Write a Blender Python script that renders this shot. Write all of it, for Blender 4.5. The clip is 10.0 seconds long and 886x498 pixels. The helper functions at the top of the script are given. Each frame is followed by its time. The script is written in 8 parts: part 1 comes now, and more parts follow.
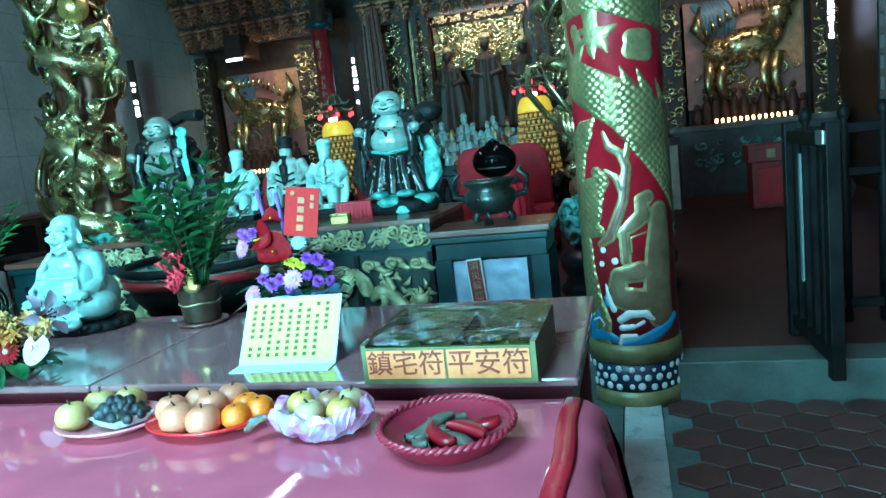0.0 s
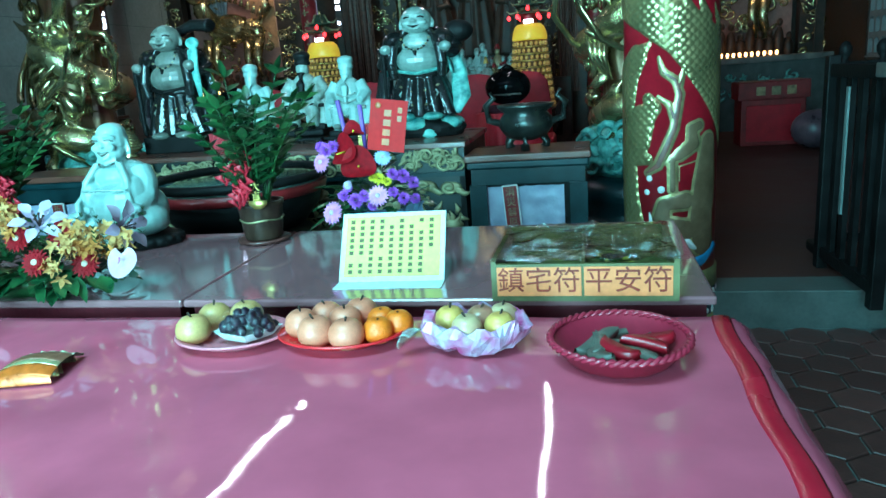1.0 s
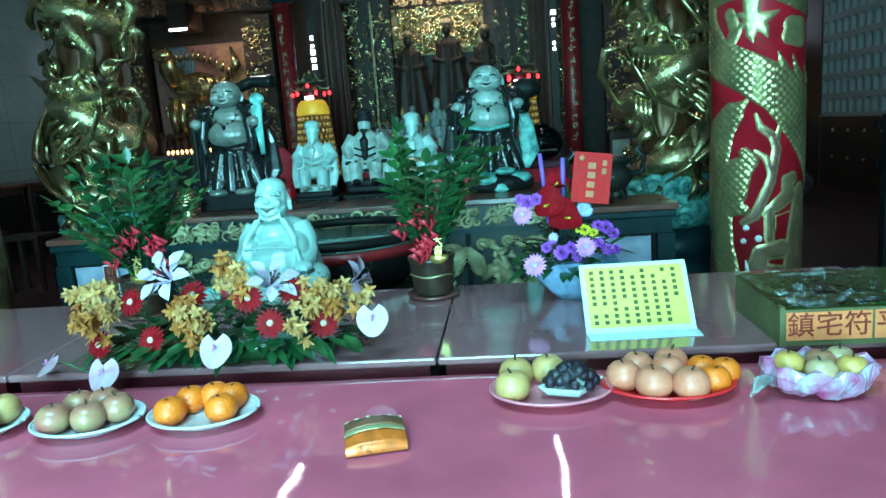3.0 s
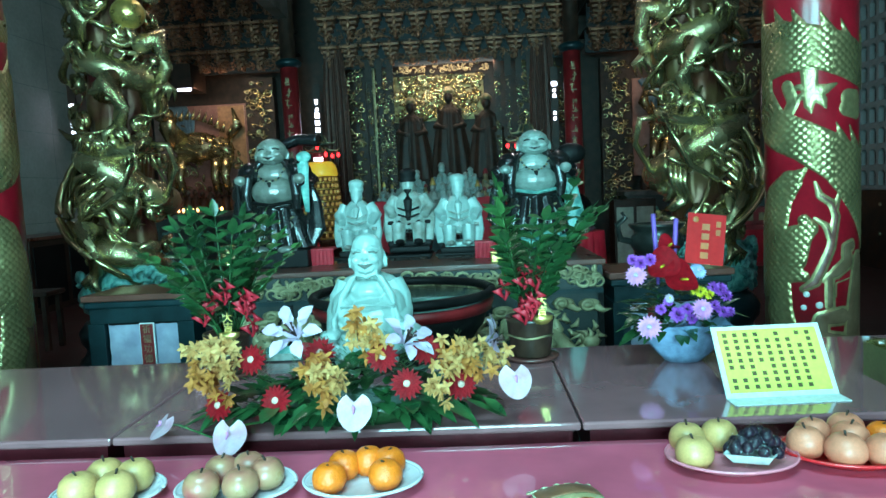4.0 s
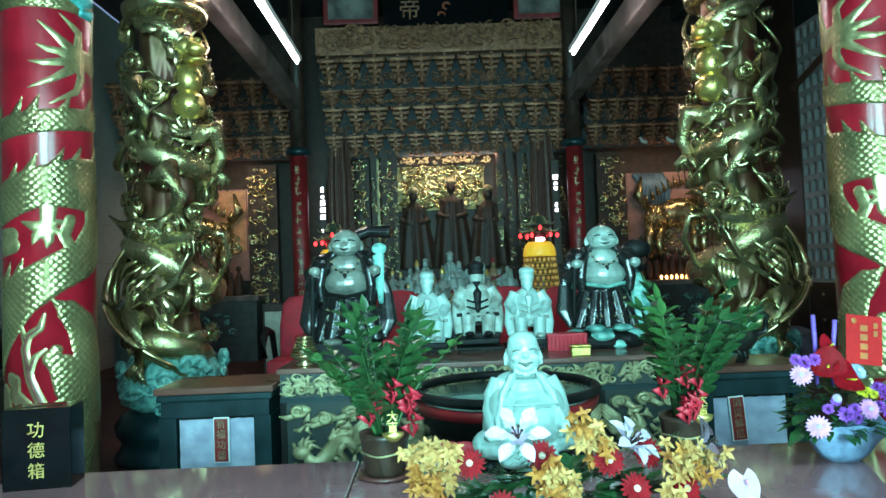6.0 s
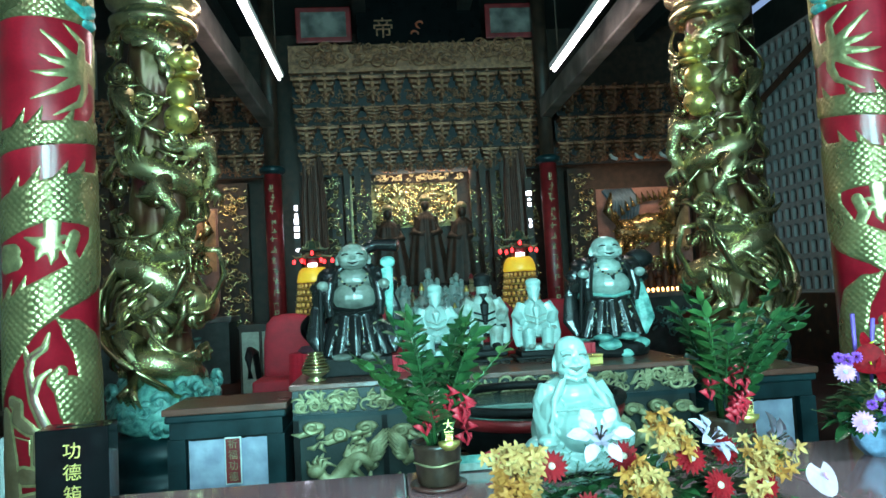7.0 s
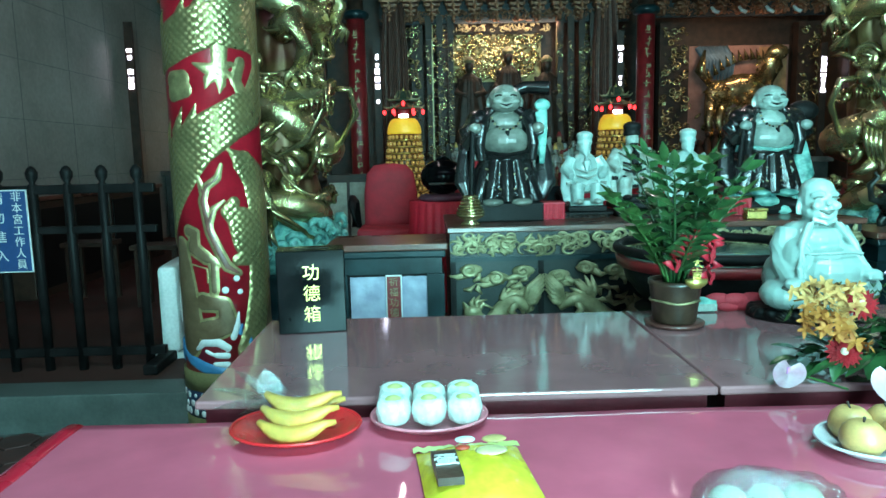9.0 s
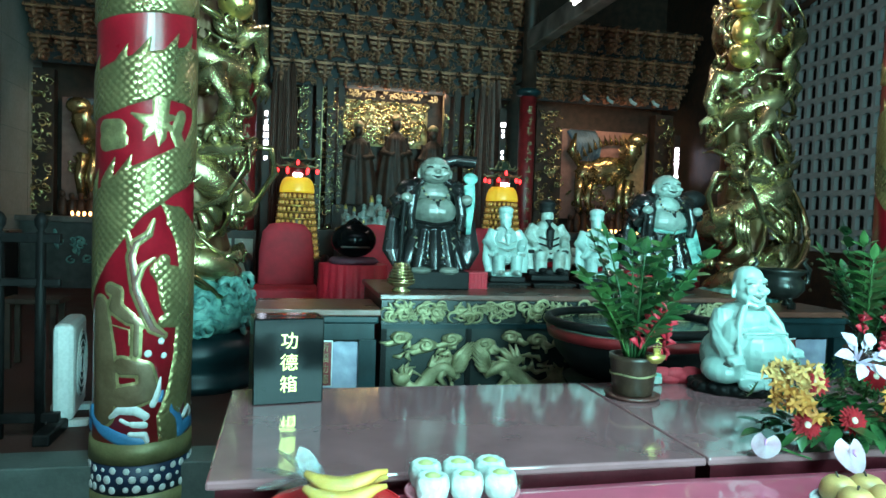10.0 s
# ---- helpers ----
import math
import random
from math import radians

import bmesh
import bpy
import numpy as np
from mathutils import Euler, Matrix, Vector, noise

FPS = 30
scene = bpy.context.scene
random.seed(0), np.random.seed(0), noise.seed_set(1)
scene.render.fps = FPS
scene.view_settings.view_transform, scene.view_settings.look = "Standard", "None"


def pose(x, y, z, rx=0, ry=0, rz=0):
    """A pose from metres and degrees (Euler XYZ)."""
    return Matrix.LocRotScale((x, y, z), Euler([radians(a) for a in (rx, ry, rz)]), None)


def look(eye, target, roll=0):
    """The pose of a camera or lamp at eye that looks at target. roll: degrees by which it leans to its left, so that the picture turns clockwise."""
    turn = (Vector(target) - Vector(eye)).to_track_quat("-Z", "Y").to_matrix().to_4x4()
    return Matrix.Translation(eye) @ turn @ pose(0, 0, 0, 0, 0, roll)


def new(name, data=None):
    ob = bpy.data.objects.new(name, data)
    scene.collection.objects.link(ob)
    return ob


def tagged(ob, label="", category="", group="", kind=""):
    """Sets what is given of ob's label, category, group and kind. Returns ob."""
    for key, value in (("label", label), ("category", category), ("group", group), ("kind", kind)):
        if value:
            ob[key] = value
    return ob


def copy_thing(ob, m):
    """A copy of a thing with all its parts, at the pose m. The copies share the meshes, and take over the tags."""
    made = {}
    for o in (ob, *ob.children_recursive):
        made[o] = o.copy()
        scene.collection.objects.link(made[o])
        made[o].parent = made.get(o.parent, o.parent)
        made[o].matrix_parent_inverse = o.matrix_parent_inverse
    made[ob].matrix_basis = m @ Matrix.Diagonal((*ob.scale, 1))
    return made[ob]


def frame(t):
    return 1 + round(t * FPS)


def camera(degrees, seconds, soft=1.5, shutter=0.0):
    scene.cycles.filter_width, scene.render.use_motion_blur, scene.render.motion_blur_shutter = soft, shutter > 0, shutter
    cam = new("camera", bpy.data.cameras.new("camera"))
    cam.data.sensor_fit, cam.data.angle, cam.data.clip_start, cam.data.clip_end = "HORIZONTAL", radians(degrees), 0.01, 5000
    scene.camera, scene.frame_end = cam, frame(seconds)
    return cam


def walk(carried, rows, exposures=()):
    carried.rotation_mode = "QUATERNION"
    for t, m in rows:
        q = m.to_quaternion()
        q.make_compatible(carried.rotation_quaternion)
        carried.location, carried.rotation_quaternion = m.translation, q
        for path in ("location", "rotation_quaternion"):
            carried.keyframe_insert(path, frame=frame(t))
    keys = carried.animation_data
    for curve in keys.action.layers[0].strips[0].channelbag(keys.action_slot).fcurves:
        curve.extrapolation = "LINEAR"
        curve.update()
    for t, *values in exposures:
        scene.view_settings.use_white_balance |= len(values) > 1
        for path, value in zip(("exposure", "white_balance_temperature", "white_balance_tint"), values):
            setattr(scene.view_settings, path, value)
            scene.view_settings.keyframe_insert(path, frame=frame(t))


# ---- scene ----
cam = camera(65.4, 10.0)
METRES, EYE, TILT, LEAN, TURN = 4.0, 1.35, 0.0, 0.0, 15.8
ROWS = [
    (0.0, 0.0, 0.0, 0.0, -0.95, -8.58, 6.34),
    (0.5, -0.0661, 0.0165, -0.0077, -1.15, -11.83, 5.14),
    (1.0, -0.1094, 0.0162, -0.0036, -4.54, -14.42, 4.24),
    (1.5, -0.1658, -0.0012, 0.0018, -15.13, -13.49, 3.02),
    (2.0, -0.2158, 0.0066, -0.0002, -12.42, -12.15, 3.84),
    (3.5, -0.3866, 0.064, 0.011, -13.36, -5.65, 3.61),
    (4.0, -0.4371, 0.0859, 0.0084, -13.34, -4.95, 2.89),
    (4.5, -0.4852, 0.1132, 0.0144, -14.58, -2.81, 2.64),
    (5.0, -0.5281, 0.119, 0.0198, -14.05, -1.39, 2.16),
    (5.5, -0.5738, 0.1141, 0.0265, -16.05, 0.47, 2.34),
    (6.0, -0.6026, 0.1223, 0.0267, -16.66, 1.98, 2.19),
    (7.5, -0.7252, 0.1567, 0.0203, -22.59, 2.39, 2.88),
    (8.0, -0.764, 0.1635, 0.0164, -22.97, 1.64, 1.22),
    (8.5, -0.7985, 0.1998, 0.0035, -16.35, -3.59, 0.58),
    (9.0, -0.824, 0.2298, -0.0022, -17.14, -7.66, 1.23),
    (9.5, -0.869, 0.2409, 0.0047, -25.96, -7.74, -0.15),
    (10.0, -0.9204, 0.258, 0.0079, -28.67, -2.59, -2.09),
]
PATH_ROWS = [(t, pose(0, 0, EYE, TILT, LEAN, TURN) @ pose(METRES * x, METRES * y, METRES * z, 90 + pitch, roll, yaw)) for t, x, y, z, yaw, pitch, roll in ROWS]
PATH_ROWS += [(2.2, look((-0.951, -0.183, 1.343), (-1.251, 1.753, 0.939), -5.4)), (3.3, look((-1.462, -0.171, 1.395), (-1.587, 1.807, 1.125), -3.8)),
         (6.2, look((-2.502, -0.165, 1.451), (-2.459, 1.833, 1.536), -2.4)), (7.3, look((-2.885, -0.160, 1.425), (-2.670, 1.824, 1.547), -3.2))]
walk(cam, sorted(PATH_ROWS, key=lambda row: row[0]), [
    (0.0, 0.80, 5350, 12), (0.5, 0.60, 5450, 12), (1.0, 0.44, 5550, 13), (2.2, 0.30, 5550, 13), (3.5, 0.16, 5900, 15), (4.5, 0.24, 6150, 18), (5.5, 0.50, 6400, 19), (7.5, 0.58, 6400, 19), (8.5, 0.50, 6400, 20), (10.0, 0.58, 6550, 19)])

# ---- light ----
world = bpy.data.worlds.new("sky")
scene.world = world
world.use_nodes = True
sky = world.node_tree.nodes.new("ShaderNodeTexSky")
sky.sky_type, sky.sun_disc, sky.sun_elevation, sky.sun_rotation = "NISHITA", False, radians(50), radians(180)
world.node_tree.links.new(sky.outputs[0], world.node_tree.nodes["Background"].inputs[0])
world.node_tree.nodes["Background"].inputs[1].default_value = 0.1


def area_lamp(name, eye, target, sx, sy, watts, colour, spread=180):
    data = bpy.data.lights.new(name, "AREA")
    data.shape, data.size, data.size_y, data.energy, data.color = "RECTANGLE", sx, sy, watts, colour
    data.spread = radians(spread)
    ob = new(name, data)
    ob.matrix_world = look(eye, target)
    return ob


DAY = (0.33, 0.97, 0.96)
area_lamp("daylight_fill", (-2.1, -4.2, 2.1), (-2.3, 0.0, 1.75), 2.3, 3.3, 205, DAY, 80)  # daylight set in three unseen doorways behind the camera
# side pair: added narrow beams, aimed to brighten the dragon columns
area_lamp("daylight_fill", (-5.6, -4.2, 2.3), (-0.1, 5.2, 3.1), 2.3, 3.0, 17, DAY, 34)
area_lamp("daylight_fill", (1.4, -4.2, 2.3), (-4.3, 5.2, 3.1), 2.3, 3.0, 14, DAY, 34)
area_lamp("skylight", (-2.3, -1.2, 5.35), (-2.3, -0.4, 0), 3.0, 1.5, 165, DAY, 100)  # daylight in the light well over the forecourt

# ---- materials ----
MATS = {}


def mat(name, base, rough=0.5, metal=0.0, vary=0.25, scale=8.0, bump=0.15, fine=60.0, coat=0.0, second=None, emit=0.0, emit_colour=None, rvary=0.12, piece=0.0, spec=0.5):
    """A surface with two scales of noise in colour, gloss and relief."""
    if name in MATS:
        return MATS[name]
    m = bpy.data.materials.new(name)
    m.use_nodes = True
    nt = m.node_tree
    b = nt.nodes["Principled BSDF"]
    L = nt.links.new
    co = nt.nodes.new("ShaderNodeTexCoord")
    n1, n2 = nt.nodes.new("ShaderNodeTexNoise"), nt.nodes.new("ShaderNodeTexNoise")
    n1.inputs["Scale"].default_value, n1.inputs["Detail"].default_value = scale, 5
    n2.inputs["Scale"].default_value, n2.inputs["Detail"].default_value = fine, 3
    L(co.outputs["Object"], n1.inputs["Vector"])
    L(co.outputs["Object"], n2.inputs["Vector"])
    ramp = nt.nodes.new("ShaderNodeValToRGB")
    dark = second if second else tuple(c * (1 - vary) for c in base)
    light = base if second else tuple(min(1, c * (1 + vary)) for c in base)
    ramp.color_ramp.elements[0].color, ramp.color_ramp.elements[1].color = (*dark, 1), (*light, 1)
    ramp.color_ramp.elements[0].position, ramp.color_ramp.elements[1].position = 0.33, 0.67
    L(n1.outputs["Fac"], ramp.inputs["Fac"])
    mix = nt.nodes.new("ShaderNodeMix")
    mix.data_type, mix.blend_type = "RGBA", "MULTIPLY"
    mix.inputs["Factor"].default_value = 0.35
    L(ramp.outputs["Color"], mix.inputs[6])
    L(n2.outputs["Fac"], mix.inputs[7])
    out = mix.outputs[2]
    if piece:
        info = nt.nodes.new("ShaderNodeObjectInfo")
        hsv = nt.nodes.new("ShaderNodeHueSaturation")
        mp = nt.nodes.new("ShaderNodeMapRange")
        mp.inputs[3].default_value, mp.inputs[4].default_value = 1 - piece, 1 + piece
        L(info.outputs["Random"], mp.inputs[0])
        L(mp.outputs[0], hsv.inputs["Value"])
        L(out, hsv.inputs["Color"])
        out = hsv.outputs[0]
    L(out, b.inputs["Base Color"])
    rr = nt.nodes.new("ShaderNodeMapRange")
    rr.inputs[3].default_value, rr.inputs[4].default_value = max(0.02, rough - rvary), min(1, rough + rvary)
    L(n1.outputs["Fac"], rr.inputs[0])
    L(rr.outputs[0], b.inputs["Roughness"])
    b.inputs["Metallic"].default_value = metal
    b.inputs["Specular IOR Level"].default_value = spec
    b.inputs["Coat Weight"].default_value = coat
    b.inputs["Coat Roughness"].default_value = 0.06
    if bump:
        bp = nt.nodes.new("ShaderNodeBump")
        bp.inputs["Strength"].default_value, bp.inputs["Distance"].default_value = bump, 0.01
        L(n2.outputs["Fac"], bp.inputs["Height"])
        L(bp.outputs[0], b.inputs["Normal"])
    if emit:
        b.inputs["Emission Color"].default_value = (*(emit_colour or base), 1)
        b.inputs["Emission Strength"].default_value = emit
    MATS[name] = m
    return m


def scale_mat(name, base, second, size, rough=0.3, metal=0.8):
    """Gilded scales: rounded cells in relief."""
    m = mat(name, base, rough, metal, second=second, bump=0, scale=5)
    nt = m.node_tree
    b = nt.nodes["Principled BSDF"]
    co = nt.nodes.new("ShaderNodeTexCoord")
    v = nt.nodes.new("ShaderNodeTexVoronoi")
    v.inputs["Scale"].default_value, v.inputs["Randomness"].default_value = 1 / size, 0.3
    bp = nt.nodes.new("ShaderNodeBump")
    bp.inputs["Strength"].default_value, bp.inputs["Distance"].default_value = 0.6, 0.010
    bp.invert = True
    v.voronoi_dimensions = "2D"
    sep, com, mp = nt.nodes.new("ShaderNodeSeparateXYZ"), nt.nodes.new("ShaderNodeCombineXYZ"), nt.nodes.new("ShaderNodeMapping")
    an, mu = nt.nodes.new("ShaderNodeMath"), nt.nodes.new("ShaderNodeMath")
    an.operation, mu.operation, mu.inputs[1].default_value = "ARCTAN2", "MULTIPLY", 0.215
    mp.inputs["Rotation"].default_value = (0, 0, radians(45))
    nt.links.new(co.outputs["Object"], sep.inputs[0])
    nt.links.new(sep.outputs[0], an.inputs[0])
    nt.links.new(sep.outputs[1], an.inputs[1])
    nt.links.new(an.outputs[0], mu.inputs[0])
    nt.links.new(mu.outputs[0], com.inputs[0])
    nt.links.new(sep.outputs[2], com.inputs[1])
    nt.links.new(com.outputs[0], mp.inputs["Vector"])
    nt.links.new(mp.outputs[0], v.inputs["Vector"])
    nt.links.new(v.outputs["Distance"], bp.inputs["Height"])
    nt.links.new(bp.outputs[0], b.inputs["Normal"])
    return m


def film(name, tint=(1, 1, 1), weight=0.18, rough=0.12):
    """Thin clear plastic: mostly see-through, with a wrinkled gloss."""
    m = bpy.data.materials.new(name)
    m.use_nodes = True
    nt = m.node_tree
    out = nt.nodes["Material Output"]
    tr, gl = nt.nodes.new("ShaderNodeBsdfTransparent"), nt.nodes.new("ShaderNodeBsdfGlossy")
    mx = nt.nodes.new("ShaderNodeMixShader")
    nz, bp = nt.nodes.new("ShaderNodeTexNoise"), nt.nodes.new("ShaderNodeBump")
    nz.inputs["Scale"].default_value = 30
    bp.inputs["Strength"].default_value, bp.inputs["Distance"].default_value = 0.7, 0.01
    tr.inputs[0].default_value = (*tint, 1)
    gl.inputs["Roughness"].default_value = rough
    mx.inputs[0].default_value = weight
    nt.links.new(nz.outputs["Fac"], bp.inputs["Height"])
    nt.links.new(bp.outputs[0], gl.inputs["Normal"])
    nt.links.new(tr.outputs[0], mx.inputs[1])
    nt.links.new(gl.outputs[0], mx.inputs[2])
    nt.links.new(mx.outputs[0], out.inputs["Surface"])
    return m


GOLD = mat("gilt", (0.72, 0.58, 0.31), 0.24, 0.9, second=(0.36, 0.27, 0.12), scale=7, bump=0.10, fine=22)
GOLD_DEEP = mat("recess_shaded_red_gilt", (0.20, 0.12, 0.045), 0.4, 0.5, second=(0.10, 0.012, 0.012), scale=4, bump=0.3, fine=25)
GOLD_BRIGHT = mat("bright_gilt", (0.80, 0.58, 0.18), 0.3, 0.85, vary=0.2, scale=12, bump=0.2)
GOLD_OLD = mat("old_gilt", (0.50, 0.20, 0.10), 0.42, 0.3, second=(0.15, 0.055, 0.032), scale=14, bump=0.4, fine=80)
NAVY_WOOD = mat("shade_darkened_blue_wood", (0.008, 0.010, 0.014), 0.6, vary=0.5, bump=0.2)
PALE_GILT = mat("pale_olive_gilt", (0.48, 0.43, 0.24), 0.45, 0.3, second=(0.26, 0.23, 0.12), scale=16, bump=0.3, fine=90)
GOLD_DULL = mat("carved_gilt", (0.46, 0.35, 0.18), 0.45, 0.4, second=(0.15, 0.12, 0.07), scale=16, bump=0.3, fine=90)
SCALES = scale_mat("gilt_scales", (0.54, 0.44, 0.20), (0.30, 0.26, 0.12), 0.027, 0.30, 0.75)
GOLD_SCALE = mat("scaly_gilt", (0.70, 0.56, 0.30), 0.26, 0.9, second=(0.36, 0.27, 0.12), scale=7, bump=0.55, fine=75)
RED = mat("red_lacquer", (0.42, 0.008, 0.02), 0.33, 0, vary=0.2, bump=0.06, coat=0.3)
RED_COL = mat("red_column_paint", (0.22, 0.012, 0.014), 0.4, 0, vary=0.3, bump=0.08)
OLIVE = mat("olive_gold_paint", (0.24, 0.21, 0.09), 0.45, 0.3, vary=0.2)
BROWN_GOLD = mat("brown_gold_paint", (0.25, 0.16, 0.09), 0.4, 0.3, second=(0.14, 0.08, 0.04), scale=10)
NAVY = mat("navy_paint", (0.012, 0.03, 0.07), 0.4, bump=0.1)
WHITE = mat("white_paint", (0.75, 0.76, 0.74), 0.45, vary=0.08, bump=0.05)
BLUE = mat("blue_paint", (0.04, 0.22, 0.42), 0.4, vary=0.2)
TEAL = mat("teal_paint", (0.26, 0.60, 0.52), 0.4, second=(0.03, 0.16, 0.15), scale=20)
TEAL_DARK = mat("dark_teal_lacquer", (0.006, 0.024, 0.028), 0.35, vary=0.4, bump=0.06, spec=0.3)
BLACK = mat("black_lacquer", (0.004, 0.0045, 0.005), 0.12, vary=0.3, bump=0.01, spec=0.10, rvary=0.03)
BLACK_WOOD = mat("black_wood", (0.009, 0.008, 0.008), 0.5, vary=0.5, bump=0.2, spec=0.12)
DARK_WOOD = mat("dark_carved_wood", (0.06, 0.028, 0.018), 0.5, second=(0.02, 0.011, 0.008), bump=0.35, spec=0.3)
BROWN_WOOD = mat("brown_wood", (0.17, 0.055, 0.038), 0.3, second=(0.09, 0.03, 0.02), bump=0.12, scale=5, coat=0.2)
JADE = mat("celadon_ceramic", (0.31, 0.43, 0.40), 0.3, vary=0.12, scale=5, bump=0.05, fine=25, coat=0.3)
JADE_OLD = mat("worn_ceramic", (0.36, 0.44, 0.40), 0.4, second=(0.16, 0.15, 0.12), scale=14, bump=0.2)
SKIN = mat("glazed_porcelain_skin", (0.26, 0.27, 0.23), 0.25, second=(0.08, 0.08, 0.07), scale=7, bump=0.1, coat=0.3)
SKIN_PALE = mat("pale_porcelain_skin", (0.32, 0.40, 0.36), 0.25, second=(0.15, 0.19, 0.17), scale=9, bump=0.1, coat=0.3)
ROBE = mat("glazed_dark_robe", (0.014, 0.014, 0.013), 0.25, second=(0.006, 0.006, 0.007), scale=9, bump=0.15, coat=0.3)
BRONZE = mat("dark_bronze", (0.05, 0.055, 0.05), 0.3, 0.7, vary=0.4)
# red vinyl, its base made paler and pinker to hold the sky's milky reflection
CLOTH_TABLE = mat("sky_paled_red_vinyl", (0.64, 0.105, 0.165), 0.04, vary=0.14, scale=2.5, bump=0.03, fine=9, spec=0.42, rvary=0.01)
TABLE_TOP = mat("maroon_table_under_glass", (0.34, 0.14, 0.15), 0.10, second=(0.27, 0.11, 0.12), scale=3, bump=0.015, fine=10, coat=0.6, rvary=0.05)
TABLE_EDGE = mat("dark_maroon_edge", (0.10, 0.008, 0.014), 0.35, vary=0.3)
RED_CLOTH = mat("red_cloth", (0.46, 0.02, 0.035), 0.75, vary=0.2, bump=0.2, fine=120)
RED_BRIGHT = mat("bright_red_cloth", (0.55, 0.012, 0.03), 0.5, vary=0.15, bump=0.1)
PALE_CLOTH = mat("pale_blue_satin", (0.42, 0.45, 0.56), 0.45, second=(0.30, 0.31, 0.42), scale=9, bump=0.5, fine=14)
FLOOR_IN = mat("worn_red_tile", (0.085, 0.034, 0.028), 0.55, second=(0.055, 0.024, 0.02), scale=3, bump=0.1, spec=0.2)
GROUT = mat("grey_green_grout", (0.13, 0.16, 0.15), 0.8, bump=0.3)
HEX = mat("red_brown_hexagon_tile", (0.12, 0.042, 0.036), 0.45, second=(0.08, 0.03, 0.026), scale=11, bump=0.2, piece=0.25)
STONE = mat("green_grey_stone", (0.11, 0.135, 0.125), 0.5, second=(0.07, 0.09, 0.08), scale=7, bump=0.2)
MARBLE = mat("white_marble", (0.60, 0.62, 0.60), 0.3, second=(0.42, 0.45, 0.44), scale=9, bump=0.05)
PLASTER = mat("stained_white_plaster", (0.33, 0.315, 0.29), 0.8, second=(0.23, 0.22, 0.20), scale=1.3, bump=0.2, fine=25)
GRILLE = mat("grey_painted_grille", (0.26, 0.24, 0.235), 0.6, vary=0.15, scale=4)
CEIL = mat("dark_boards_and_shade", (0.03, 0.025, 0.022), 0.7, vary=0.4, bump=0.3)
BEAM = mat("grey_brown_beam", (0.24, 0.20, 0.18), 0.45, second=(0.05, 0.04, 0.035), scale=4, bump=0.15)
LEAF = mat("glossy_dark_leaf", (0.03, 0.10, 0.03), 0.3, second=(0.009, 0.04, 0.015), scale=18, bump=0.1, coat=0.2)
LEAF_LIGHT = mat("fresh_leaf", (0.055, 0.16, 0.04), 0.4, second=(0.022, 0.08, 0.022), scale=20)
TUBE_LIGHT = mat("fluorescent_tube", (0.9, 0.93, 1.0), 0.4, vary=0.0, bump=0, emit=46.0, emit_colour=(1.0, 0.90, 0.84))
RED_LED = mat("red_lamp", (0.9, 0.02, 0.02), 0.4, vary=0, bump=0, emit=3.5, emit_colour=(1.0, 0.03, 0.03))
WARM_BULB = mat("warm_bulb", (1.0, 0.6, 0.2), 0.4, vary=0, bump=0, emit=6.0, emit_colour=(1.0, 0.5, 0.15))
WHITE_LED = mat("white_lamp", (0.9, 0.95, 1.0), 0.4, vary=0, bump=0, emit=9.0, emit_colour=(0.82, 0.86, 1.0))
AMBER = mat("amber_lamp_glass", (0.55, 0.32, 0.08), 0.2, vary=0.35, scale=30, bump=0.1, emit=0.10, emit_colour=(1.0, 0.62, 0.18))
CAP_YELLOW = mat("lit_yellow_dome", (0.85, 0.55, 0.05), 0.35, vary=0.1, emit=0.30, emit_colour=(1.0, 0.6, 0.03))
PANEL_GOLD = mat("lamp_lit_gilt_panel", (0.45, 0.31, 0.12), 0.4, 0.6, second=(0.14, 0.08, 0.035), scale=9, bump=1.0, fine=38)
PINK_PANEL = mat("faded_red_panel", (0.36, 0.16, 0.13), 0.5, second=(0.25, 0.10, 0.08), scale=10)
GREEN_PANEL = mat("dark_green_panel", (0.006, 0.014, 0.012), 0.45, vary=0.4)

# ---- mesh tools ----


def part(name, bm, material, parent=None, label="", smooth=True):
    me = bpy.data.meshes.new(name)
    bm.to_mesh(me)
    bm.free()
    me.materials.append(material)
    if smooth:
        me.polygons.foreach_set("use_smooth", [True] * len(me.polygons))
    ob = new(name, me)
    ob.parent = parent
    if label:
        ob["label"] = label
    return ob


def thing(name, loc, label, category, group="", rz=0.0):
    ob = new(name)
    ob.matrix_world = pose(*loc, 0, 0, rz)
    ob.empty_display_size = 0.05
    return tagged(ob, label, category, group)


def box(bm, x0, x1, y0, y1, z0, z1, bevel=0.0):
    r = bmesh.ops.create_cube(bm, size=1.0, matrix=Matrix.Translation(((x0 + x1) / 2, (y0 + y1) / 2, (z0 + z1) / 2)) @ Matrix.Diagonal((x1 - x0, y1 - y0, z1 - z0, 1)))
    if bevel:
        edges = list({e for v in r["verts"] for e in v.link_edges})
        bmesh.ops.bevel(bm, geom=edges, offset=bevel, segments=2, affect="EDGES", profile=0.5)
    return bm


def B(*a, **k):
    return box(bmesh.new(), *a, **k)


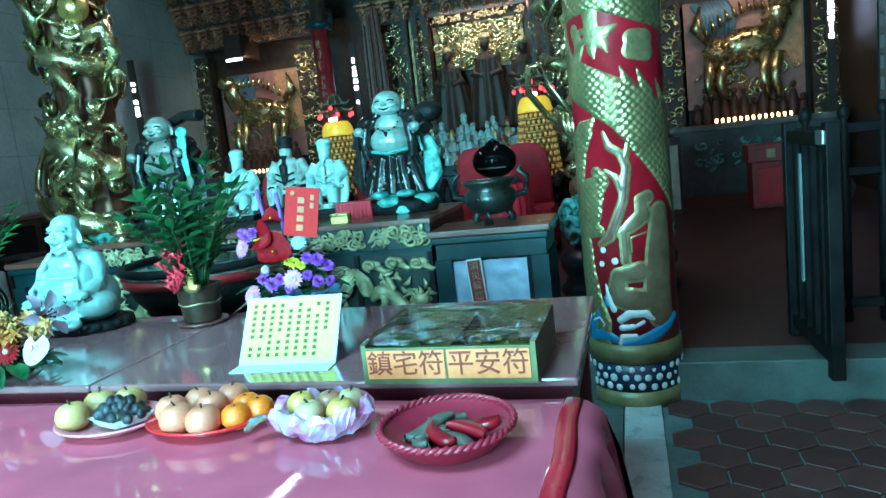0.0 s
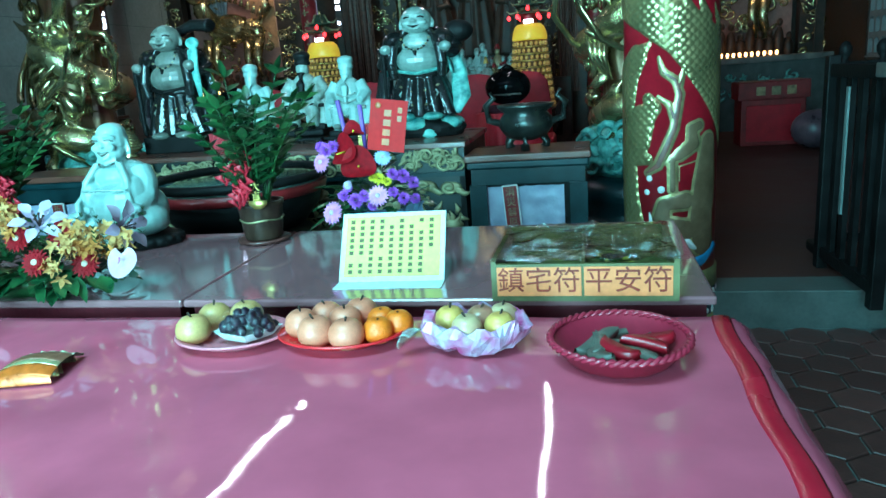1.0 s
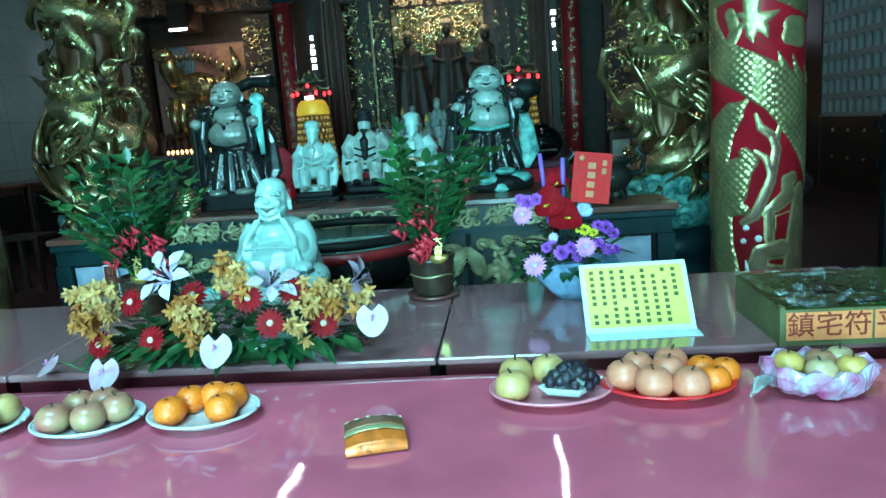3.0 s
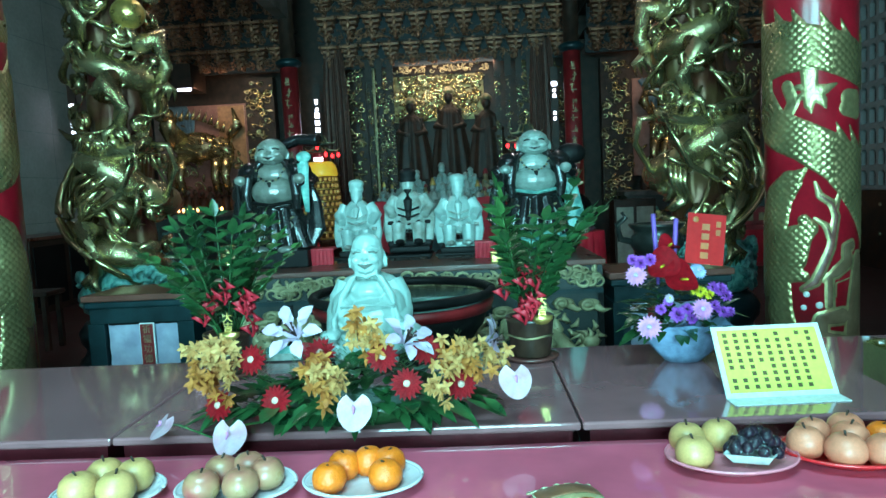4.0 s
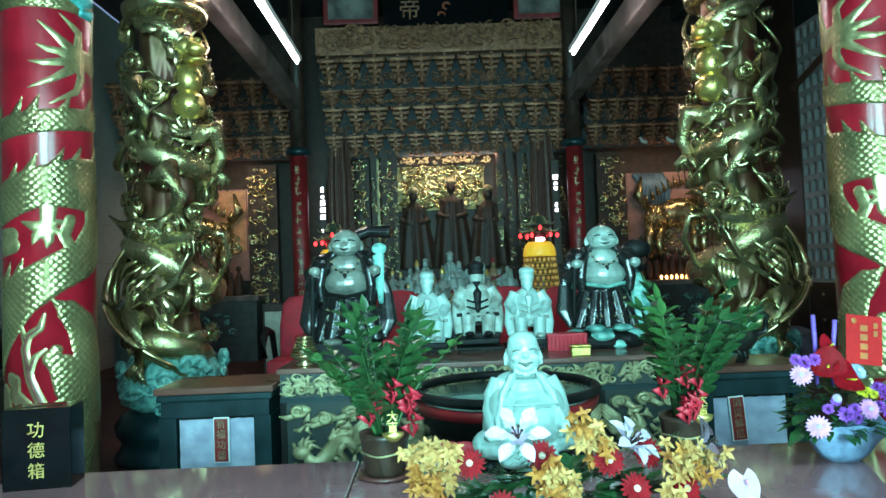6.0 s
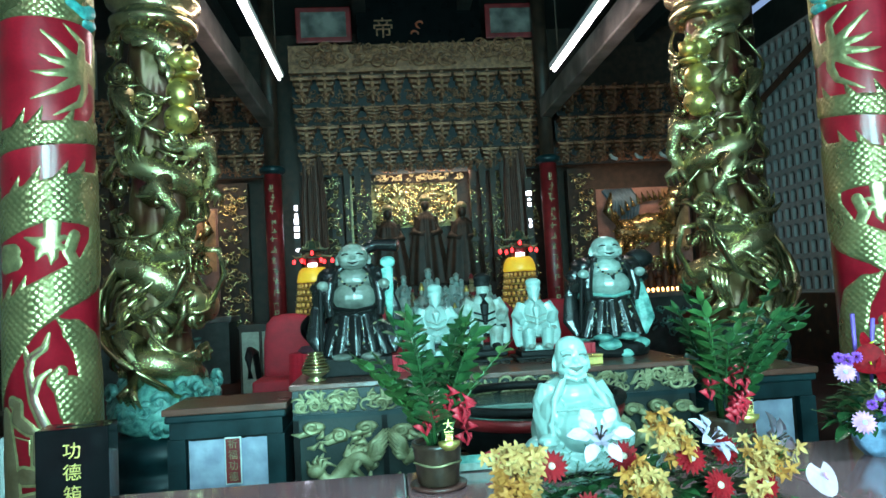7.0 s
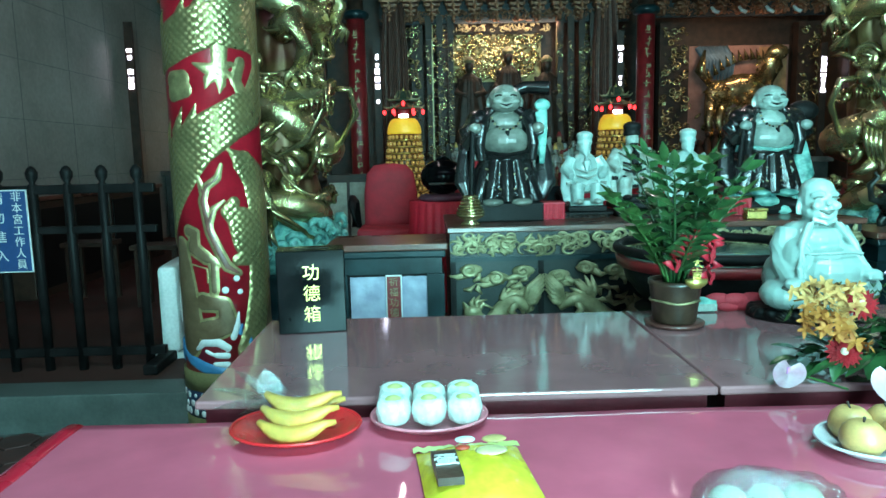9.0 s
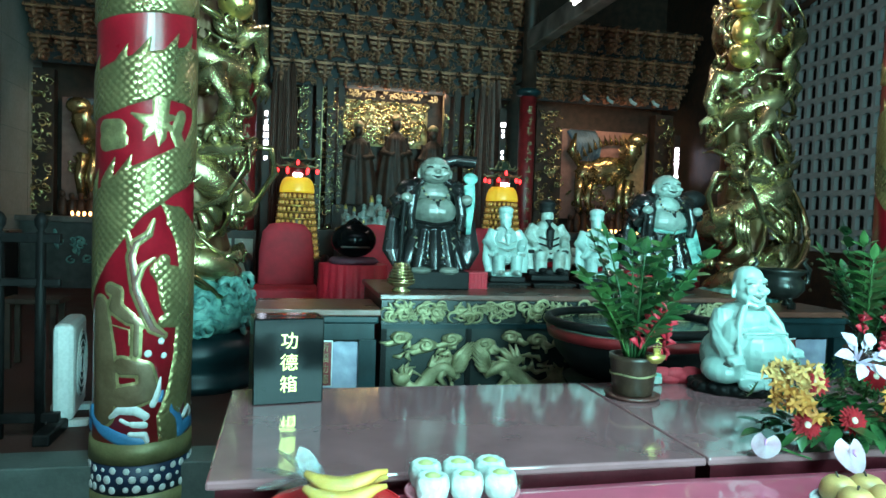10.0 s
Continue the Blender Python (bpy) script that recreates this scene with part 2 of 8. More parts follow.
def lathe(bm, profile, segs=24, centre=(0, 0, 0), squash=1.0, wave=0.0, waves=0):
    rings = []
    cx, cy, cz = centre
    for r, z in profile:
        ring = []
        for i in range(segs):
            a = 2 * math.pi * i / segs
            rr = r * (1 + wave * math.cos(waves * a)) if waves else r
            ring.append(bm.verts.new((cx + rr * math.cos(a), cy + rr * squash * math.sin(a), cz + z)))
        rings.append(ring)
    for a, b in zip(rings, rings[1:]):
        for i in range(segs):
            j = (i + 1) % segs
            bm.faces.new((a[i], a[j], b[j], b[i]))
    bm.faces.new(list(reversed(rings[0])))
    bm.faces.new(rings[-1])
    return bm


def LA(profile, **k):
    return lathe(bmesh.new(), profile, **k)


def blob(bm, c, r, u=10, v=7, turn=None):
    m = Matrix.Translation(c) @ (turn if turn else Matrix()) @ Matrix.Diagonal((*r, 1))
    top, low = bm.verts.new(m @ Vector((0, 0, 1))), bm.verts.new(m @ Vector((0, 0, -1)))
    rings = []
    for k in range(1, v):
        p, q = math.sin(math.pi * k / v), math.cos(math.pi * k / v)
        rings.append([bm.verts.new(m @ Vector((p * math.cos(2 * math.pi * i / u), p * math.sin(2 * math.pi * i / u), q))) for i in range(u)])
    for i in range(u):
        j = (i + 1) % u
        bm.faces.new((top, rings[0][i], rings[0][j]))
        bm.faces.new((low, rings[-1][j], rings[-1][i]))
        for a, b in zip(rings, rings[1:]):
            bm.faces.new((a[i], b[i], b[j], a[j]))
    return bm


def tube(bm, pts, radii, sides=6, flat=1.0, normal=None):
    """A swept tube with a radius at each point; flat squeezes it along normal."""
    pts = [Vector(p) for p in pts]
    n = len(pts)
    if not hasattr(radii, "__len__"):
        radii = [radii] * n
    rings = []
    for i, p in enumerate(pts):
        d = (pts[min(i + 1, n - 1)] - pts[max(i - 1, 0)])
        if d.length < 1e-9:
            d = Vector((0, 0, 1))
        d.normalize()
        ref = Vector(normal) if normal else (Vector((0, 0, 1)) if abs(d.z) < 0.9 else Vector((0, 1, 0)))
        a = d.cross(ref)
        if a.length < 1e-6:
            a = d.cross(Vector((1, 0.3, 0.1)))
        a.normalize()
        b = a.cross(d).normalized()
        rings.append([bm.verts.new(p + radii[i] * (math.cos(2 * math.pi * k / sides) * a + flat * math.sin(2 * math.pi * k / sides) * b)) for k in range(sides)])
    for a, b in zip(rings, rings[1:]):
        for i in range(sides):
            j = (i + 1) % sides
            bm.faces.new((a[i], a[j], b[j], b[i]))
    bm.faces.new(list(reversed(rings[0])))
    bm.faces.new(rings[-1])
    return bm


def curl(bm, c, size, rnd, plane="xz", thick=0.16, turns=1.1, sides=5, flat=0.6, steps=11):
    """A carved scroll that winds inwards and stands proud of its panel."""
    a0, way = rnd.uniform(0, 6.28), rnd.choice((-1, 1))
    pts, rad = [], []
    for i in range(steps):
        f = i / (steps - 1)
        r = size * (1 - 0.8 * f)
        a = a0 + way * turns * 2 * math.pi * f
        u, w = r * math.cos(a), r * math.sin(a) * 0.8
        q = (u, -size * 0.25 * math.sin(math.pi * f), w) if plane == "xz" else (u, w, 0)
        pts.append(Vector(c) + Vector(q))
        rad.append(size * thick * (0.45 + 0.9 * math.sin(math.pi * min(1, f * 0.9 + 0.1))))
    tube(bm, pts, rad, sides, flat, normal=(0, 1, 0) if plane == "xz" else (0, 0, 1))


def carving(w, h, count, seed, size=0.06, leafy=0.5, depth=0.012):
    """Openwork scrolls, leaves and bosses over a panel w by h in the xz plane."""
    rnd = random.Random(seed)
    bm = bmesh.new()
    for i in range(count):
        c = (rnd.uniform(-w / 2 + size * 0.6, w / 2 - size * 0.6), -depth * rnd.uniform(0.3, 1.2), rnd.uniform(size * 0.6, h - size * 0.6))
        s = size * rnd.uniform(0.6, 1.25)
        if rnd.random() < leafy:
            t = Euler((0, rnd.uniform(0, 6.28), 0)).to_matrix().to_4x4()
            blob(bm, c, (s * 0.75, s * 0.22, s * 0.26), 7, 5, t)
        else:
            curl(bm, c, s, rnd)
    return bm


def dragon_panel(w, h, seed):
    """A bold flat relief for a carved panel: clouds above, a beast with wings and tail, rocks and waves below."""
    rnd = random.Random(seed)
    bm = bmesh.new()
    k = 1 if seed % 2 else -1
    n3 = (0, 1, 0)
    for i in range(int(w / 0.13)):  # cloud heads along the top
        x = -w / 2 + 0.07 + (w - 0.14) * i / max(1, int(w / 0.13) - 1)
        z = h * rnd.uniform(0.82, 0.93)
        blob(bm, (x, -0.008, z), (0.062, 0.02, 0.030), 10, 6)
        curl(bm, (x - 0.01, -0.018, z), 0.042, rnd, thick=0.26, turns=1.3, steps=14)
        tube(bm, [(x + 0.03, -0.01, z - 0.01), (x + 0.075 * k, -0.012, z - 0.04), (x + 0.12 * k, -0.008, z - 0.03)], [0.024, 0.016, 0.003], 6, 0.6, normal=n3)
    pts, rad = [], []
    for i in range(30):  # body
        f = i / 29
        pts.append((k * (-w * 0.38 + w * 0.66 * f), -0.016 - 0.012 * math.sin(f * 9), h * (0.42 + 0.15 * math.sin(f * 5.2 + 0.4) + 0.12 * f * f)))
        rad.append(0.014 + 0.032 * math.sin(math.pi * (0.05 + 0.85 * f)))
    tube(bm, pts, rad, 8, 0.7, normal=n3)
    hx, hy, hz = pts[-1]
    blob(bm, (hx + k * 0.02, hy - 0.008, hz + 0.01), (0.05, 0.028, 0.036), 10, 7)
    for q in range(4):  # horns, jaw and whiskers
        a = 0.3 + 0.7 * q
        tube(bm, [(hx, hy, hz), (hx + k * 0.05 * math.cos(a), hy - 0.01, hz + 0.05 * math.sin(a) + 0.02), (hx + k * 0.10 * math.cos(a + 0.5), hy, hz + 0.09 * math.sin(a + 0.5))], [0.022, 0.014, 0.003], 6, 0.7, normal=n3)
    for q in range(7):  # wing and tail feathers
        a = 1.2 + 0.24 * q
        x0, y0, z0 = pts[12]
        L = rnd.uniform(0.5, 0.8) * min(h * 0.62, w * 0.4)
        tube(bm, [(x0, y0, z0), (x0 + k * 0.5 * L * math.cos(a), y0 - 0.012, z0 + 0.5 * L * math.sin(a)), (x0 + k * L * math.cos(a + 0.3), y0, z0 + L * math.sin(a + 0.3))], [0.016, 0.024, 0.004], 6, 0.5, normal=n3)
        x1, y1, z1 = pts[2]
        tube(bm, [(x1, y1, z1), (x1 - k * 0.06 * math.cos(a - 1.5), y1 - 0.01, z1 + 0.10 * math.sin(a - 1.0)), (x1 - k * 0.12 * math.cos(a - 1.9), y1, z1 + 0.17 * math.sin(a - 0.9))], [0.014, 0.018, 0.003], 6, 0.5, normal=n3)
    for i in (6, 15, 22):  # legs
        x, y, z = pts[i]
        tube(bm, [(x, y, z), (x + k * 0.035, y - 0.012, z - 0.05), (x - k * 0.01, y - 0.006, z - 0.10), (x + k * 0.05, y, z - 0.115)], [0.03, 0.022, 0.015, 0.005], 7, 0.7, normal=n3)
    for i in range(9):  # rocks and waves along the foot
        x = -w / 2 + 0.04 + (w - 0.08) * i / 8
        blob(bm, (x, -0.008, 0.035 + 0.02 * rnd.random()), (rnd.uniform(0.03, 0.06), 0.02, rnd.uniform(0.02, 0.05)), 8, 6)
    for i in range(40):  # leaves and sprigs in the gaps
        x, z = rnd.uniform(-0.44, 0.44) * w, rnd.uniform(0.2, 0.82) * h
        a = rnd.uniform(0, 6.28)
        tube(bm, [(x, -0.004, z), (x + 0.035 * math.cos(a), -0.014, z + 0.03 * math.sin(a)), (x + 0.075 * math.cos(a + 0.5), -0.004, z + 0.06 * math.sin(a + 0.5))], [0.008, 0.016, 0.003], 6, 0.6, normal=n3)
    return bm


def words(text, size, material, parent, m, name="lettering", depth=0.0012):
    cu = bpy.data.curves.new(name, "FONT")
    cu.body, cu.size, cu.extrude, cu.align_x, cu.align_y = text, size, depth, "CENTER", "CENTER"
    tmp = bpy.data.objects.new(name, cu)
    me = bpy.data.meshes.new_from_object(tmp)
    bpy.data.objects.remove(tmp)
    me.materials.clear()
    me.materials.append(material)
    ob = new(name, me)
    ob.parent = parent
    ob.matrix_local = m
    return ob


def setting(ob, label, category):
    return tagged(ob, label, category, kind="structure")


FZ = 0.18  # the raised hall floor
CX = -2.25  # the hall's axis

# ---- setting ----
setting(part("floor", B(-7.6, 3.2, 3.62, 12.2, FZ - 0.3, FZ), FLOOR_IN, smooth=False), "worn dark red tiled temple floor", "floor")
setting(part("ground", B(-9, 5, -4.6, 3.40, -0.2, -0.012), GROUT, smooth=False), "grey-green grout bed of the forecourt floor", "ground")
setting(part("kerb", B(-9, 5, 3.392, 3.622, -0.2, FZ + 0.003, bevel=0.008), STONE, smooth=False), "green-grey stone step along the hall floor", "kerb")
wr = setting(part("wall_east", B(3.0, 3.2, 3.6, 12.2, 0, 1.12), DARK_WOOD, smooth=False), "dark wooden wall base with studs under a pale grille", "wall")
# added wall; its dark colour gives the shade seen through the grille openings
part("wall_outer", B(3.6, 3.7, 3.4, 12.2, 0, 5.8), CEIL, wr, "outer wall coloured dark for the shade behind the grille", smooth=False)
setting(part("wall_west", B(-7.7, -7.5, -4.6, 12.2, 0, 5.8), PLASTER, smooth=False), "stained pale plaster side wall", "wall")
bm = bmesh.new()
for k in range(9):
    box(bm, -7.5005, -7.498, -4.3, 11.7, 0.6 + 0.6 * k, 0.606 + 0.6 * k)
for k in range(16):
    box(bm, -7.5005, -7.4982, -3.8 + k, -3.794 + k, 0.0, 5.8)
part("panel_joint", bm, STONE, bpy.data.objects["wall_west"], "thin grey joints between wall panels", smooth=False)
setting(part("wall_north", B(-7.7, 3.6, 11.75, 11.95, 0, 6.4), DARK_WOOD, smooth=False), "dark carved timber rear wall behind the altars", "wall")
setting(part("wall_forecourt", B(3.2, 3.35, -4.6, 3.4, 0, 5.8), PLASTER, smooth=False), "plain plaster wall beside the forecourt", "wall")
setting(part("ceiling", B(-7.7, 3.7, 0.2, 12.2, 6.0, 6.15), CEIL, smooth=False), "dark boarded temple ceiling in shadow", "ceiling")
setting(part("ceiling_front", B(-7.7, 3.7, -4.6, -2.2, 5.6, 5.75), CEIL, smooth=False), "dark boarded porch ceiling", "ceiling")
# unseen wall, added to close the space and let light in by doorways
bm = bmesh.new()
for a, b in ((-7.7, -6.9), (-4.3, -3.4), (-0.8, 0.1), (2.7, 3.35)):
    box(bm, a, b, -4.6, -4.35, 0, 4.0)
box(bm, -7.7, 3.35, -4.6, -4.35, 4.0, 5.8)
setting(part("wall_south", bm, PLASTER, smooth=False), "unseen plaster entrance wall with three tall doorways", "wall")
bm = bmesh.new()
for x0 in (-6.4, -5.2, -3.0, -1.4, 0.8, 2.0):
    box(bm, x0 - 0.1, x0 + 0.1, 5.5, 12.0, 5.72, 5.95)
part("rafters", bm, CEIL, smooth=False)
setting(bpy.data.objects["rafters"], "dark timber rafters under the ceiling", "rafter")

# ---- offering tables ----


def offering_table(x0, x1, y0, y1, top, mat_top, mat_edge, label, group):
    t = thing("offering_table", ((x0 + x1) / 2, (y0 + y1) / 2, 0), label, "table", group)
    hx, hy = (x1 - x0) / 2, (y1 - y0) / 2
    part("tabletop", B(-hx, hx, -hy, hy, top - 0.022, top, bevel=0.006), mat_top, t, smooth=False)
    part("apron", B(-hx + 0.02, hx - 0.02, -hy + 0.02, hy - 0.02, top - 0.12, top - 0.0225), mat_edge, t, "dark maroon apron", smooth=False)
    for sx in (-1, 1):
        for sy in (-1, 1):
            cx, cy = sx * (hx - 0.06), sy * (hy - 0.06)
            part("leg", B(cx - 0.03, cx + 0.03, cy - 0.03, cy + 0.03, 0, top - 0.12), mat_edge, t, smooth=False)
    return t


BT, FT = 0.785, 0.762
for x0, x1 in ((-3.98, -2.742), (-2.738, -1.532), (-1.528, -0.15)):
    offering_table(x0, x1, 1.55, 2.36, BT, TABLE_TOP, TABLE_EDGE, "maroon offering table with a glossy glass-covered top", "back row of offering tables")

# front table with its vinyl cover
ft = thing("long_table", (-2.19, 0.95, 0), "long front offering table hidden under a red vinyl cover", "table")
part("tabletop", B(-2.0, 2.0, -0.5, 0.5, FT - 0.04, FT - 0.006), BROWN_WOOD, ft, smooth=False)
for sx in (-1.9, 0, 1.9):
    for sy in (-0.42, 0.42):
        part("leg", B(sx - 0.03, sx + 0.03, sy - 0.03, sy + 0.03, 0, FT - 0.041), BROWN_WOOD, ft, smooth=False)
cover = bmesh.new()
GX, GY = 140, 44
X0, X1, Y0, Y1 = -4.22, -0.158, 0.43, 1.478
rows = []
for j in range(GY + 1):
    row = []
    for i in range(GX + 1):
        # the middle cells lie flat, the outer ones hang down in folds
        u, w = (i - 6) / (GX - 12), (j - 6) / (GY - 12)
        x, y, z = X0 + (X1 - X0) * min(1, max(0, u)), Y0 + (Y1 - Y0) * min(1, max(0, w)), FT
        z += 0.0012 * math.sin(x * 9 + math.sin(y * 7)) * math.sin(y * 11 + 1)
        ox, oy = max(0, 6 - i, i - (GX - 6)), max(0, 6 - j, j - (GY - 6))
        drop = max(ox, oy)
        if drop:
            fold = 0.028 * math.sin((x if oy >= ox else y) * 34) * drop / 6
            hang = [0, 0.006, 0.03, 0.12, 0.26, 0.40, 0.54][drop]
            out = 0.012 * min(drop, 2) + (0.020 if ox else 0.008) * drop + fold * (drop > 2)
            x += math.copysign(out, i - GX / 2) if ox else 0
            y += math.copysign(out if j < GY / 2 else 0.006, j - GY / 2) if oy else 0
            z -= hang
        row.append(cover.verts.new((x, y, z)))
    rows.append(row)
for a, b in zip(rows, rows[1:]):
    for i in range(GX):
        cover.faces.new((a[i], a[i + 1], b[i + 1], b[i]))
cover_ob = tagged(part("table_cover", cover, CLOTH_TABLE), "glossy red vinyl sheet, paled for reflected sky, over the front table", "table cover")
TRIM = mat("bright_red_vinyl_edge", (0.52, 0.012, 0.03), 0.25, vary=0.12, scale=6, bump=0.03, fine=12)
n = 24
for x in (X0, X1):
    bm = bmesh.new()
    tube(bm, [(x + 0.004 * math.sin(k * 0.8), Y0 + (Y1 - Y0) * k / n, FT - 0.001) for k in range(n + 1)], 0.022, 8, 0.3, normal=(0, 0, 1))
    part("edge_trim", bm, TRIM, cover_ob, "bright red folded edge strip")

# ---- columns ----


def relief_on_column(R, z0, z1, field, lift, sides=220, step=0.0085):
    """The part of a cylinder's skin where field(s, z) > 0, cut along its outline and raised towards its middle. s is the arc length from the front."""
    nz = int((z1 - z0) / step)
    bm = bmesh.new()
    ss = [(-math.pi + 2 * math.pi * i / sides) * R for i in range(sides + 1)]
    zs = [z0 + (z1 - z0) * k / nz for k in range(nz + 1)]
    F = field(*np.meshgrid(np.array(ss), np.array(zs))).tolist()
    cache = {}

    def vert(key, s, z, f):
        v = cache.get(key)
        if v is None:
            r = R + lift * min(1.0, max(0.0, f) / 0.012) + 0.0005
            a = s / R - math.pi / 2
            v = cache[key] = bm.verts.new((r * math.cos(a), r * math.sin(a), z))
        return v
    for k in range(nz):
        for i in range(sides):
            cs = ((i, k), (i + 1, k), (i + 1, k + 1), (i, k + 1))
            fs = [F[b][a] for a, b in cs]
            if max(fs) <= 0:
                continue
            poly = []
            for q in range(4):
                (a, b), (c, d) = cs[q], cs[(q + 1) % 4]
                fa, fb = fs[q], fs[(q + 1) % 4]
                if fa > 0:
                    poly.append(vert((a, b), ss[a], zs[b], fa))
                if (fa > 0) != (fb > 0):
                    f = fa / (fa - fb)
                    key = ((a, b), (c, d)) if (a, b) < (c, d) else ((c, d), (a, b))
                    poly.append(vert(key, ss[a] + f * (ss[c] - ss[a]), zs[b] + f * (zs[d] - zs[b]), 0.0))
            if len(poly) >= 3:
                try:
                    bm.faces.new(poly)
                except ValueError:
                    pass
    return bm


def stroke_field(strokes):
    def f(s, z):
        best = np.full_like(s, -1.0)
        for (ax, az, aw), (bx, bz, bw) in strokes:
            dx, dz = bx - ax, bz - az
            q = np.clip(((s - ax) * dx + (z - az) * dz) / (dx * dx + dz * dz + 1e-9), 0, 1)
            best = np.maximum(best, aw + (bw - aw) * q - np.hypot(s - ax - q * dx, z - az - q * dz))
        return best
    return f


def bent(points):
    return list(zip(points, points[1:]))


CR = 0.215


def painted_column(x, y, flip):
    col = thing("painted_column", (x, y, 0), "red temple column with a gilded scaly dragon in relief", "column", "painted columns")
    part("shaft", LA([(CR, 0.2), (CR, 4.6)], segs=64), RED, col, "red lacquered shaft")
    part("base_band", LA([(CR + 0.012, -0.02), (CR + 0.014, 0.075)], segs=64), OLIVE, col, "olive gold band")
    part("dotted_band", LA([(CR + 0.009, 0.075), (CR + 0.009, 0.215)], segs=64), NAVY, col, "navy band")
    part("upper_band", LA([(CR + 0.013, 0.215), (CR + 0.012, 0.31)], segs=64), OLIVE, col, "olive gold band")
    rnd = random.Random(5)
    me = None
    for i in range(26):
        for k in range(3):
            a = 2 * math.pi * (i + 0.5 * (k % 2)) / 26 + rnd.uniform(-0.03, 0.03)
            r = rnd.uniform(0.45, 0.98)
            if me is None:
                d = part("dot", blob(bmesh.new(), (0, 0, 0), (0.0215, 0.005, 0.0215), 10, 5), WHITE, col)
                me = d.data
            else:
                d = new("dot", me)
                d.parent = col
            d.matrix_local = Matrix.Translation(((CR + 0.010) * math.cos(a), (CR + 0.010) * math.sin(a), 0.100 + 0.044 * k + rnd.uniform(-0.006, 0.006))) @ Matrix.Rotation(a + math.pi / 2, 4, "Z") @ Matrix.Diagonal((r, 1, r, 1))

    g = -1 if flip else 1

    def runs(*lines):
        out = []
        for line in lines:
            out += bent([(a * g, z, w) for a, z, w in line])
        return out

    def spikes(*tips):
        return runs(*[((a - 0.055, z - 0.12, 0.034), (a - 0.02, z - 0.05, 0.016), (a, z, 0.002)) for a, z in tips])

    # the body winds round the shaft in coils with pointed back fins
    body = runs(((-0.68, 3.30, 0.30), (0.68, 3.30, 0.30)), ((-0.68, 2.96, 0.09), (0.2, 2.985, 0.10), (0.68, 2.96, 0.09)),
                ((-0.68, 2.20, 0.058), (-0.156, 2.268, 0.06), (0.344, 2.34, 0.058), (0.68, 2.39, 0.058)),
                ((-0.68, 1.86, 0.10), (-0.3, 1.85, 0.10), (-0.147, 1.893, 0.105), (0.06, 1.969, 0.10), (0.25, 1.99, 0.135), (0.4, 1.98, 0.16), (0.68, 1.88, 0.10)),
                ((0.44, 1.95, 0.15), (0.40, 1.75, 0.12), (0.29, 1.61, 0.10), (0.12, 1.525, 0.095), (-0.04, 1.425, 0.11), (-0.16, 1.32, 0.14), (-0.30, 1.12, 0.13), (-0.45, 0.92, 0.12), (-0.6, 0.75, 0.09)))
    body += spikes((-0.30, 2.39), (-0.16, 2.40), (-0.01, 2.427), (0.071, 2.44), (0.215, 2.45), (0.36, 2.47), (0.5, 2.48), (-0.2, 2.06), (-0.044, 2.096), (0.054, 2.14), (0.178, 2.174), (0.272, 2.194), (0.42, 2.22), (0.55, 2.1),
                   (-0.019, 1.614), (-0.095, 1.60), (-0.20, 1.55), (-0.32, 1.40))
    # the winged beast below and its mane
    body += runs(((0.120, 1.388, 0.012), (0.19, 1.33, 0.06), (0.26, 1.25, 0.085), (0.31, 1.08, 0.10), (0.34, 0.92, 0.09), (0.36, 0.80, 0.07)), ((0.125, 1.142, 0.03), (0.10, 1.10, 0.04), (0.16, 1.05, 0.07), (0.18, 0.95, 0.07), (0.19, 0.873, 0.045), (0.13, 0.864, 0.03)),
                 ((0.24, 0.88, 0.05), (0.26, 0.68, 0.085), (0.21, 0.52, 0.07), (0.15, 0.42, 0.05), (0.16, 0.32, 0.05)))
    for k in range(7):
        body += runs(((0.16 + 0.03 * k, 1.36 - 0.045 * k, 0.018), (0.135 + 0.028 * k, 1.375 - 0.05 * k, 0.002)), ((0.10 + 0.012 * k, 1.12 - 0.03 * k, 0.014), (0.065 + 0.014 * k, 1.12 - 0.035 * k, 0.002)))
    part("dragon_body", relief_on_column(CR, 0.30, 3.6, stroke_field(body), 0.008), SCALES, col, "gilded dragon scales in relief")
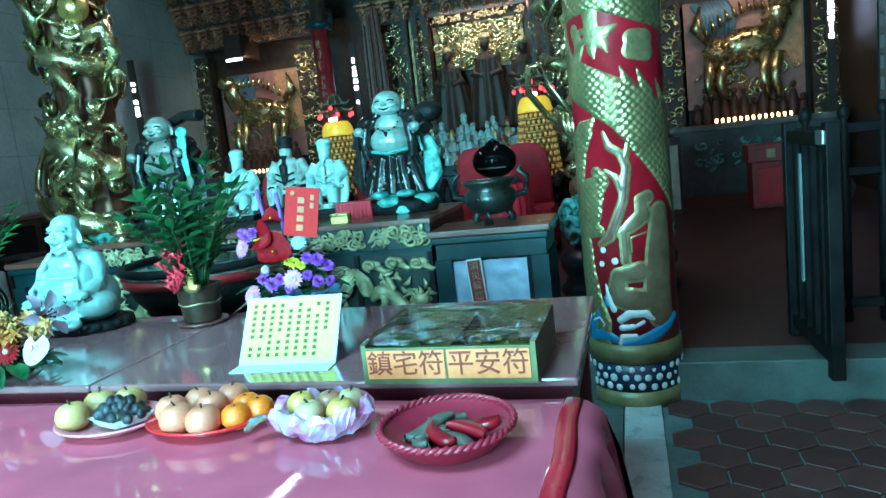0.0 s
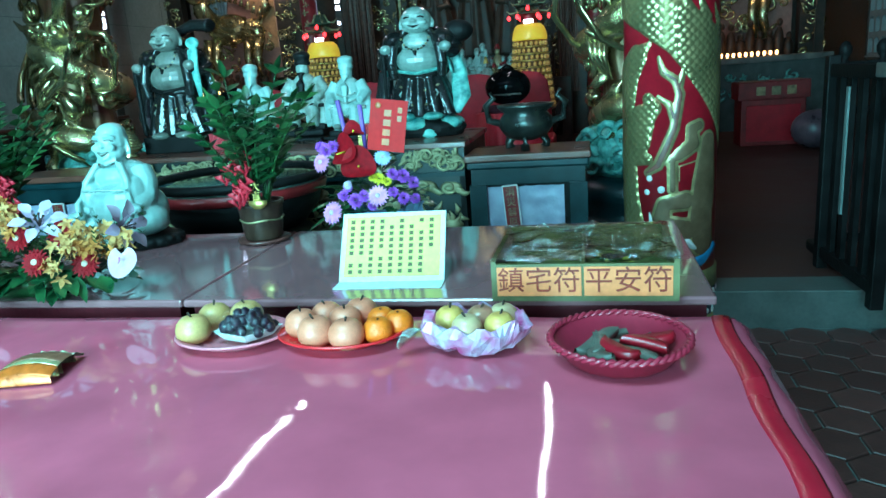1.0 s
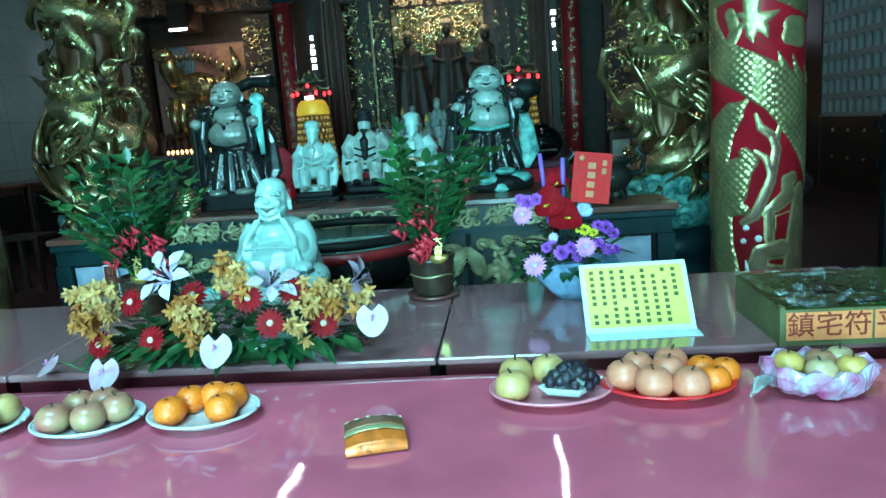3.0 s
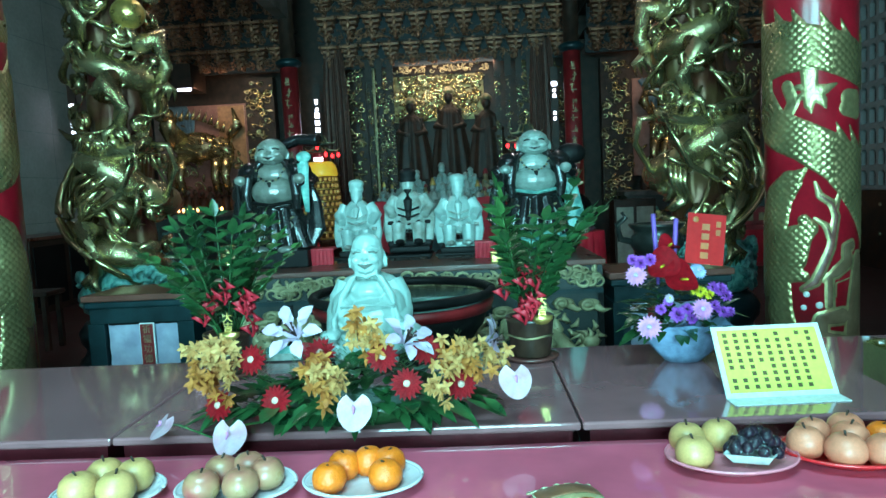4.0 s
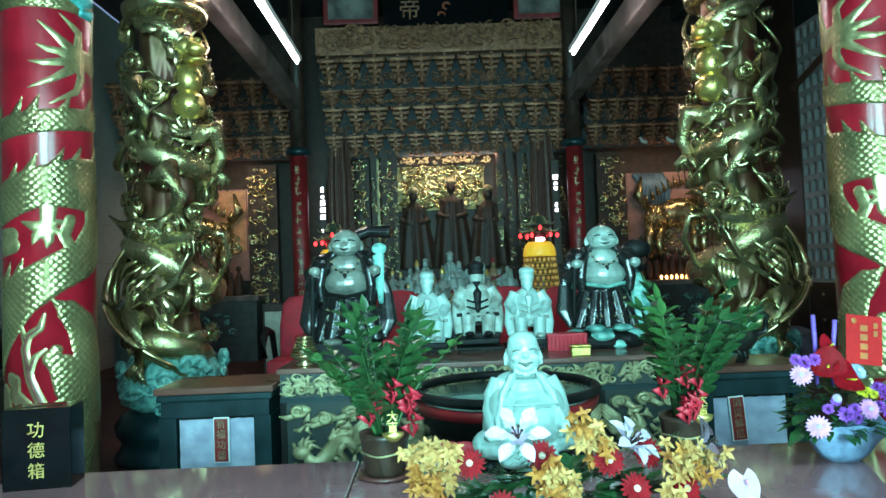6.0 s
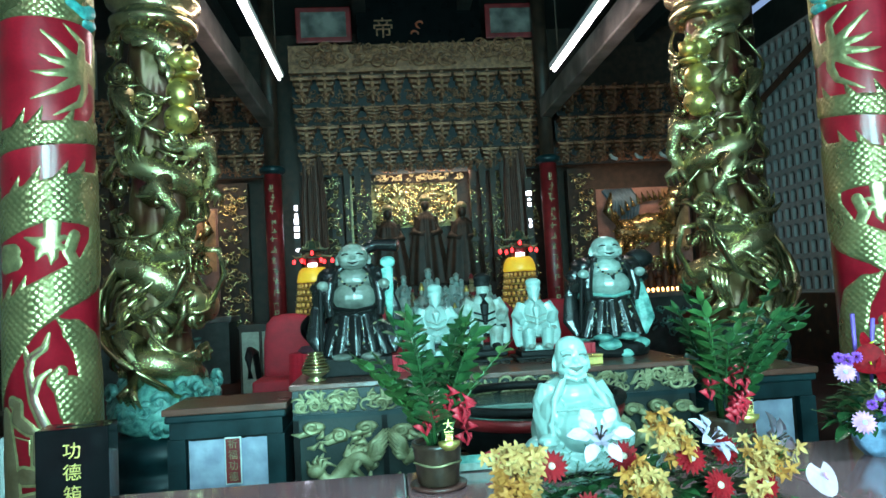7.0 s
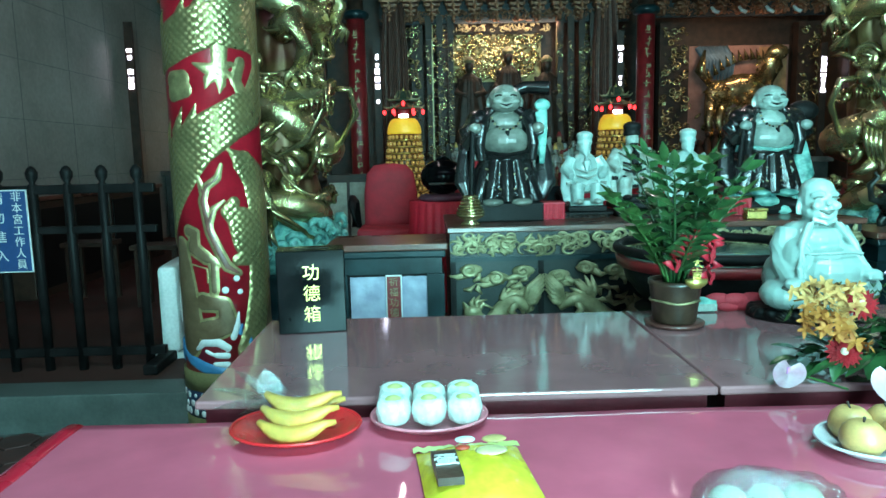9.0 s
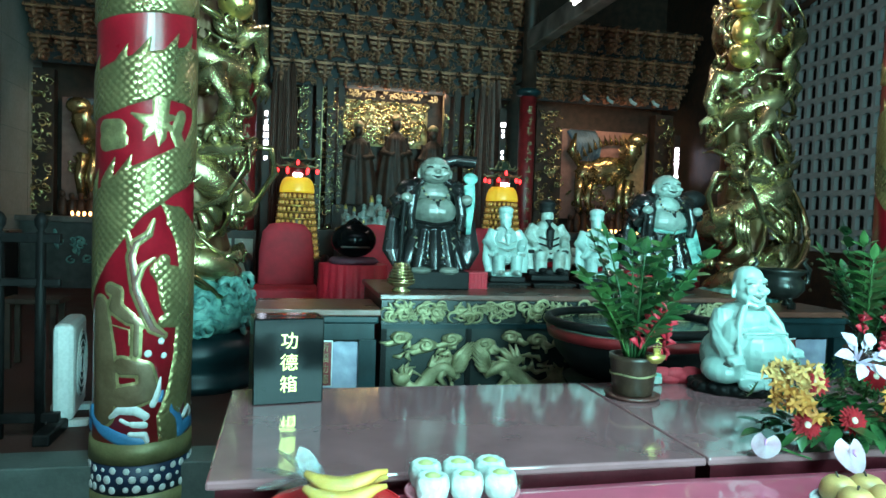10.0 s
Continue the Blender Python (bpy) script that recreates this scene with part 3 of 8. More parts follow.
    # five-toed claws, a cloud puff and the rim of the flames
    fl = runs(((0.242, 2.659, 0.052), (0.25, 2.62, 0.05)), ((0.242, 2.67, 0.04), (0.194, 2.709, 0.025), (0.065, 2.816, 0.004)), ((0.24, 2.66, 0.035), (0.181, 2.664, 0.022), (0.11, 2.672, 0.016), (0.057, 2.694, 0.003)),
              ((0.24, 2.64, 0.035), (0.167, 2.614, 0.022), (0.09, 2.60, 0.016), (0.019, 2.606, 0.003)), ((0.25, 2.62, 0.035), (0.205, 2.574, 0.024), (0.13, 2.52, 0.017), (0.011, 2.466, 0.003)),
              ((0.27, 2.62, 0.035), (0.281, 2.551, 0.026), (0.246, 2.473, 0.019), (0.11, 2.389, 0.003)), ((0.26, 2.69, 0.03), (0.269, 2.786, 0.022), (0.165, 2.866, 0.004)), ((0.27, 2.66, 0.05), (0.38, 2.64, 0.06), (0.5, 2.9, 0.07)),
              ((0.10, 1.86, 0.04), (0.095, 1.755, 0.032)), ((0.09, 1.76, 0.034), (0.03, 1.77, 0.024), (-0.03, 1.795, 0.003)), ((0.09, 1.755, 0.034), (0.045, 1.72, 0.024), (0.025, 1.675, 0.003)), ((0.095, 1.75, 0.034), (0.10, 1.70, 0.024), (0.09, 1.655, 0.003)), ((0.20, 1.80, 0.03), (0.17, 1.72, 0.03), (0.20, 1.66, 0.03)),
              ((0.10, 1.755, 0.024), (0.14, 1.74, 0.016), (0.165, 1.708, 0.002)), ((0.10, 1.77, 0.02), (0.15, 1.79, 0.014), (0.19, 1.785, 0.002)),
              ((-0.15, 1.72, 0.045), (-0.085, 1.725, 0.042)), ((-0.15, 1.665, 0.045), (-0.075, 1.675, 0.040)), ((-0.45, 2.66, 0.06), (-0.35, 2.70, 0.05)), ((-0.5, 1.55, 0.06), (-0.4, 1.62, 0.05)))
    flame = (((0.076, 1.325, 0.004), (0.055, 1.26, 0.014), (0.0, 1.22, 0.016), (-0.02, 1.157, 0.018), (0.004, 1.006, 0.02), (0.048, 0.899, 0.022), (0.077, 0.835, 0.022), (0.13, 0.80, 0.014)),
             ((0.079, 1.151, 0.004), (0.03, 1.115, 0.012), (0.004, 1.051, 0.018)), ((-0.04, 1.285, 0.004), (-0.018, 1.20, 0.014)), ((0.30, 1.0, 0.004), (0.275, 0.92, 0.014), (0.30, 0.84, 0.016), (0.28, 0.76, 0.01)), ((-0.35, 0.78, 0.004), (-0.37, 0.9, 0.014), (-0.33, 0.98, 0.004)))
    fl += runs(*[[(a, z, w + 0.005) for a, z, w in line] for line in flame])
    gilt = mat("pale_gilt_relief", (0.46, 0.38, 0.18), 0.35, 0.7, vary=0.25, scale=20, bump=0.3)
    part("claw", relief_on_column(CR, 0.66, 3.1, stroke_field(fl), 0.005), gilt, col, "gilded claws, clouds and flame rims")
    part("flame", relief_on_column(CR, 0.66, 1.4, stroke_field(runs(*flame)), 0.0065), mat("red_brown_paint", (0.20, 0.07, 0.05), 0.4, vary=0.3, scale=25), col, "red-brown painted flames")
    rock = (((-0.11, 1.01, 0.028), (-0.075, 1.0, 0.026), (-0.085, 0.93, 0.035), (-0.02, 0.88, 0.028), (0.04, 0.845, 0.006)), ((-0.17, 0.93, 0.05), (-0.16, 0.75, 0.075), (-0.14, 0.58, 0.075), (-0.15, 0.45, 0.07)),
            ((0.012, 0.86, 0.02), (0.01, 0.72, 0.02)), ((-0.05, 0.665, 0.045), (0.05, 0.65, 0.035), (0.065, 0.55, 0.05), (-0.04, 0.52, 0.06)), ((0.34, 0.75, 0.05), (0.33, 0.4, 0.07)), ((-0.4, 0.7, 0.07), (-0.42, 0.4, 0.09)), ((0.52, 0.72, 0.08), (0.5, 0.4, 0.09)))
    part("rock_rim", relief_on_column(CR, 0.30, 1.1, stroke_field(runs(*[[(a, z, w + 0.006) for a, z, w in line] for line in rock])), 0.003), gilt, col, "gilt outline of the rocks")
    part("rock", relief_on_column(CR, 0.30, 1.1, stroke_field(runs(*rock)), 0.0045), BROWN_GOLD, col, "brown and gold rock relief")
    groove = (((-0.15, 0.9, 0.004), (-0.13, 0.75, 0.004), (-0.16, 0.6, 0.004), (-0.13, 0.48, 0.004)), ((-0.10, 0.85, 0.004), (-0.02, 0.83, 0.004), (-0.02, 0.76, 0.004)), ((-0.19, 0.85, 0.004), (-0.18, 0.6, 0.004)), ((-0.01, 0.63, 0.004), (0.03, 0.6, 0.004), (0.0, 0.56, 0.004), (0.03, 0.52, 0.004)))
    part("rock_vein", relief_on_column(CR, 0.45, 0.95, stroke_field(runs(*groove)), 0.0065, step=0.004), gilt, col, "gilt veins on the rocks")
    w_blue, w_white = [], []
    for i in range(9):
        s0 = -0.675 + i * 0.15
        if -0.3 < s0 * g < 0.2:
            continue
        w_blue += bent([(s0, 0.335, 0.03), (s0 + 0.07, 0.36, 0.035), (s0 + 0.14, 0.335 + 0.06 * (i % 3), 0.02)])
        w_white += bent([(s0 + 0.02, 0.40 + 0.02 * (i % 2), 0.012), (s0 + 0.06, 0.44, 0.014), (s0 + 0.09, 0.41, 0.012), (s0 + 0.07, 0.385, 0.008)])
    w_blue += runs(((-0.24, 0.42, 0.02), (-0.15, 0.37, 0.03), (-0.06, 0.335, 0.03), (0.04, 0.315, 0.02)), ((0.17, 0.50, 0.006), (0.165, 0.45, 0.022), (0.21, 0.40, 0.026), (0.24, 0.34, 0.02)), ((0.128, 0.54, 0.008), (0.118, 0.50, 0.010)))
    w_white += runs(((-0.10, 0.43, 0.012), (-0.06, 0.465, 0.020), (0.01, 0.465, 0.022), (0.055, 0.435, 0.018)), ((0.0, 0.40, 0.014), (0.05, 0.395, 0.016)), ((-0.01, 0.355, 0.012), (0.05, 0.35, 0.016), (0.06, 0.32, 0.014)), ((-0.05, 0.42, 0.010), (-0.02, 0.405, 0.010)),
                    ((0.118, 0.61, 0.003), (0.103, 0.54, 0.018), (0.085, 0.485, 0.016)), ((0.19, 0.46, 0.010), (0.215, 0.44, 0.012)))
    part("wave", relief_on_column(CR, 0.30, 0.62, stroke_field(w_blue), 0.009), BLUE, col, "blue painted waves")
    part("foam", relief_on_column(CR, 0.30, 0.66, stroke_field(w_white), 0.012), WHITE, col, "white wave crests")
    part("cloud", relief_on_column(CR, 2.84, 3.1, stroke_field(runs(((0.20, 2.98, 0.03), (0.27, 2.95, 0.035), (0.34, 2.98, 0.04)), ((0.28, 2.90, 0.02), (0.35, 2.91, 0.03)), ((-0.36, 2.96, 0.04), (-0.28, 2.99, 0.03)))), 0.022), mat("bright_teal_paint", (0.05, 0.42, 0.40), 0.4, vary=0.3, scale=30), col, "bright teal painted clouds")
    for ds, dz, r in ((0.115, 0.775, 0.75), (0.06, 0.722, 0.85), (0.127, 0.708, 0.7)):
        a = ds * g / CR - math.pi / 2
        d = new("spot", me)
        d.parent = col
        d.matrix_local = Matrix.Translation(((CR + 0.006) * math.cos(a), (CR + 0.006) * math.sin(a), dz)) @ Matrix.Rotation(a + math.pi / 2, 4, "Z") @ Matrix.Diagonal((r, 1.2, r, 1))
    return col


painted_column(-4.47, 3.5, False)
painted_column(-0.04, 3.5, True)


def dragon_column(x, y, flip, seed):
    col = thing("dragon_column", (x, y, FZ), "gilded column wrapped by a carved coiling dragon", "column", "gilded dragon columns")
    rnd = random.Random(seed)
    g = -1 if flip else 1
    part("plinth", LA([(0.40, 0), (0.42, 0.05), (0.38, 0.09), (0.36, 0.14), (0.40, 0.2), (0.41, 0.27), (0.36, 0.34), (0.30, 0.37)], segs=40), TEAL_DARK, col, "dark round stone plinth")
    core = bmesh.new()  # deep ground between the coils: red paint, and gilt coloured dark as recess shade
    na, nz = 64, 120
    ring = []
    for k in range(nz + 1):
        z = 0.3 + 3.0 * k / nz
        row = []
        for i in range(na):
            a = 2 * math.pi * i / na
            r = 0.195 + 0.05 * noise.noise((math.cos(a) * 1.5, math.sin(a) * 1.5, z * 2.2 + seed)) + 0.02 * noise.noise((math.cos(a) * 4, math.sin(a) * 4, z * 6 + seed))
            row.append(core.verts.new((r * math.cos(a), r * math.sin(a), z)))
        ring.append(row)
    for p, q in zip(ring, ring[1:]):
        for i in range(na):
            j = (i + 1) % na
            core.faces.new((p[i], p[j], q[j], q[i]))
    part("carved_core", core, GOLD_DEEP, col, "red and gilt ground, darkened for the recess")
    part("capital", LA([(0.24, 3.24), (0.30, 3.27), (0.31, 3.33), (0.27, 3.36), (0.27, 3.42), (0.33, 3.46), (0.33, 3.52), (0.25, 3.56), (0.25, 5.6)], segs=36), GOLD, col, "gilt ring moulding")

    def on(a, z, r):
        """A point at the angle a from the front, towards the hall's axis, at the height z and the radius r."""
        return Vector((r * math.sin(a * g), -r * math.cos(a * g), z))

    # the body: broad slow coils, thinner at the tail
    bm = bmesh.new()
    pts, rad = [], []
    for i in range(130):
        f = i / 129
        a = 0.9 - f * 2.25 * 2 * math.pi
        pts.append(on(a, 1.30 + 1.90 * f + 0.05 * math.sin(f * 22), 0.225 + 0.03 * math.sin(f * 17)))
        rad.append(0.115 - 0.035 * f + 0.012 * math.sin(f * 29))
    tube(bm, pts, rad, 14, 0.9)
    low, lrad = [], []
    for i in range(60):
        f = i / 59
        a = 0.9 + f * 1.35 * 2 * math.pi
        low.append(on(a, 1.30 - 0.68 * f, 0.235 + 0.03 * math.sin(f * 13)))
        lrad.append(0.125 - 0.03 * f + 0.01 * math.sin(f * 21))
    tube(bm, low, lrad, 14, 0.9)
    part("dragon_body", bm, GOLD_SCALE, col, "coiled dragon body with fine scales")
    bm = bmesh.new()
    for i in range(2, 128, 2):  # low saw-tooth back fins
        p = pts[i]
        o = Vector((p.x, p.y, 0)).normalized()
        d = (pts[i + 1] - pts[i - 1]).normalized()
        tube(bm, [p + o * rad[i] * 0.6 + Vector((0, 0, rad[i] * 0.75)), p + o * rad[i] * 0.8 + Vector((0, 0, rad[i] + 0.035)) - d * 0.03, p + o * rad[i] * 0.8 + Vector((0, 0, rad[i] + 0.05)) - d * 0.06], [0.026, 0.017, 0.003], 5, 0.5)
    part("fin", bm, GOLD, col, "pointed gilt back fins")
    # ribbons: long smooth strands that leave the shaft and return to it
    bm = bmesh.new()
    for i in range(17):
        a0, z0 = -1.7 + 3.4 * ((i * 0.618) % 1), 0.95 + 2.15 * i / 16
        way, span, drop = rnd.choice((-1, 1)), rnd.uniform(0.8, 1.7), rnd.uniform(-0.35, 0.35)
        lift, thick = rnd.uniform(0.06, 0.14), rnd.uniform(0.014, 0.030)
        ps, rs = [], []
        for k in range(22):
            f = k / 21
            ps.append(on(a0 + way * span * (f - 0.5), min(3.2, z0 + drop * (f - 0.5) - 0.14 * math.sin(math.pi * f)), 0.24 + lift * math.sin(math.pi * f)))
            rs.append(thick * (0.25 + 0.75 * math.sin(math.pi * (0.08 + 0.84 * f))))
        tube(bm, ps, rs, 8, 0.7)
    part("ribbon", bm, GOLD, col, "smooth gilded whiskers and ribbons")
    # cloud heads: round scrolls with a rolled rim
    bm = bmesh.new()
    for i in range(30):
        a, z = -2.2 + 4.4 * ((i * 0.618 + 0.3) % 1), 0.8 + 2.35 * (i + rnd.uniform(0, 0.8)) / 30
        c, t = on(a, z, 0.285), on(a + math.pi / 2, 0, 1.0)
        o = on(a, 0, 1.0)
        size, way, a0 = rnd.uniform(0.05, 0.105), rnd.choice((-1, 1)), rnd.uniform(0, 6.28)
        ps, rs = [], []
        for k in range(18):
            f = k / 17
            rr, b = size * (1 - 0.82 * f), a0 + way * 1.35 * 6.28 * f
            ps.append(c + t * (rr * math.cos(b)) + Vector((0, 0, rr * math.sin(b))) + o * (0.035 * f))
            rs.append(size * (0.30 - 0.10 * f))
        tube(bm, ps, rs, 8, 0.8)
        m = Matrix.Translation(c - o * 0.03) @ o.to_track_quat("Z", "Y").to_matrix().to_4x4()
        blob(bm, (0, 0, 0), (size, size, 0.045), 12, 8, m)
        tail = [c - t * way * size * 0.5, c - t * way * size * 1.6 + Vector((0, 0, 0.05)) - o * 0.02, c - t * way * size * 2.8 + Vector((0, 0, rnd.uniform(0.0, 0.12))) - o * 0.06]
        tube(bm, tail, [size * 0.45, size * 0.35, 0.006], 8, 0.6)
    part("cloud_scroll", bm, GOLD, col, "rolled gilded cloud heads")
    # flame leaves, broad and pointed
    bm = bmesh.new()
    for i in range(30):
        a, z = -2.3 + 4.6 * ((i * 0.618 + 0.77) % 1), 0.85 + 2.3 * ((i * 0.37) % 1)
        c, t, o = on(a, z, 0.27), on(a + math.pi / 2, 0, 1.0), on(a, 0, 1.0)
        b, L = rnd.uniform(0, 6.28), rnd.uniform(0.12, 0.22)
        d = t * math.cos(b) + Vector((0, 0, math.sin(b)))
        e = t * -math.sin(b) + Vector((0, 0, math.cos(b)))
        tube(bm, [c, c + d * L * 0.35 + o * 0.05, c + d * L * 0.7 + e * 0.03 + o * 0.05, c + d * L + e * 0.09 + o * 0.02], [0.03, 0.045, 0.032, 0.004], 8, 0.45, normal=tuple(o))
    part("flame_leaf", bm, GOLD, col, "broad pointed gilt flames")
    # open-mouthed head in the lower third, looking at the hall's axis
    bm = bmesh.new()
    hd = on(0.55, 1.52, 0.30)
    fw, up = Vector((0.86 * g, -0.45, 0.12)).normalized(), Vector((0, 0, 1))
    sd = fw.cross(up).normalized()

    def at(a, b, c):
        return hd + fw * a + sd * b + up * c
    tube(bm, [at(-0.30, 0, 0.02), at(-0.14, 0, 0.05), at(0.0, 0, 0.07), at(0.12, 0, 0.055), at(0.21, 0, 0.07), at(0.255, 0, 0.12)], [0.10, 0.135, 0.125, 0.09, 0.075, 0.03], 12, 0.62)
    tube(bm, [at(-0.20, 0, -0.08), at(-0.08, 0, -0.20), at(0.06, 0, -0.245), at(0.17, 0, -0.20)], [0.08, 0.07, 0.055, 0.02], 10, 0.6)
    for b in (-1, 1):
        blob(bm, at(0.02, b * 0.105, 0.125), (0.04, 0.04, 0.04), 12, 9)
        tube(bm, [at(-0.04, b * 0.08, 0.16), at(0.06, b * 0.11, 0.185), at(0.11, b * 0.1, 0.14)], [0.03, 0.028, 0.01], 8)
        tube(bm, [at(-0.12, b * 0.08, 0.12), at(-0.26, b * 0.14, 0.22), at(-0.40, b * 0.17, 0.24), at(-0.50, b * 0.18, 0.32)], [0.045, 0.035, 0.025, 0.006], 8)
        tube(bm, [at(0.20, b * 0.06, 0.08), at(0.30, b * 0.12, 0.06), at(0.30, b * 0.18, -0.10), at(0.16, b * 0.20, -0.26), at(-0.06, b * 0.22, -0.34), at(-0.2, b * 0.22, -0.24)], [0.022, 0.024, 0.024, 0.022, 0.018, 0.006], 8)
        for k in range(5):
            tube(bm, [at(-0.16, b * 0.10, -0.02 - 0.04 * k), at(-0.30, b * 0.19, -0.07 - 0.07 * k), at(-0.40 + 0.05 * k, b * 0.22, -0.22 - 0.10 * k)], [0.04, 0.038, 0.006], 8, 0.6)
        for k in range(5):
            tube(bm, [at(0.02 + 0.045 * k, b * 0.06, 0.02), at(0.025 + 0.045 * k, b * 0.06, -0.045)], [0.014, 0.003], 5)
    for k in range(4):
        tube(bm, [at(0.04 + 0.03 * k, 0.02 * k - 0.03, -0.22), at(0.05 + 0.02 * k, 0.02 * k - 0.03, -0.36), at(0.0, 0.03 * k - 0.05, -0.50)], [0.022, 0.02, 0.004], 7)
    part("dragon_head", bm, GOLD, col, "gilded open-mouthed dragon head")
    # a hoop of flame round the jaw and down to the waves
    bm = bmesh.new()
    for dr, thick in ((0.0, 0.036), (0.07, 0.026)):
        ps, rs = [], []
        for k in range(26):
            f = k / 25
            ps.append(on(-0.55 - (0.75 - dr * 3) * math.sin(math.pi * f) + 1.25 * f * f, 1.62 - 1.02 * f, 0.30 + (0.10 + dr) * math.sin(math.pi * f)))
            rs.append(thick * (0.4 + 0.8 * math.sin(math.pi * (0.1 + 0.8 * f))))
        tube(bm, ps, rs, 9, 0.8)
    part("beard_hoop", bm, GOLD, col, "long curved gilt beard")
    # a small beast's head and a gourd at the top, on the side of the axis
    bm = bmesh.new()
    b0 = on(0.85, 2.98, 0.28)
    blob(bm, b0, (0.11, 0.10, 0.085), 14, 10)
    blob(bm, b0 + Vector((0.09 * g, -0.06, -0.03)), (0.075, 0.07, 0.055), 12, 9)
    blob(bm, b0 + Vector((0.09 * g, -0.06, -0.115)), (0.085, 0.075, 0.022), 14, 7)
    for k in range(9):
        q = k * 0.7
        blob(bm, b0 + Vector((0.10 * math.cos(q), 0.04 - 0.03 * math.sin(q), 0.085 * math.sin(q))), (0.034, 0.034, 0.034), 9, 7)
    for k in (-1, 1):
        blob(bm, b0 + Vector((0.10 * g + 0.03 * k, -0.11, 0.02)), (0.02, 0.02, 0.022), 8, 6)
    blob(bm, b0 + Vector((0.02 * g, -0.02, -0.24)), (0.10, 0.10, 0.12), 14, 10)
    blob(bm, b0 + Vector((0.02 * g, -0.02, -0.42)), (0.12, 0.11, 0.11), 14, 10)
    part("beast_head", bm, GOLD_BRIGHT, col, "bright gilt beast head over a gourd")
    bm = bmesh.new()  # legs
    for z, a in ((0.98, -0.6), (2.02, 0.1), (2.62, -0.5), (2.35, 1.1)):
        o, t = on(a, 0, 1.0), on(a + math.pi / 2, 0, 1.0)
        tube(bm, [o * 0.24 + Vector((0, 0, z)), o * 0.38 + t * 0.10 + Vector((0, 0, z + 0.06)), o * 0.36 + t * 0.16 + Vector((0, 0, z - 0.14)), o * 0.34 + t * 0.12 + Vector((0, 0, z - 0.26))], [0.095, 0.08, 0.052, 0.045], 11)
        for k in (-1.5, -0.5, 0.5, 1.5):
            tube(bm, [o * 0.34 + t * 0.12 + Vector((0, 0, z - 0.24)), o * 0.40 + t * (0.12 + 0.05 * k) + Vector((0, 0, z - 0.32)), o * 0.36 + t * (0.12 + 0.065 * k) + Vector((0, 0, z - 0.40))], [0.03, 0.024, 0.004], 7)
    part("dragon_leg", bm, GOLD_SCALE, col, "gilded clawed legs")
    bm = bmesh.new()  # sea spray at the foot
    for i in range(46):
        a, z = rnd.uniform(0, 6.28), rnd.uniform(0.40, 0.70)
        o, t = Vector((math.cos(a), math.sin(a), 0)), Vector((-math.sin(a), math.cos(a), 0))
        ps, rs = [], []
        for k in range(10):
            f = k / 9
            b, rr = rnd.uniform(0, 0.3) + 6.5 * f, 0.07 * (1 - 0.7 * f)
            ps.append(o * (0.35 + 0.03 * math.sin(3 * f)) + t * rr * math.cos(b) + Vector((0, 0, z + rr * math.sin(b))))
            rs.append(0.026 * (1.2 - f))
        tube(bm, ps, rs, 6)
    lathe(bm, [(0.26, 0.36), (0.35, 0.42), (0.36, 0.55), (0.31, 0.68), (0.24, 0.76)], 28, wave=0.06, waves=9)
    part("wave_foot", bm, TEAL, col, "teal carved waves")
    return col


dragon_column(-4.40, 5.0, False, 3)
dragon_column(-0.13, 5.0, True, 8)

for x in (-4.37, -0.28):
    c = thing("red_column", (x, 10.0, FZ), "dark red hall column with a gilt couplet and a teal collar", "column", "red hall columns")
    part("shaft", LA([(0.125, 0), (0.125, 3.07)], segs=28), RED_COL, c)
    part("collar", LA([(0.13, 3.07), (0.18, 3.10), (0.19, 3.15), (0.14, 3.19)], segs=28), TEAL_DARK, c, "dark teal collar")
    part("upper_shaft", LA([(0.11, 3.19), (0.11, 5.8)], segs=20), DARK_WOOD, c, "dark upper post")
    bm = bmesh.new()
    rnd = random.Random(2)
    for k in range(14):
        z = 0.9 + 0.15 * k
        for q in range(5):
            zz, xx = z + rnd.uniform(-0.045, 0.045), rnd.uniform(-0.03, 0.03)
            if q % 2:
                box(bm, xx - 0.03, xx + 0.03, -0.131, -0.123, zz - 0.006, zz + 0.006)
            else:
                box(bm, xx - 0.006, xx + 0.006, -0.131, -0.123, zz - 0.03, zz + 0.03)
    part("couplet", bm, GOLD_DULL, c, "illegible gilt couplet strokes", smooth=False)

# ---- beams and tube lamps ----
for x, xt in ((-4.40, -3.78), (-0.27, -0.89)):
    b = thing("ceiling_beam", (x, 0, 0), "heavy grey-brown timber beam with paler edges", "beam", "ceiling beams")
    part("beam", B(-0.09, 0.09, 3.9, 10.0, 3.94, 4.22, bevel=0.02), BEAM, b, smooth=False)
    s = 1 if xt > x else -1
    lamp = thing("tube_lamp", (xt, 5.85, 3.70), "pair of lit fluorescent tubes end to end beside a beam", "ceiling lamp", "fluorescent lamps")
    part("housing", B(-0.04, 0.04, -1.15, 1.15, 0.03, 0.09, bevel=0.01), WHITE, lamp, smooth=False)
    for y0, y1 in ((-1.1, -0.02), (0.02, 1.1)):
        bm = bmesh.new()
        tube(bm, [(0, y0, 0), (0, y1, 0)], 0.014, 10)
        part("tube", bm, TUBE_LIGHT, lamp, "glowing white tube")
    for dy in (-0.9, 0.9):
        bm = bmesh.new()
        tube(bm, [(0, dy, 0.09), (0, dy, 2.3)], 0.008, 6)
        part("hanger", bm, DARK_WOOD, lamp)

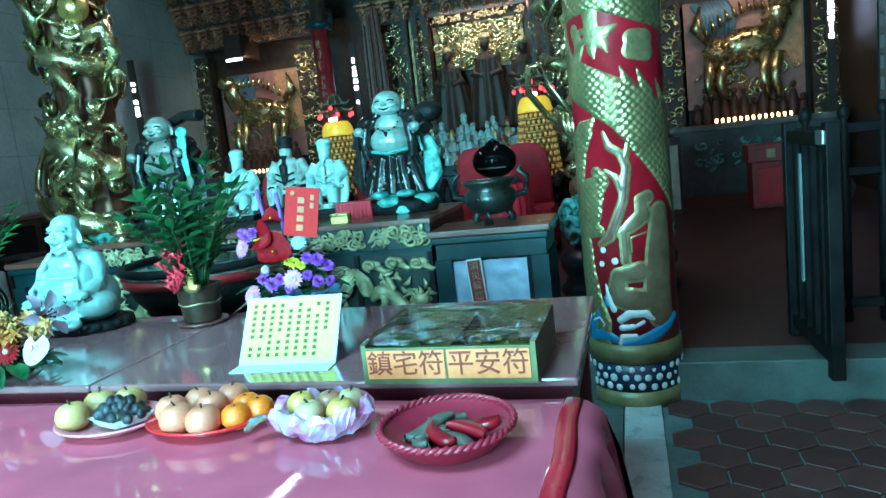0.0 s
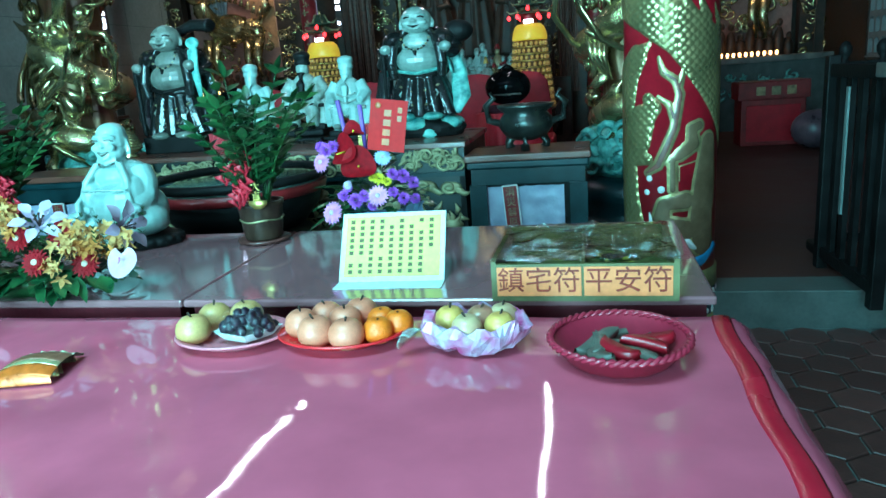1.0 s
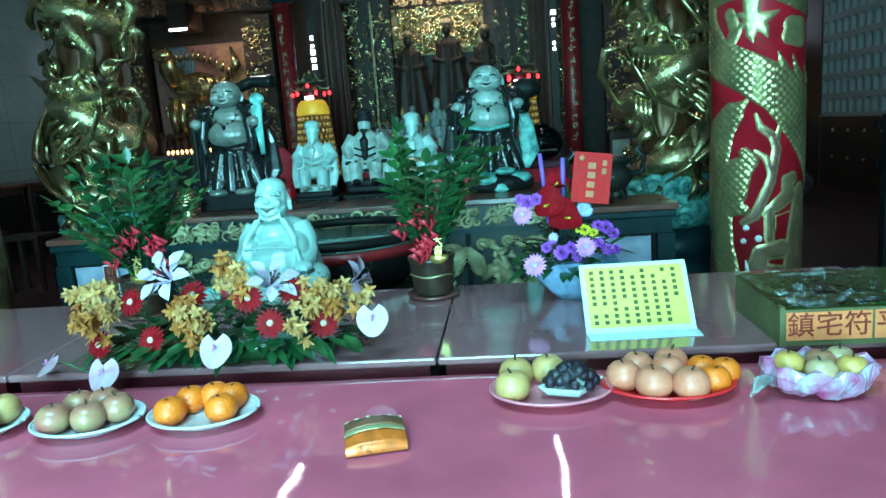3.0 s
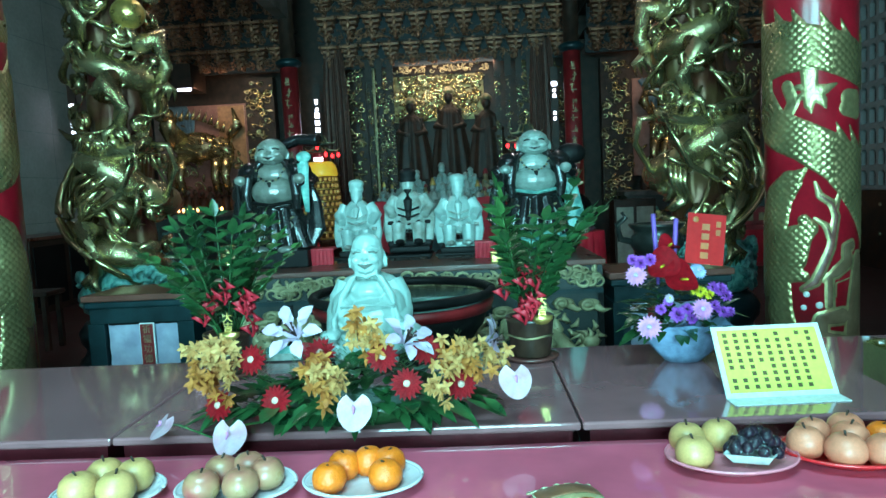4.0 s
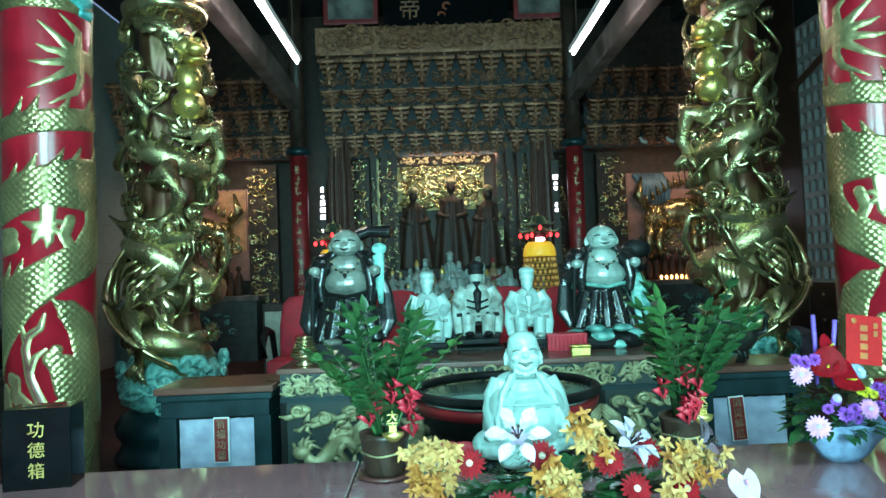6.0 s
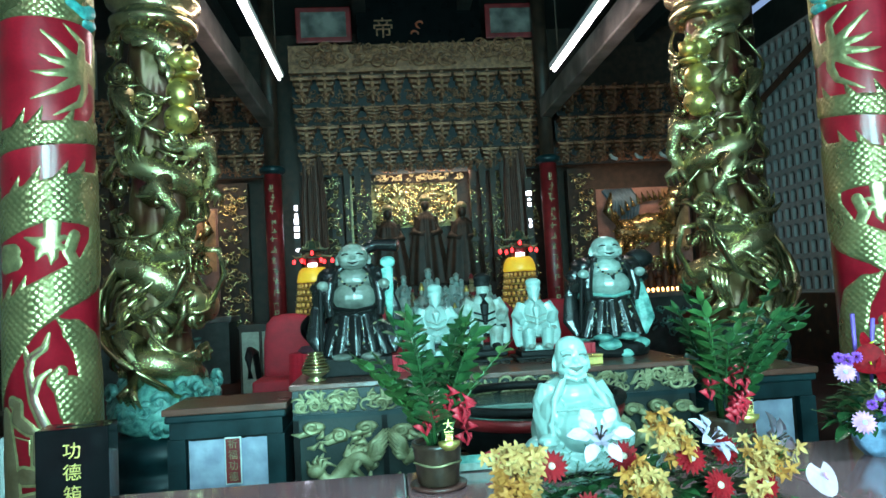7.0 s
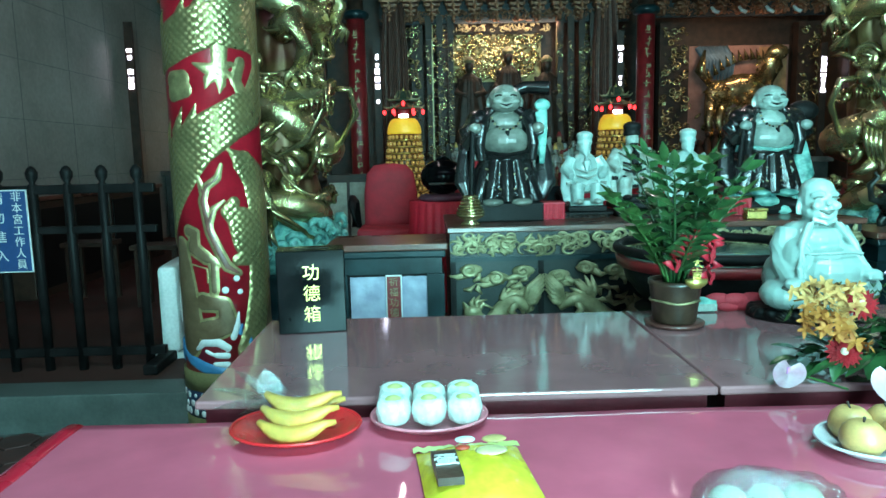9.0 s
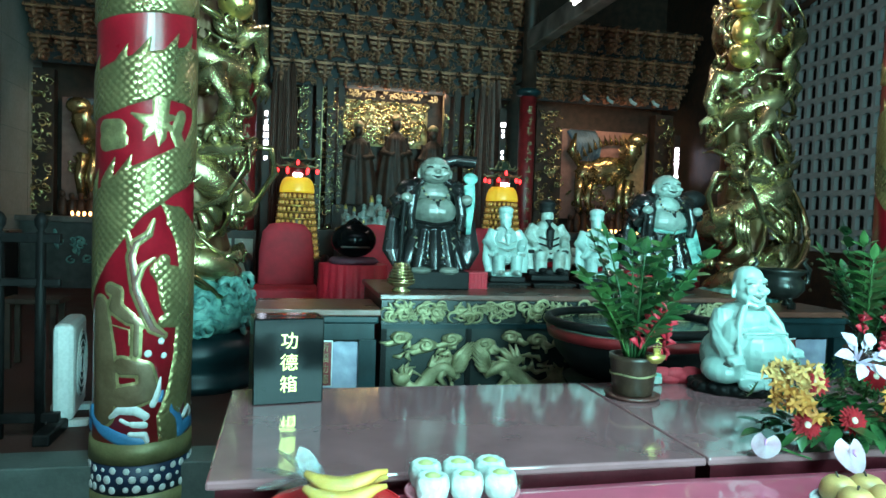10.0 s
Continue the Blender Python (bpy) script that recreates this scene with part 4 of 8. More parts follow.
# ---- altar and side tables ----
altar = thing("carved_altar", (-2.2, 3.62, FZ), "dark altar table with carved gilt dragon panels and frieze", "altar table")
AW, AD, AH = 1.11, 0.85, 0.965 - FZ
part("tabletop", B(-AW - 0.015, AW + 0.015, -0.015, AD, AH - 0.03, AH, bevel=0.006), BROWN_WOOD, altar, "glossy brown wooden top", smooth=False)
part("body", B(-AW, AW, 0.012, AD - 0.02, 0, AH - 0.031), GREEN_PANEL, altar, smooth=False)
part("frieze_rail", B(-AW, AW, -0.004, 0.03, AH - 0.185, AH - 0.160), TEAL_DARK, altar, smooth=False)
part("base_rail", B(-AW, AW, -0.004, 0.03, 0, 0.10), TEAL_DARK, altar, smooth=False)
for i in range(6):
    f = part("frieze", carving(0.37, 0.13, 60, 40 + i, 0.040, 0.5, 0.014), PALE_GILT, altar, "carved gilt openwork frieze")
    f.location = (-AW + 0.185 + i * 0.37, 0.006, AH - 0.155)
px = -AW
for i, w in enumerate((0.47, 0.64, 0.64, 0.47)):
    part("stile", B(px, px + 0.03, -0.003, 0.03, 0.10, AH - 0.185), BLACK_WOOD, altar, smooth=False)
    f = part("dragon_panel", dragon_panel(w - 0.05, 0.49, 2 + i), PALE_GILT, altar, "bold carved gilt beast and cloud panel")
    f.location = (px + 0.015 + w / 2, 0.0, 0.105)
    px += w
part("stile", B(AW - 0.03, AW, -0.003, 0.03, 0.10, AH - 0.185), BLACK_WOOD, altar, smooth=False)


def side_table(x0, x1, px, cloth0, cloth1, chars, tilt):
    t = thing("side_table", ((x0 + x1) / 2, 3.54, FZ), "dark teal side altar table with pale satin front and plaque", "side table", "side altar tables")
    hx, H = (x1 - x0) / 2, 0.895 - FZ
    cx = (x0 + x1) / 2
    part("tabletop", B(-hx, hx, -0.02, 0.44, H - 0.035, H, bevel=0.006), BROWN_WOOD, t, "glossy brown top with a pale edge", smooth=False)
    part("upper_moulding", B(-hx + 0.01, hx - 0.01, -0.012, 0.43, H - 0.075, H - 0.036, bevel=0.01), TEAL_DARK, t, smooth=False)
    part("frieze", B(-hx + 0.03, hx - 0.03, 0.01, 0.41, H - 0.16, H - 0.076), TEAL_DARK, t, smooth=False)
    for sx in (-1, 1):
        part("leg", B(min(sx * (hx - 0.02), sx * (hx - 0.11)), max(sx * (hx - 0.02), sx * (hx - 0.11)), 0.0, 0.42, 0, H - 0.161), TEAL_DARK, t, smooth=False)
    part("back_panel", B(-hx + 0.11, hx - 0.11, 0.05, 0.07, 0, H - 0.161), BLACK_WOOD, t, smooth=False)
    bm = bmesh.new()
    n = 26
    vs = [[bm.verts.new((cloth0 - cx + (cloth1 - cloth0) * i / n, 0.03 + 0.006 * noise.noise((i * 0.3, k * 0.35, x0)), 0.10 + (H - 0.275) * k / n + 0.004 * noise.noise((i * 0.5, 3, k * 0.1)))) for i in range(n + 1)] for k in range(n + 1)]
    for a, b in zip(vs, vs[1:]):
        for i in range(n):
            bm.faces.new((a[i], a[i + 1], b[i + 1], b[i]))
    part("satin_front", bm, PALE_CLOTH, t, "creased pale blue satin")
    pq = part("plaque", B(-0.042, 0.042, -0.012, 0.0, -0.12, 0.12, bevel=0.003), WHITE, t, "red plaque with a white border", smooth=False)
    pq.matrix_local = pose(px - cx, 0.012, 0.612 - FZ, 0, tilt, 0)
    part("plaque_face", B(-0.036, 0.036, -0.015, -0.0125, -0.113, 0.113), RED_COL, pq, smooth=False)
    for k, c in enumerate(chars):
        words(c, 0.05, GOLD_DULL, pq, pose(0, -0.0165, 0.083 - 0.055 * k, 90))
    return t


side_table(-3.96, -3.325, -3.61, -3.84, -3.41, "祈福功德", 0)
side_table(-1.075, -0.42, -0.835, -1.03, -0.56, "消災解厄", -4)

# round basin in front of the altar
bs = thing("round_basin", (-2.13, 3.08, 0), "dark lacquered round basin with a red rim, full of teal water", "basin")
part("stand", LA([(0.30, FZ - FZ), (0.30, 0.02), (0.22, 0.1), (0.22, 0.5), (0.34, 0.62)], segs=32), BLACK_WOOD, bs, "dark wooden stand")
part("bowl", LA([(0.18, 0.62), (0.30, 0.66), (0.38, 0.76), (0.415, 0.868)], segs=48), BLACK_WOOD, bs)
part("rim_band", LA([(0.405, 0.825), (0.418, 0.825), (0.43, 0.868), (0.422, 0.872)], segs=48), RED_COL, bs, "dark red rim band")
bm = bmesh.new()
pts = [(0.42 * math.cos(a * math.pi / 32), 0.42 * math.sin(a * math.pi / 32), 0.905) for a in range(65)]
tube(bm, pts, 0.022, 8)
part("rim", bm, BLACK_WOOD, bs, "thick black rim")
part("water", LA([(0.40, 0.872), (0.40, 0.878)], segs=48), mat("teal_water", (0.16, 0.30, 0.26), 0.12, vary=0.3, scale=6, bump=0.1), bs, "murky teal surface")

# ---- rear altars ----
back = thing("rear_altar", (-2.0, 11.2, FZ), "tall carved gilt altar niche with lamp-lit golden panel", "altar")
part("niche_back", B(-1.3, 1.3, 0.42, 0.46, 0.9, 3.35), DARK_WOOD, back, smooth=False)
part("lit_panel", B(-1.02, 0.48, 0.33, 0.36, 2.35, 3.10), PANEL_GOLD, back, "lamp-lit gilt relief panel", smooth=False)
f = part("lit_carving", carving(1.5, 0.74, 200, 91, 0.10, 0.55, 0.06), GOLD, back, "bright gilt cloud and dragon carving")
f.location = (-0.27, 0.32, 2.36)
for x in (-1.30, 0.68):
    part("gilt_bar", B(x - 0.018, x + 0.018, -0.05, -0.01, 0.95, 3.25, bevel=0.006), GOLD_DULL, back, "slim bright gilt bar", smooth=False)
part("header", B(-1.34, 0.72, -0.06, -0.01, 3.22, 3.27), RED_COL, back, "dark red header rail", smooth=False)
part("header_carving", carving(1.9, 0.16, 90, 95, 0.05, 0.7, 0.03), GOLD_DULL, back, "fine gilt fringe").location = (-0.3, 0.0, 3.07)
for sx in (-1, 1):
    for k, wdt in enumerate((0.16, 0.2)):
        x = sx * (1.12 + 0.42 * k)
        part("niche_post", B(x - wdt / 2, x + wdt / 2, 0.05, 0.3, 0.6, 3.3, bevel=0.01), DARK_WOOD, back, smooth=False)
        f = part("post_carving", carving(0.34, 2.5, 130, 60 + k + sx, 0.06, 0.5, 0.03), GOLD, back, "carved old gilt scrollwork")
        f.location = (x + sx * 0.1, 0.03, 0.75)
part("niche_lintel", B(-1.75, 1.75, 0.0, 0.3, 3.28, 3.42, bevel=0.015), GOLD_OLD, back, smooth=False)
part("altar_step", B(-1.35, 1.35, -0.6, 0.4, 0, 0.95), DARK_WOOD, back, smooth=False)
part("upper_step", B(-1.1, 1.1, -0.1, 0.4, 0.95, 1.35), DARK_WOOD, back, smooth=False)
area = area_lamp("altar_lamp", (-2.1, 10.95, 3.35), (-2.1, 11.5, 2.85), 1.5, 0.06, 11, (1.0, 0.82, 0.55))

# deep-set purple-brown curtains beside the niche
for x in (-3.88, -0.62):
    cu = bmesh.new()
    n = 60
    a = [[cu.verts.new((w * (i / n - 0.5), 0.05 * math.sin(i * 1.25) + 0.03 * math.sin(i * 2.3), z)) for i in range(n + 1)] for z, w in ((0, 0.40), (1.2, 0.42), (2.1, 0.40), (2.75, 0.30))]
    for p, q in zip(a, a[1:]):
        for i in range(n):
            cu.faces.new((p[i], p[i + 1], q[i + 1], q[i]))
    c = part("curtain", cu, mat("brown_silk", (0.12, 0.045, 0.032), 0.45, vary=0.5, scale=20, spec=0.25), None)
    c.location = (x, 10.9, FZ + 0.72)
    tagged(c, "dark brown pleated silk curtain beside the altar niche", "curtain", "altar curtains")


def side_altar(x0, x1, z0, z1, seed, beast):
    w, cx = x1 - x0, (x0 + x1) / 2
    t = thing("side_altar", (cx, 11.25, FZ), "carved side altar with a gilt beast relief and painted panel", "altar", "side altars")
    part("panel", B(-w / 2, w / 2, 0.3, 0.34, z0 - FZ, z1 - FZ), PINK_PANEL, t, "painted red and blue panel", smooth=False)
    rnd = random.Random(seed)
    for i in range(9):
        x = -w * 0.3 + 0.05 * i * w / 1.5
        bm = bmesh.new()
        tube(bm, [(x - 0.2, 0.27, z1 - FZ - 0.02), (x - 0.06, 0.25, z1 - FZ - 0.25), (x - 0.08, 0.25, z1 - FZ - 0.55)], [0.05, 0.05, 0.02], 6)
        part("streamer", bm, mat("blue_grey_paint", (0.12, 0.2, 0.27), 0.5), t, "blue painted streamer")
    part("orange_panel", B(w * 0.20, w * 0.48, 0.285, 0.299, z0 - FZ + 0.5, z1 - FZ - 0.03), mat("orange_tan_paint", (0.42, 0.20, 0.09), 0.5, vary=0.3, scale=12), t, "orange tan painted panel", smooth=False)
    f = part("cloud_relief", carving(w * 0.9, 0.75, 46, seed + 3, 0.10, 0.6, 0.03), GOLD, t, "gilt clouds and flames round the beast")
    f.location = (0, 0.27, z0 - FZ + 0.1)
    H = z1 - z0
    b = bmesh.new()  # standing beast: body, neck, legs, mane
    k = beast
    blob(b, (0.05 * k, 0.2, z0 - FZ + H * 0.55), (0.42, 0.12, 0.26))
    blob(b, (-0.35 * k, 0.2, z0 - FZ + H * 0.5), (0.24, 0.12, 0.24))
    tube(b, [(0.33 * k, 0.18, z0 - FZ + H * 0.6), (0.5 * k, 0.12, z0 - FZ + H * 0.78), (0.44 * k, 0.08, z0 - FZ + H * 0.9)], [0.2, 0.15, 0.13], 9)
    blob(b, (0.5 * k, 0.02, z0 - FZ + H * 0.9), (0.18, 0.15, 0.13))
    for q in (-0.48, -0.3, 0.3, 0.45):
        tube(b, [(q * k, 0.18, z0 - FZ + H * 0.45), (q * k - 0.06, 0.14, z0 - FZ + H * 0.22), (q * k, 0.14, z0 - FZ + 0.02)], [0.11, 0.07, 0.07], 7)
    for i in range(11):
        f = i / 10
        x = (-0.5 + f) * k
        zb = z0 - FZ + H * (0.68 + 0.1 * math.sin(3.1 * f) + 0.16 * f)
        tube(b, [(x, 0.2, zb - 0.04), (x - 0.06 * k, 0.2, zb + 0.14)], [0.05, 0.004], 4)
    tube(b, [(-0.5 * k, 0.2, z0 - FZ + H * 0.6), (-0.68 * k, 0.2, z0 - FZ + H * 0.75), (-0.6 * k, 0.2, z0 - FZ + H * 0.95)], [0.05, 0.09, 0.02], 7)
    for i in range(230):  # tufts of mane and scales over its body
        a, q = rnd.uniform(0.2, 2.9), rnd.uniform(0, 6.28)
        cx0, rx0, rz0, zz = rnd.choice(((0.05 * k, 0.42, 0.26, 0.55), (-0.35 * k, 0.24, 0.24, 0.5), (0.42 * k, 0.17, 0.22, 0.76)))
        o = Vector((math.cos(q) * math.sin(a), -abs(math.cos(a)), math.sin(q) * math.sin(a)))
        p0 = Vector((cx0 + rx0 * o.x, 0.2 + 0.13 * o.y, z0 - FZ + H * zz + rz0 * o.z))
        tube(b, [p0, p0 + Vector((-0.05 * k, -0.03, -0.035))], [0.026, 0.004], 5, 0.6)
    part("beast_relief", b, GOLD, t, "gilt beast in high relief")
    b = bmesh.new()  # clutter of small dark images at its feet
    for i in range(12):
        x, hh = -w / 2 + 0.1 + (w - 0.2) * i / 11, rnd.uniform(0.25, 0.5)
        blob(b, (x, 0.02, z0 - FZ + hh * 0.35 - 0.25), (0.075, 0.07, hh * 0.5))
        blob(b, (x, 0.0, z0 - FZ + hh * 0.95 - 0.25), (0.045, 0.045, 0.055))
    tagged(part("figure_clutter", b, DARK_WOOD, t, "row of small dark temple images"), kind="stuff")
    for sx in (-1, 1):
        part("post", B(sx * (w / 2 + 0.3) - 0.24, sx * (w / 2 + 0.3) + 0.24, 0.12, 0.3, 0.8, 3.2), DARK_WOOD, t, smooth=False)
        f = part("post_carving", carving(0.50, 2.3, 150, seed + sx, 0.065, 0.5, 0.03), GOLD, t, "old gilt scrollwork post")
        f.location = (sx * (w / 2 + 0.3), 0.1, 0.85)
    top = z0 - FZ - 0.24
    part("altar_top", B(-w / 2 - 0.35, w / 2 + 0.35, -0.55, 0.4, top - 0.08, top, bevel=0.01), BEAM, t, "grey-brown altar shelf", smooth=False)
    part("altar_body", B(-w / 2 - 0.3, w / 2 + 0.3, -0.48, 0.4, 0, top - 0.081), mat("grey_teal_panel", (0.055, 0.06, 0.056), 0.5, vary=0.4), t, smooth=False)
    f = part("front_carving", carving(w, 0.5, 40, seed + 9, 0.09, 0.4, 0.02), TEAL, t, "teal and red carved front")
    f.location = (0, -0.49, top - 0.7)
    for i in range(13):
        d = part("bulb", blob(bmesh.new(), (-w * 0.3 + w * 0.6 * i / 12, -0.3, top + 0.04), (0.022, 0.022, 0.035), 7, 5), WARM_BULB, t, "small warm altar lamp")
    return t


side_altar(0.92, 2.58, 1.45, 3.04, 21, 1)
side_altar(-7.15, -5.55, 1.45, 3.0, 33, -1)
area_lamp("altar_lamp", (1.65, 10.6, 3.15), (1.65, 11.5, 2.5), 1.2, 0.06, 7, (1.0, 0.74, 0.45))
area_lamp("altar_lamp", (-5.85, 10.6, 3.15), (-5.85, 11.5, 2.5), 1.2, 0.06, 9, (1.0, 0.80, 0.50))

# ---- tiers of brackets over the altars ----
bm = bmesh.new()  # one stacked bracket: arms that widen upwards, a hanging boss and curled ends
for k in range(5):
    w = 0.022 + 0.026 * k
    box(bm, -w, w, -0.05 - 0.035 * k, 0.12, 0.02 + 0.066 * k, 0.062 + 0.066 * k)
    box(bm, -0.02, 0.02, -0.10 - 0.04 * k, 0.12, 0.05 + 0.066 * k, 0.084 + 0.066 * k)
    if k > 1:
        for e in (-1, 1):
            blob(bm, (e * w, -0.06 - 0.035 * k, 0.04 + 0.066 * k), (0.022, 0.02, 0.028), 6, 5)
blob(bm, (0, -0.17, 0.03), (0.026, 0.026, 0.05), 7, 6)
blob(bm, (0, -0.18, 0.10), (0.034, 0.03, 0.03), 7, 5)
blob(bm, (0, -0.21, 0.20), (0.03, 0.028, 0.05), 7, 6)
blob(bm, (0, -0.215, 0.262), (0.018, 0.018, 0.022), 6, 5)
tmpl = None
for tier, (z, y, x0, x1, step, tall) in enumerate(((3.38, 11.0, -4.1, -0.2, 0.30, 0.36), (3.74, 10.8, -4.1, -0.2, 0.325, 0.40), (4.14, 10.6, -4.1, -0.2, 0.325, 0.22), (4.38, 10.4, -4.1, -0.2, 0.325, 0.42),
                                                   (3.42, 11.0, 0.1, 2.9, 0.3, 0.36), (3.79, 10.8, 0.1, 2.9, 0.3, 0.36), (4.16, 10.6, 0.1, 2.9, 0.33, 0.42), (3.42, 11.0, -7.4, -4.6, 0.3, 0.36), (3.79, 10.8, -7.4, -4.6, 0.3, 0.36), (4.16, 10.6, -7.4, -4.6, 0.33, 0.42))):
    row = thing("bracket_tier", ((x0 + x1) / 2, y, z), "dark gilt tier of carved timber brackets and tiny figures", "bracket tier", "bracket tiers over the altars")
    hw = (x1 - x0) / 2
    part("ledge", B(-hw, hw, -0.13, 0.9, tall - 0.015, tall + 0.012, bevel=0.006), DARK_WOOD, row, smooth=False)
    # blue ground taken almost to black, to paint in the shadows between brackets
    part("backing", B(-hw, hw, 0.10, 0.14, 0.0, tall - 0.016), NAVY_WOOD, row, "dark blue ground, darkened for deep shade", smooth=False)
    f = part("tier_carving", carving(2 * hw, tall * 0.55, int(2 * hw * 90), 300 + tier, 0.042, 0.7, 0.08), GOLD_OLD, row, "small crowded old gilt carving")
    tagged(f, kind="stuff")
    f.location = (0, 0.07, 0.0)
    f = part("edge_carving", carving(2 * hw, 0.075, int(2 * hw * 34), 340 + tier, 0.030, 0.6, 0.012), GOLD_OLD, row, "fine gilt fringe under the ledge")
    tagged(f, kind="stuff")
    f.location = (0, -0.13, tall - 0.09)
    n = int(2 * hw / step)
    for i in range(n):
        if tmpl is None:
            o = part("bracket", bm, GOLD_OLD, row, smooth=False)
            tmpl = o.data
        else:
            o = new("bracket", tmpl)
            o.parent = row
        o.location = (-hw + 2 * hw * (i + 0.5) / n, 0, 0)
        o.scale = (step / 0.29, 1, tall / 0.36)
top = thing("carved_fascia", (-2.15, 10.2, 4.80), "wide gilt carved fascia board below the name board", "fascia")
part("board", B(-1.95, 1.95, 0, 0.08, 0.05, 0.44), GOLD_OLD, top, smooth=False)
f = part("scrollwork", carving(3.8, 0.40, 190, 77, 0.10, 0.4, 0.04), GOLD_OLD, top, "carved scrolls and dragons")
f.location = (0, -0.01, 0.07)
tagged(f, kind="stuff")
part("bead_rail", B(-1.95, 1.95, -0.05, 0.1, 0.0, 0.06, bevel=0.01), GOLD_OLD, top, smooth=False)
nb = thing("name_board", (-2.1, 10.22, 5.23), "black name board with a gilt character and red framed ends", "sign board")
part("board", B(-0.95, 0.95, -0.05, 0.0, 0.0, 0.75), BLACK, nb, smooth=False)
words("帝", 0.34, GOLD_OLD, nb, pose(-0.55, -0.056, 0.22, 90))
for sx in (-1, 1):
    part("red_frame", B(sx * 1.45 - 0.42, sx * 1.45 + 0.42, -0.03, 0.0, 0.05, 0.6, bevel=0.02), RED_COL, nb, "red painted framed panel", smooth=False)
    part("grey_panel", B(sx * 1.45 - 0.34, sx * 1.45 + 0.34, -0.036, -0.031, 0.13, 0.52), BEAM, nb, smooth=False)
part("ornament", carving(0.3, 0.4, 16, 5, 0.08, 0.5, 0.03), mat("orange_red_paint", (0.45, 0.08, 0.03), 0.5), nb, "orange red carved ornament")

# ---- statues: each one plain mesh ----


class Figure:
    """Rounded masses joined into one mesh, each with its own glaze."""

    def __init__(self, *mats):
        self.bm, self.mats = bmesh.new(), mats

    def dye(self, before, k):
        self.bm.faces.ensure_lookup_table()
        for f in self.bm.faces[before:]:
            f.material_index = k

    def ball(self, c, r, k=0, u=16, v=11, turn=None):
        n = len(self.bm.faces)
        blob(self.bm, c, r, u, v, turn)
        self.dye(n, k)

    def limb(self, pts, rad, k=0, sides=10, flat=1.0):
        n = len(self.bm.faces)
        tube(self.bm, pts, rad, sides, flat)
        self.dye(n, k)

    def turned(self, prof, k=0, segs=28, **kw):
        n = len(self.bm.faces)
        lathe(self.bm, prof, segs, **kw)
        self.dye(n, k)

    def block(self, *a, k=0, bevel=0.0):
        n = len(self.bm.faces)
        box(self.bm, *a, bevel=bevel)
        self.dye(n, k)

    def done(self, name, loc, label, group="", rz=0.0, category="statue", fuse=0.0):
        """One mesh; with fuse the masses of each glaze melt into one cast skin of that grain."""
        if fuse:
            cast = bmesh.new()
            for k in range(len(self.mats)):
                one = self.bm.copy()
                bmesh.ops.delete(one, geom=[f for f in one.faces if f.material_index != k], context="FACES")
                if not one.faces:
                    one.free()
                    continue
                raw = bpy.data.meshes.new("cast")
                one.to_mesh(raw)
                one.free()
                tmp = new("cast", raw)
                mod = tmp.modifiers.new("fuse", "REMESH")
                mod.mode, mod.voxel_size = "VOXEL", fuse
                bpy.context.view_layer.update()
                got = bpy.data.meshes.new_from_object(tmp.evaluated_get(bpy.context.evaluated_depsgraph_get()))
                n = len(cast.faces)
                cast.from_mesh(got)
                cast.faces.ensure_lookup_table()
                for f in cast.faces[n:]:
                    f.material_index = k
                bpy.data.objects.remove(tmp)
                bpy.data.meshes.remove(raw)
                bpy.data.meshes.remove(got)
            bmesh.ops.smooth_vert(cast, verts=cast.verts, factor=0.5, use_axis_x=True, use_axis_y=True, use_axis_z=True)
            self.bm.free()
            self.bm = cast
        me = bpy.data.meshes.new(name)
        self.bm.to_mesh(me)
        self.bm.free()
        for m in self.mats:
            me.materials.append(m)
        me.polygons.foreach_set("use_smooth", [True] * len(me.polygons))
        ob = new(name, me)
        ob.matrix_world = pose(*loc, 0, 0, rz)
        return tagged(ob, label, category, group)


def face(f, c, s, k=0, dark=None):
    """A smiling round head, s is its half height; it looks along -y."""
    x, y, z = c
    f.ball(c, (s * 0.86, s * 0.9, s), k)
    f.ball((x, y - s * 0.28, z - s * 0.42), (s * 0.80, s * 0.66, s * 0.52), k)  # jowls
    for e in (-1, 1):
        f.limb([(x + e * s * 0.84, y, z + s * 0.12), (x + e * s * 0.90, y - s * 0.02, z - s * 0.2), (x + e * s * 0.86, y - s * 0.04, z - s * 0.58)], [s * 0.08, s * 0.12, s * 0.10], k, 8, 0.6)
        f.ball((x + e * s * 0.45, y - s * 0.72, z - s * 0.22), (s * 0.27, s * 0.2, s * 0.22), k, 10, 8)  # cheeks
        f.limb([(x + e * s * 0.2, y - s * 0.84, z + s * 0.16), (x + e * s * 0.38, y - s * 0.80, z + s * 0.21), (x + e * s * 0.58, y - s * 0.64, z + s * 0.12)], s * 0.075, k if dark is None else dark, 6)
        f.limb([(x + e * s * 0.14, y - s * 0.86, z + s * 0.36), (x + e * s * 0.4, y - s * 0.78, z + s * 0.42), (x + e * s * 0.62, y - s * 0.6, z + s * 0.3)], s * 0.05, k, 6)
    f.ball((x, y - s * 0.90, z - s * 0.08), (s * 0.16, s * 0.16, s * 0.14), k, 10, 8)
    f.limb([(x - s * 0.36, y - s * 0.86, z - s * 0.36), (x, y - s * 0.95, z - s * 0.50), (x + s * 0.36, y - s * 0.86, z - s * 0.36)], [s * 0.03, s * 0.10, s * 0.03], 1 if dark is None else dark, 7)
    f.limb([(x - s * 0.3, y - s * 0.86, z - s * 0.60), (x, y - s * 0.94, z - s * 0.68), (x + s * 0.3, y - s * 0.86, z - s * 0.60)], s * 0.07, k, 7)


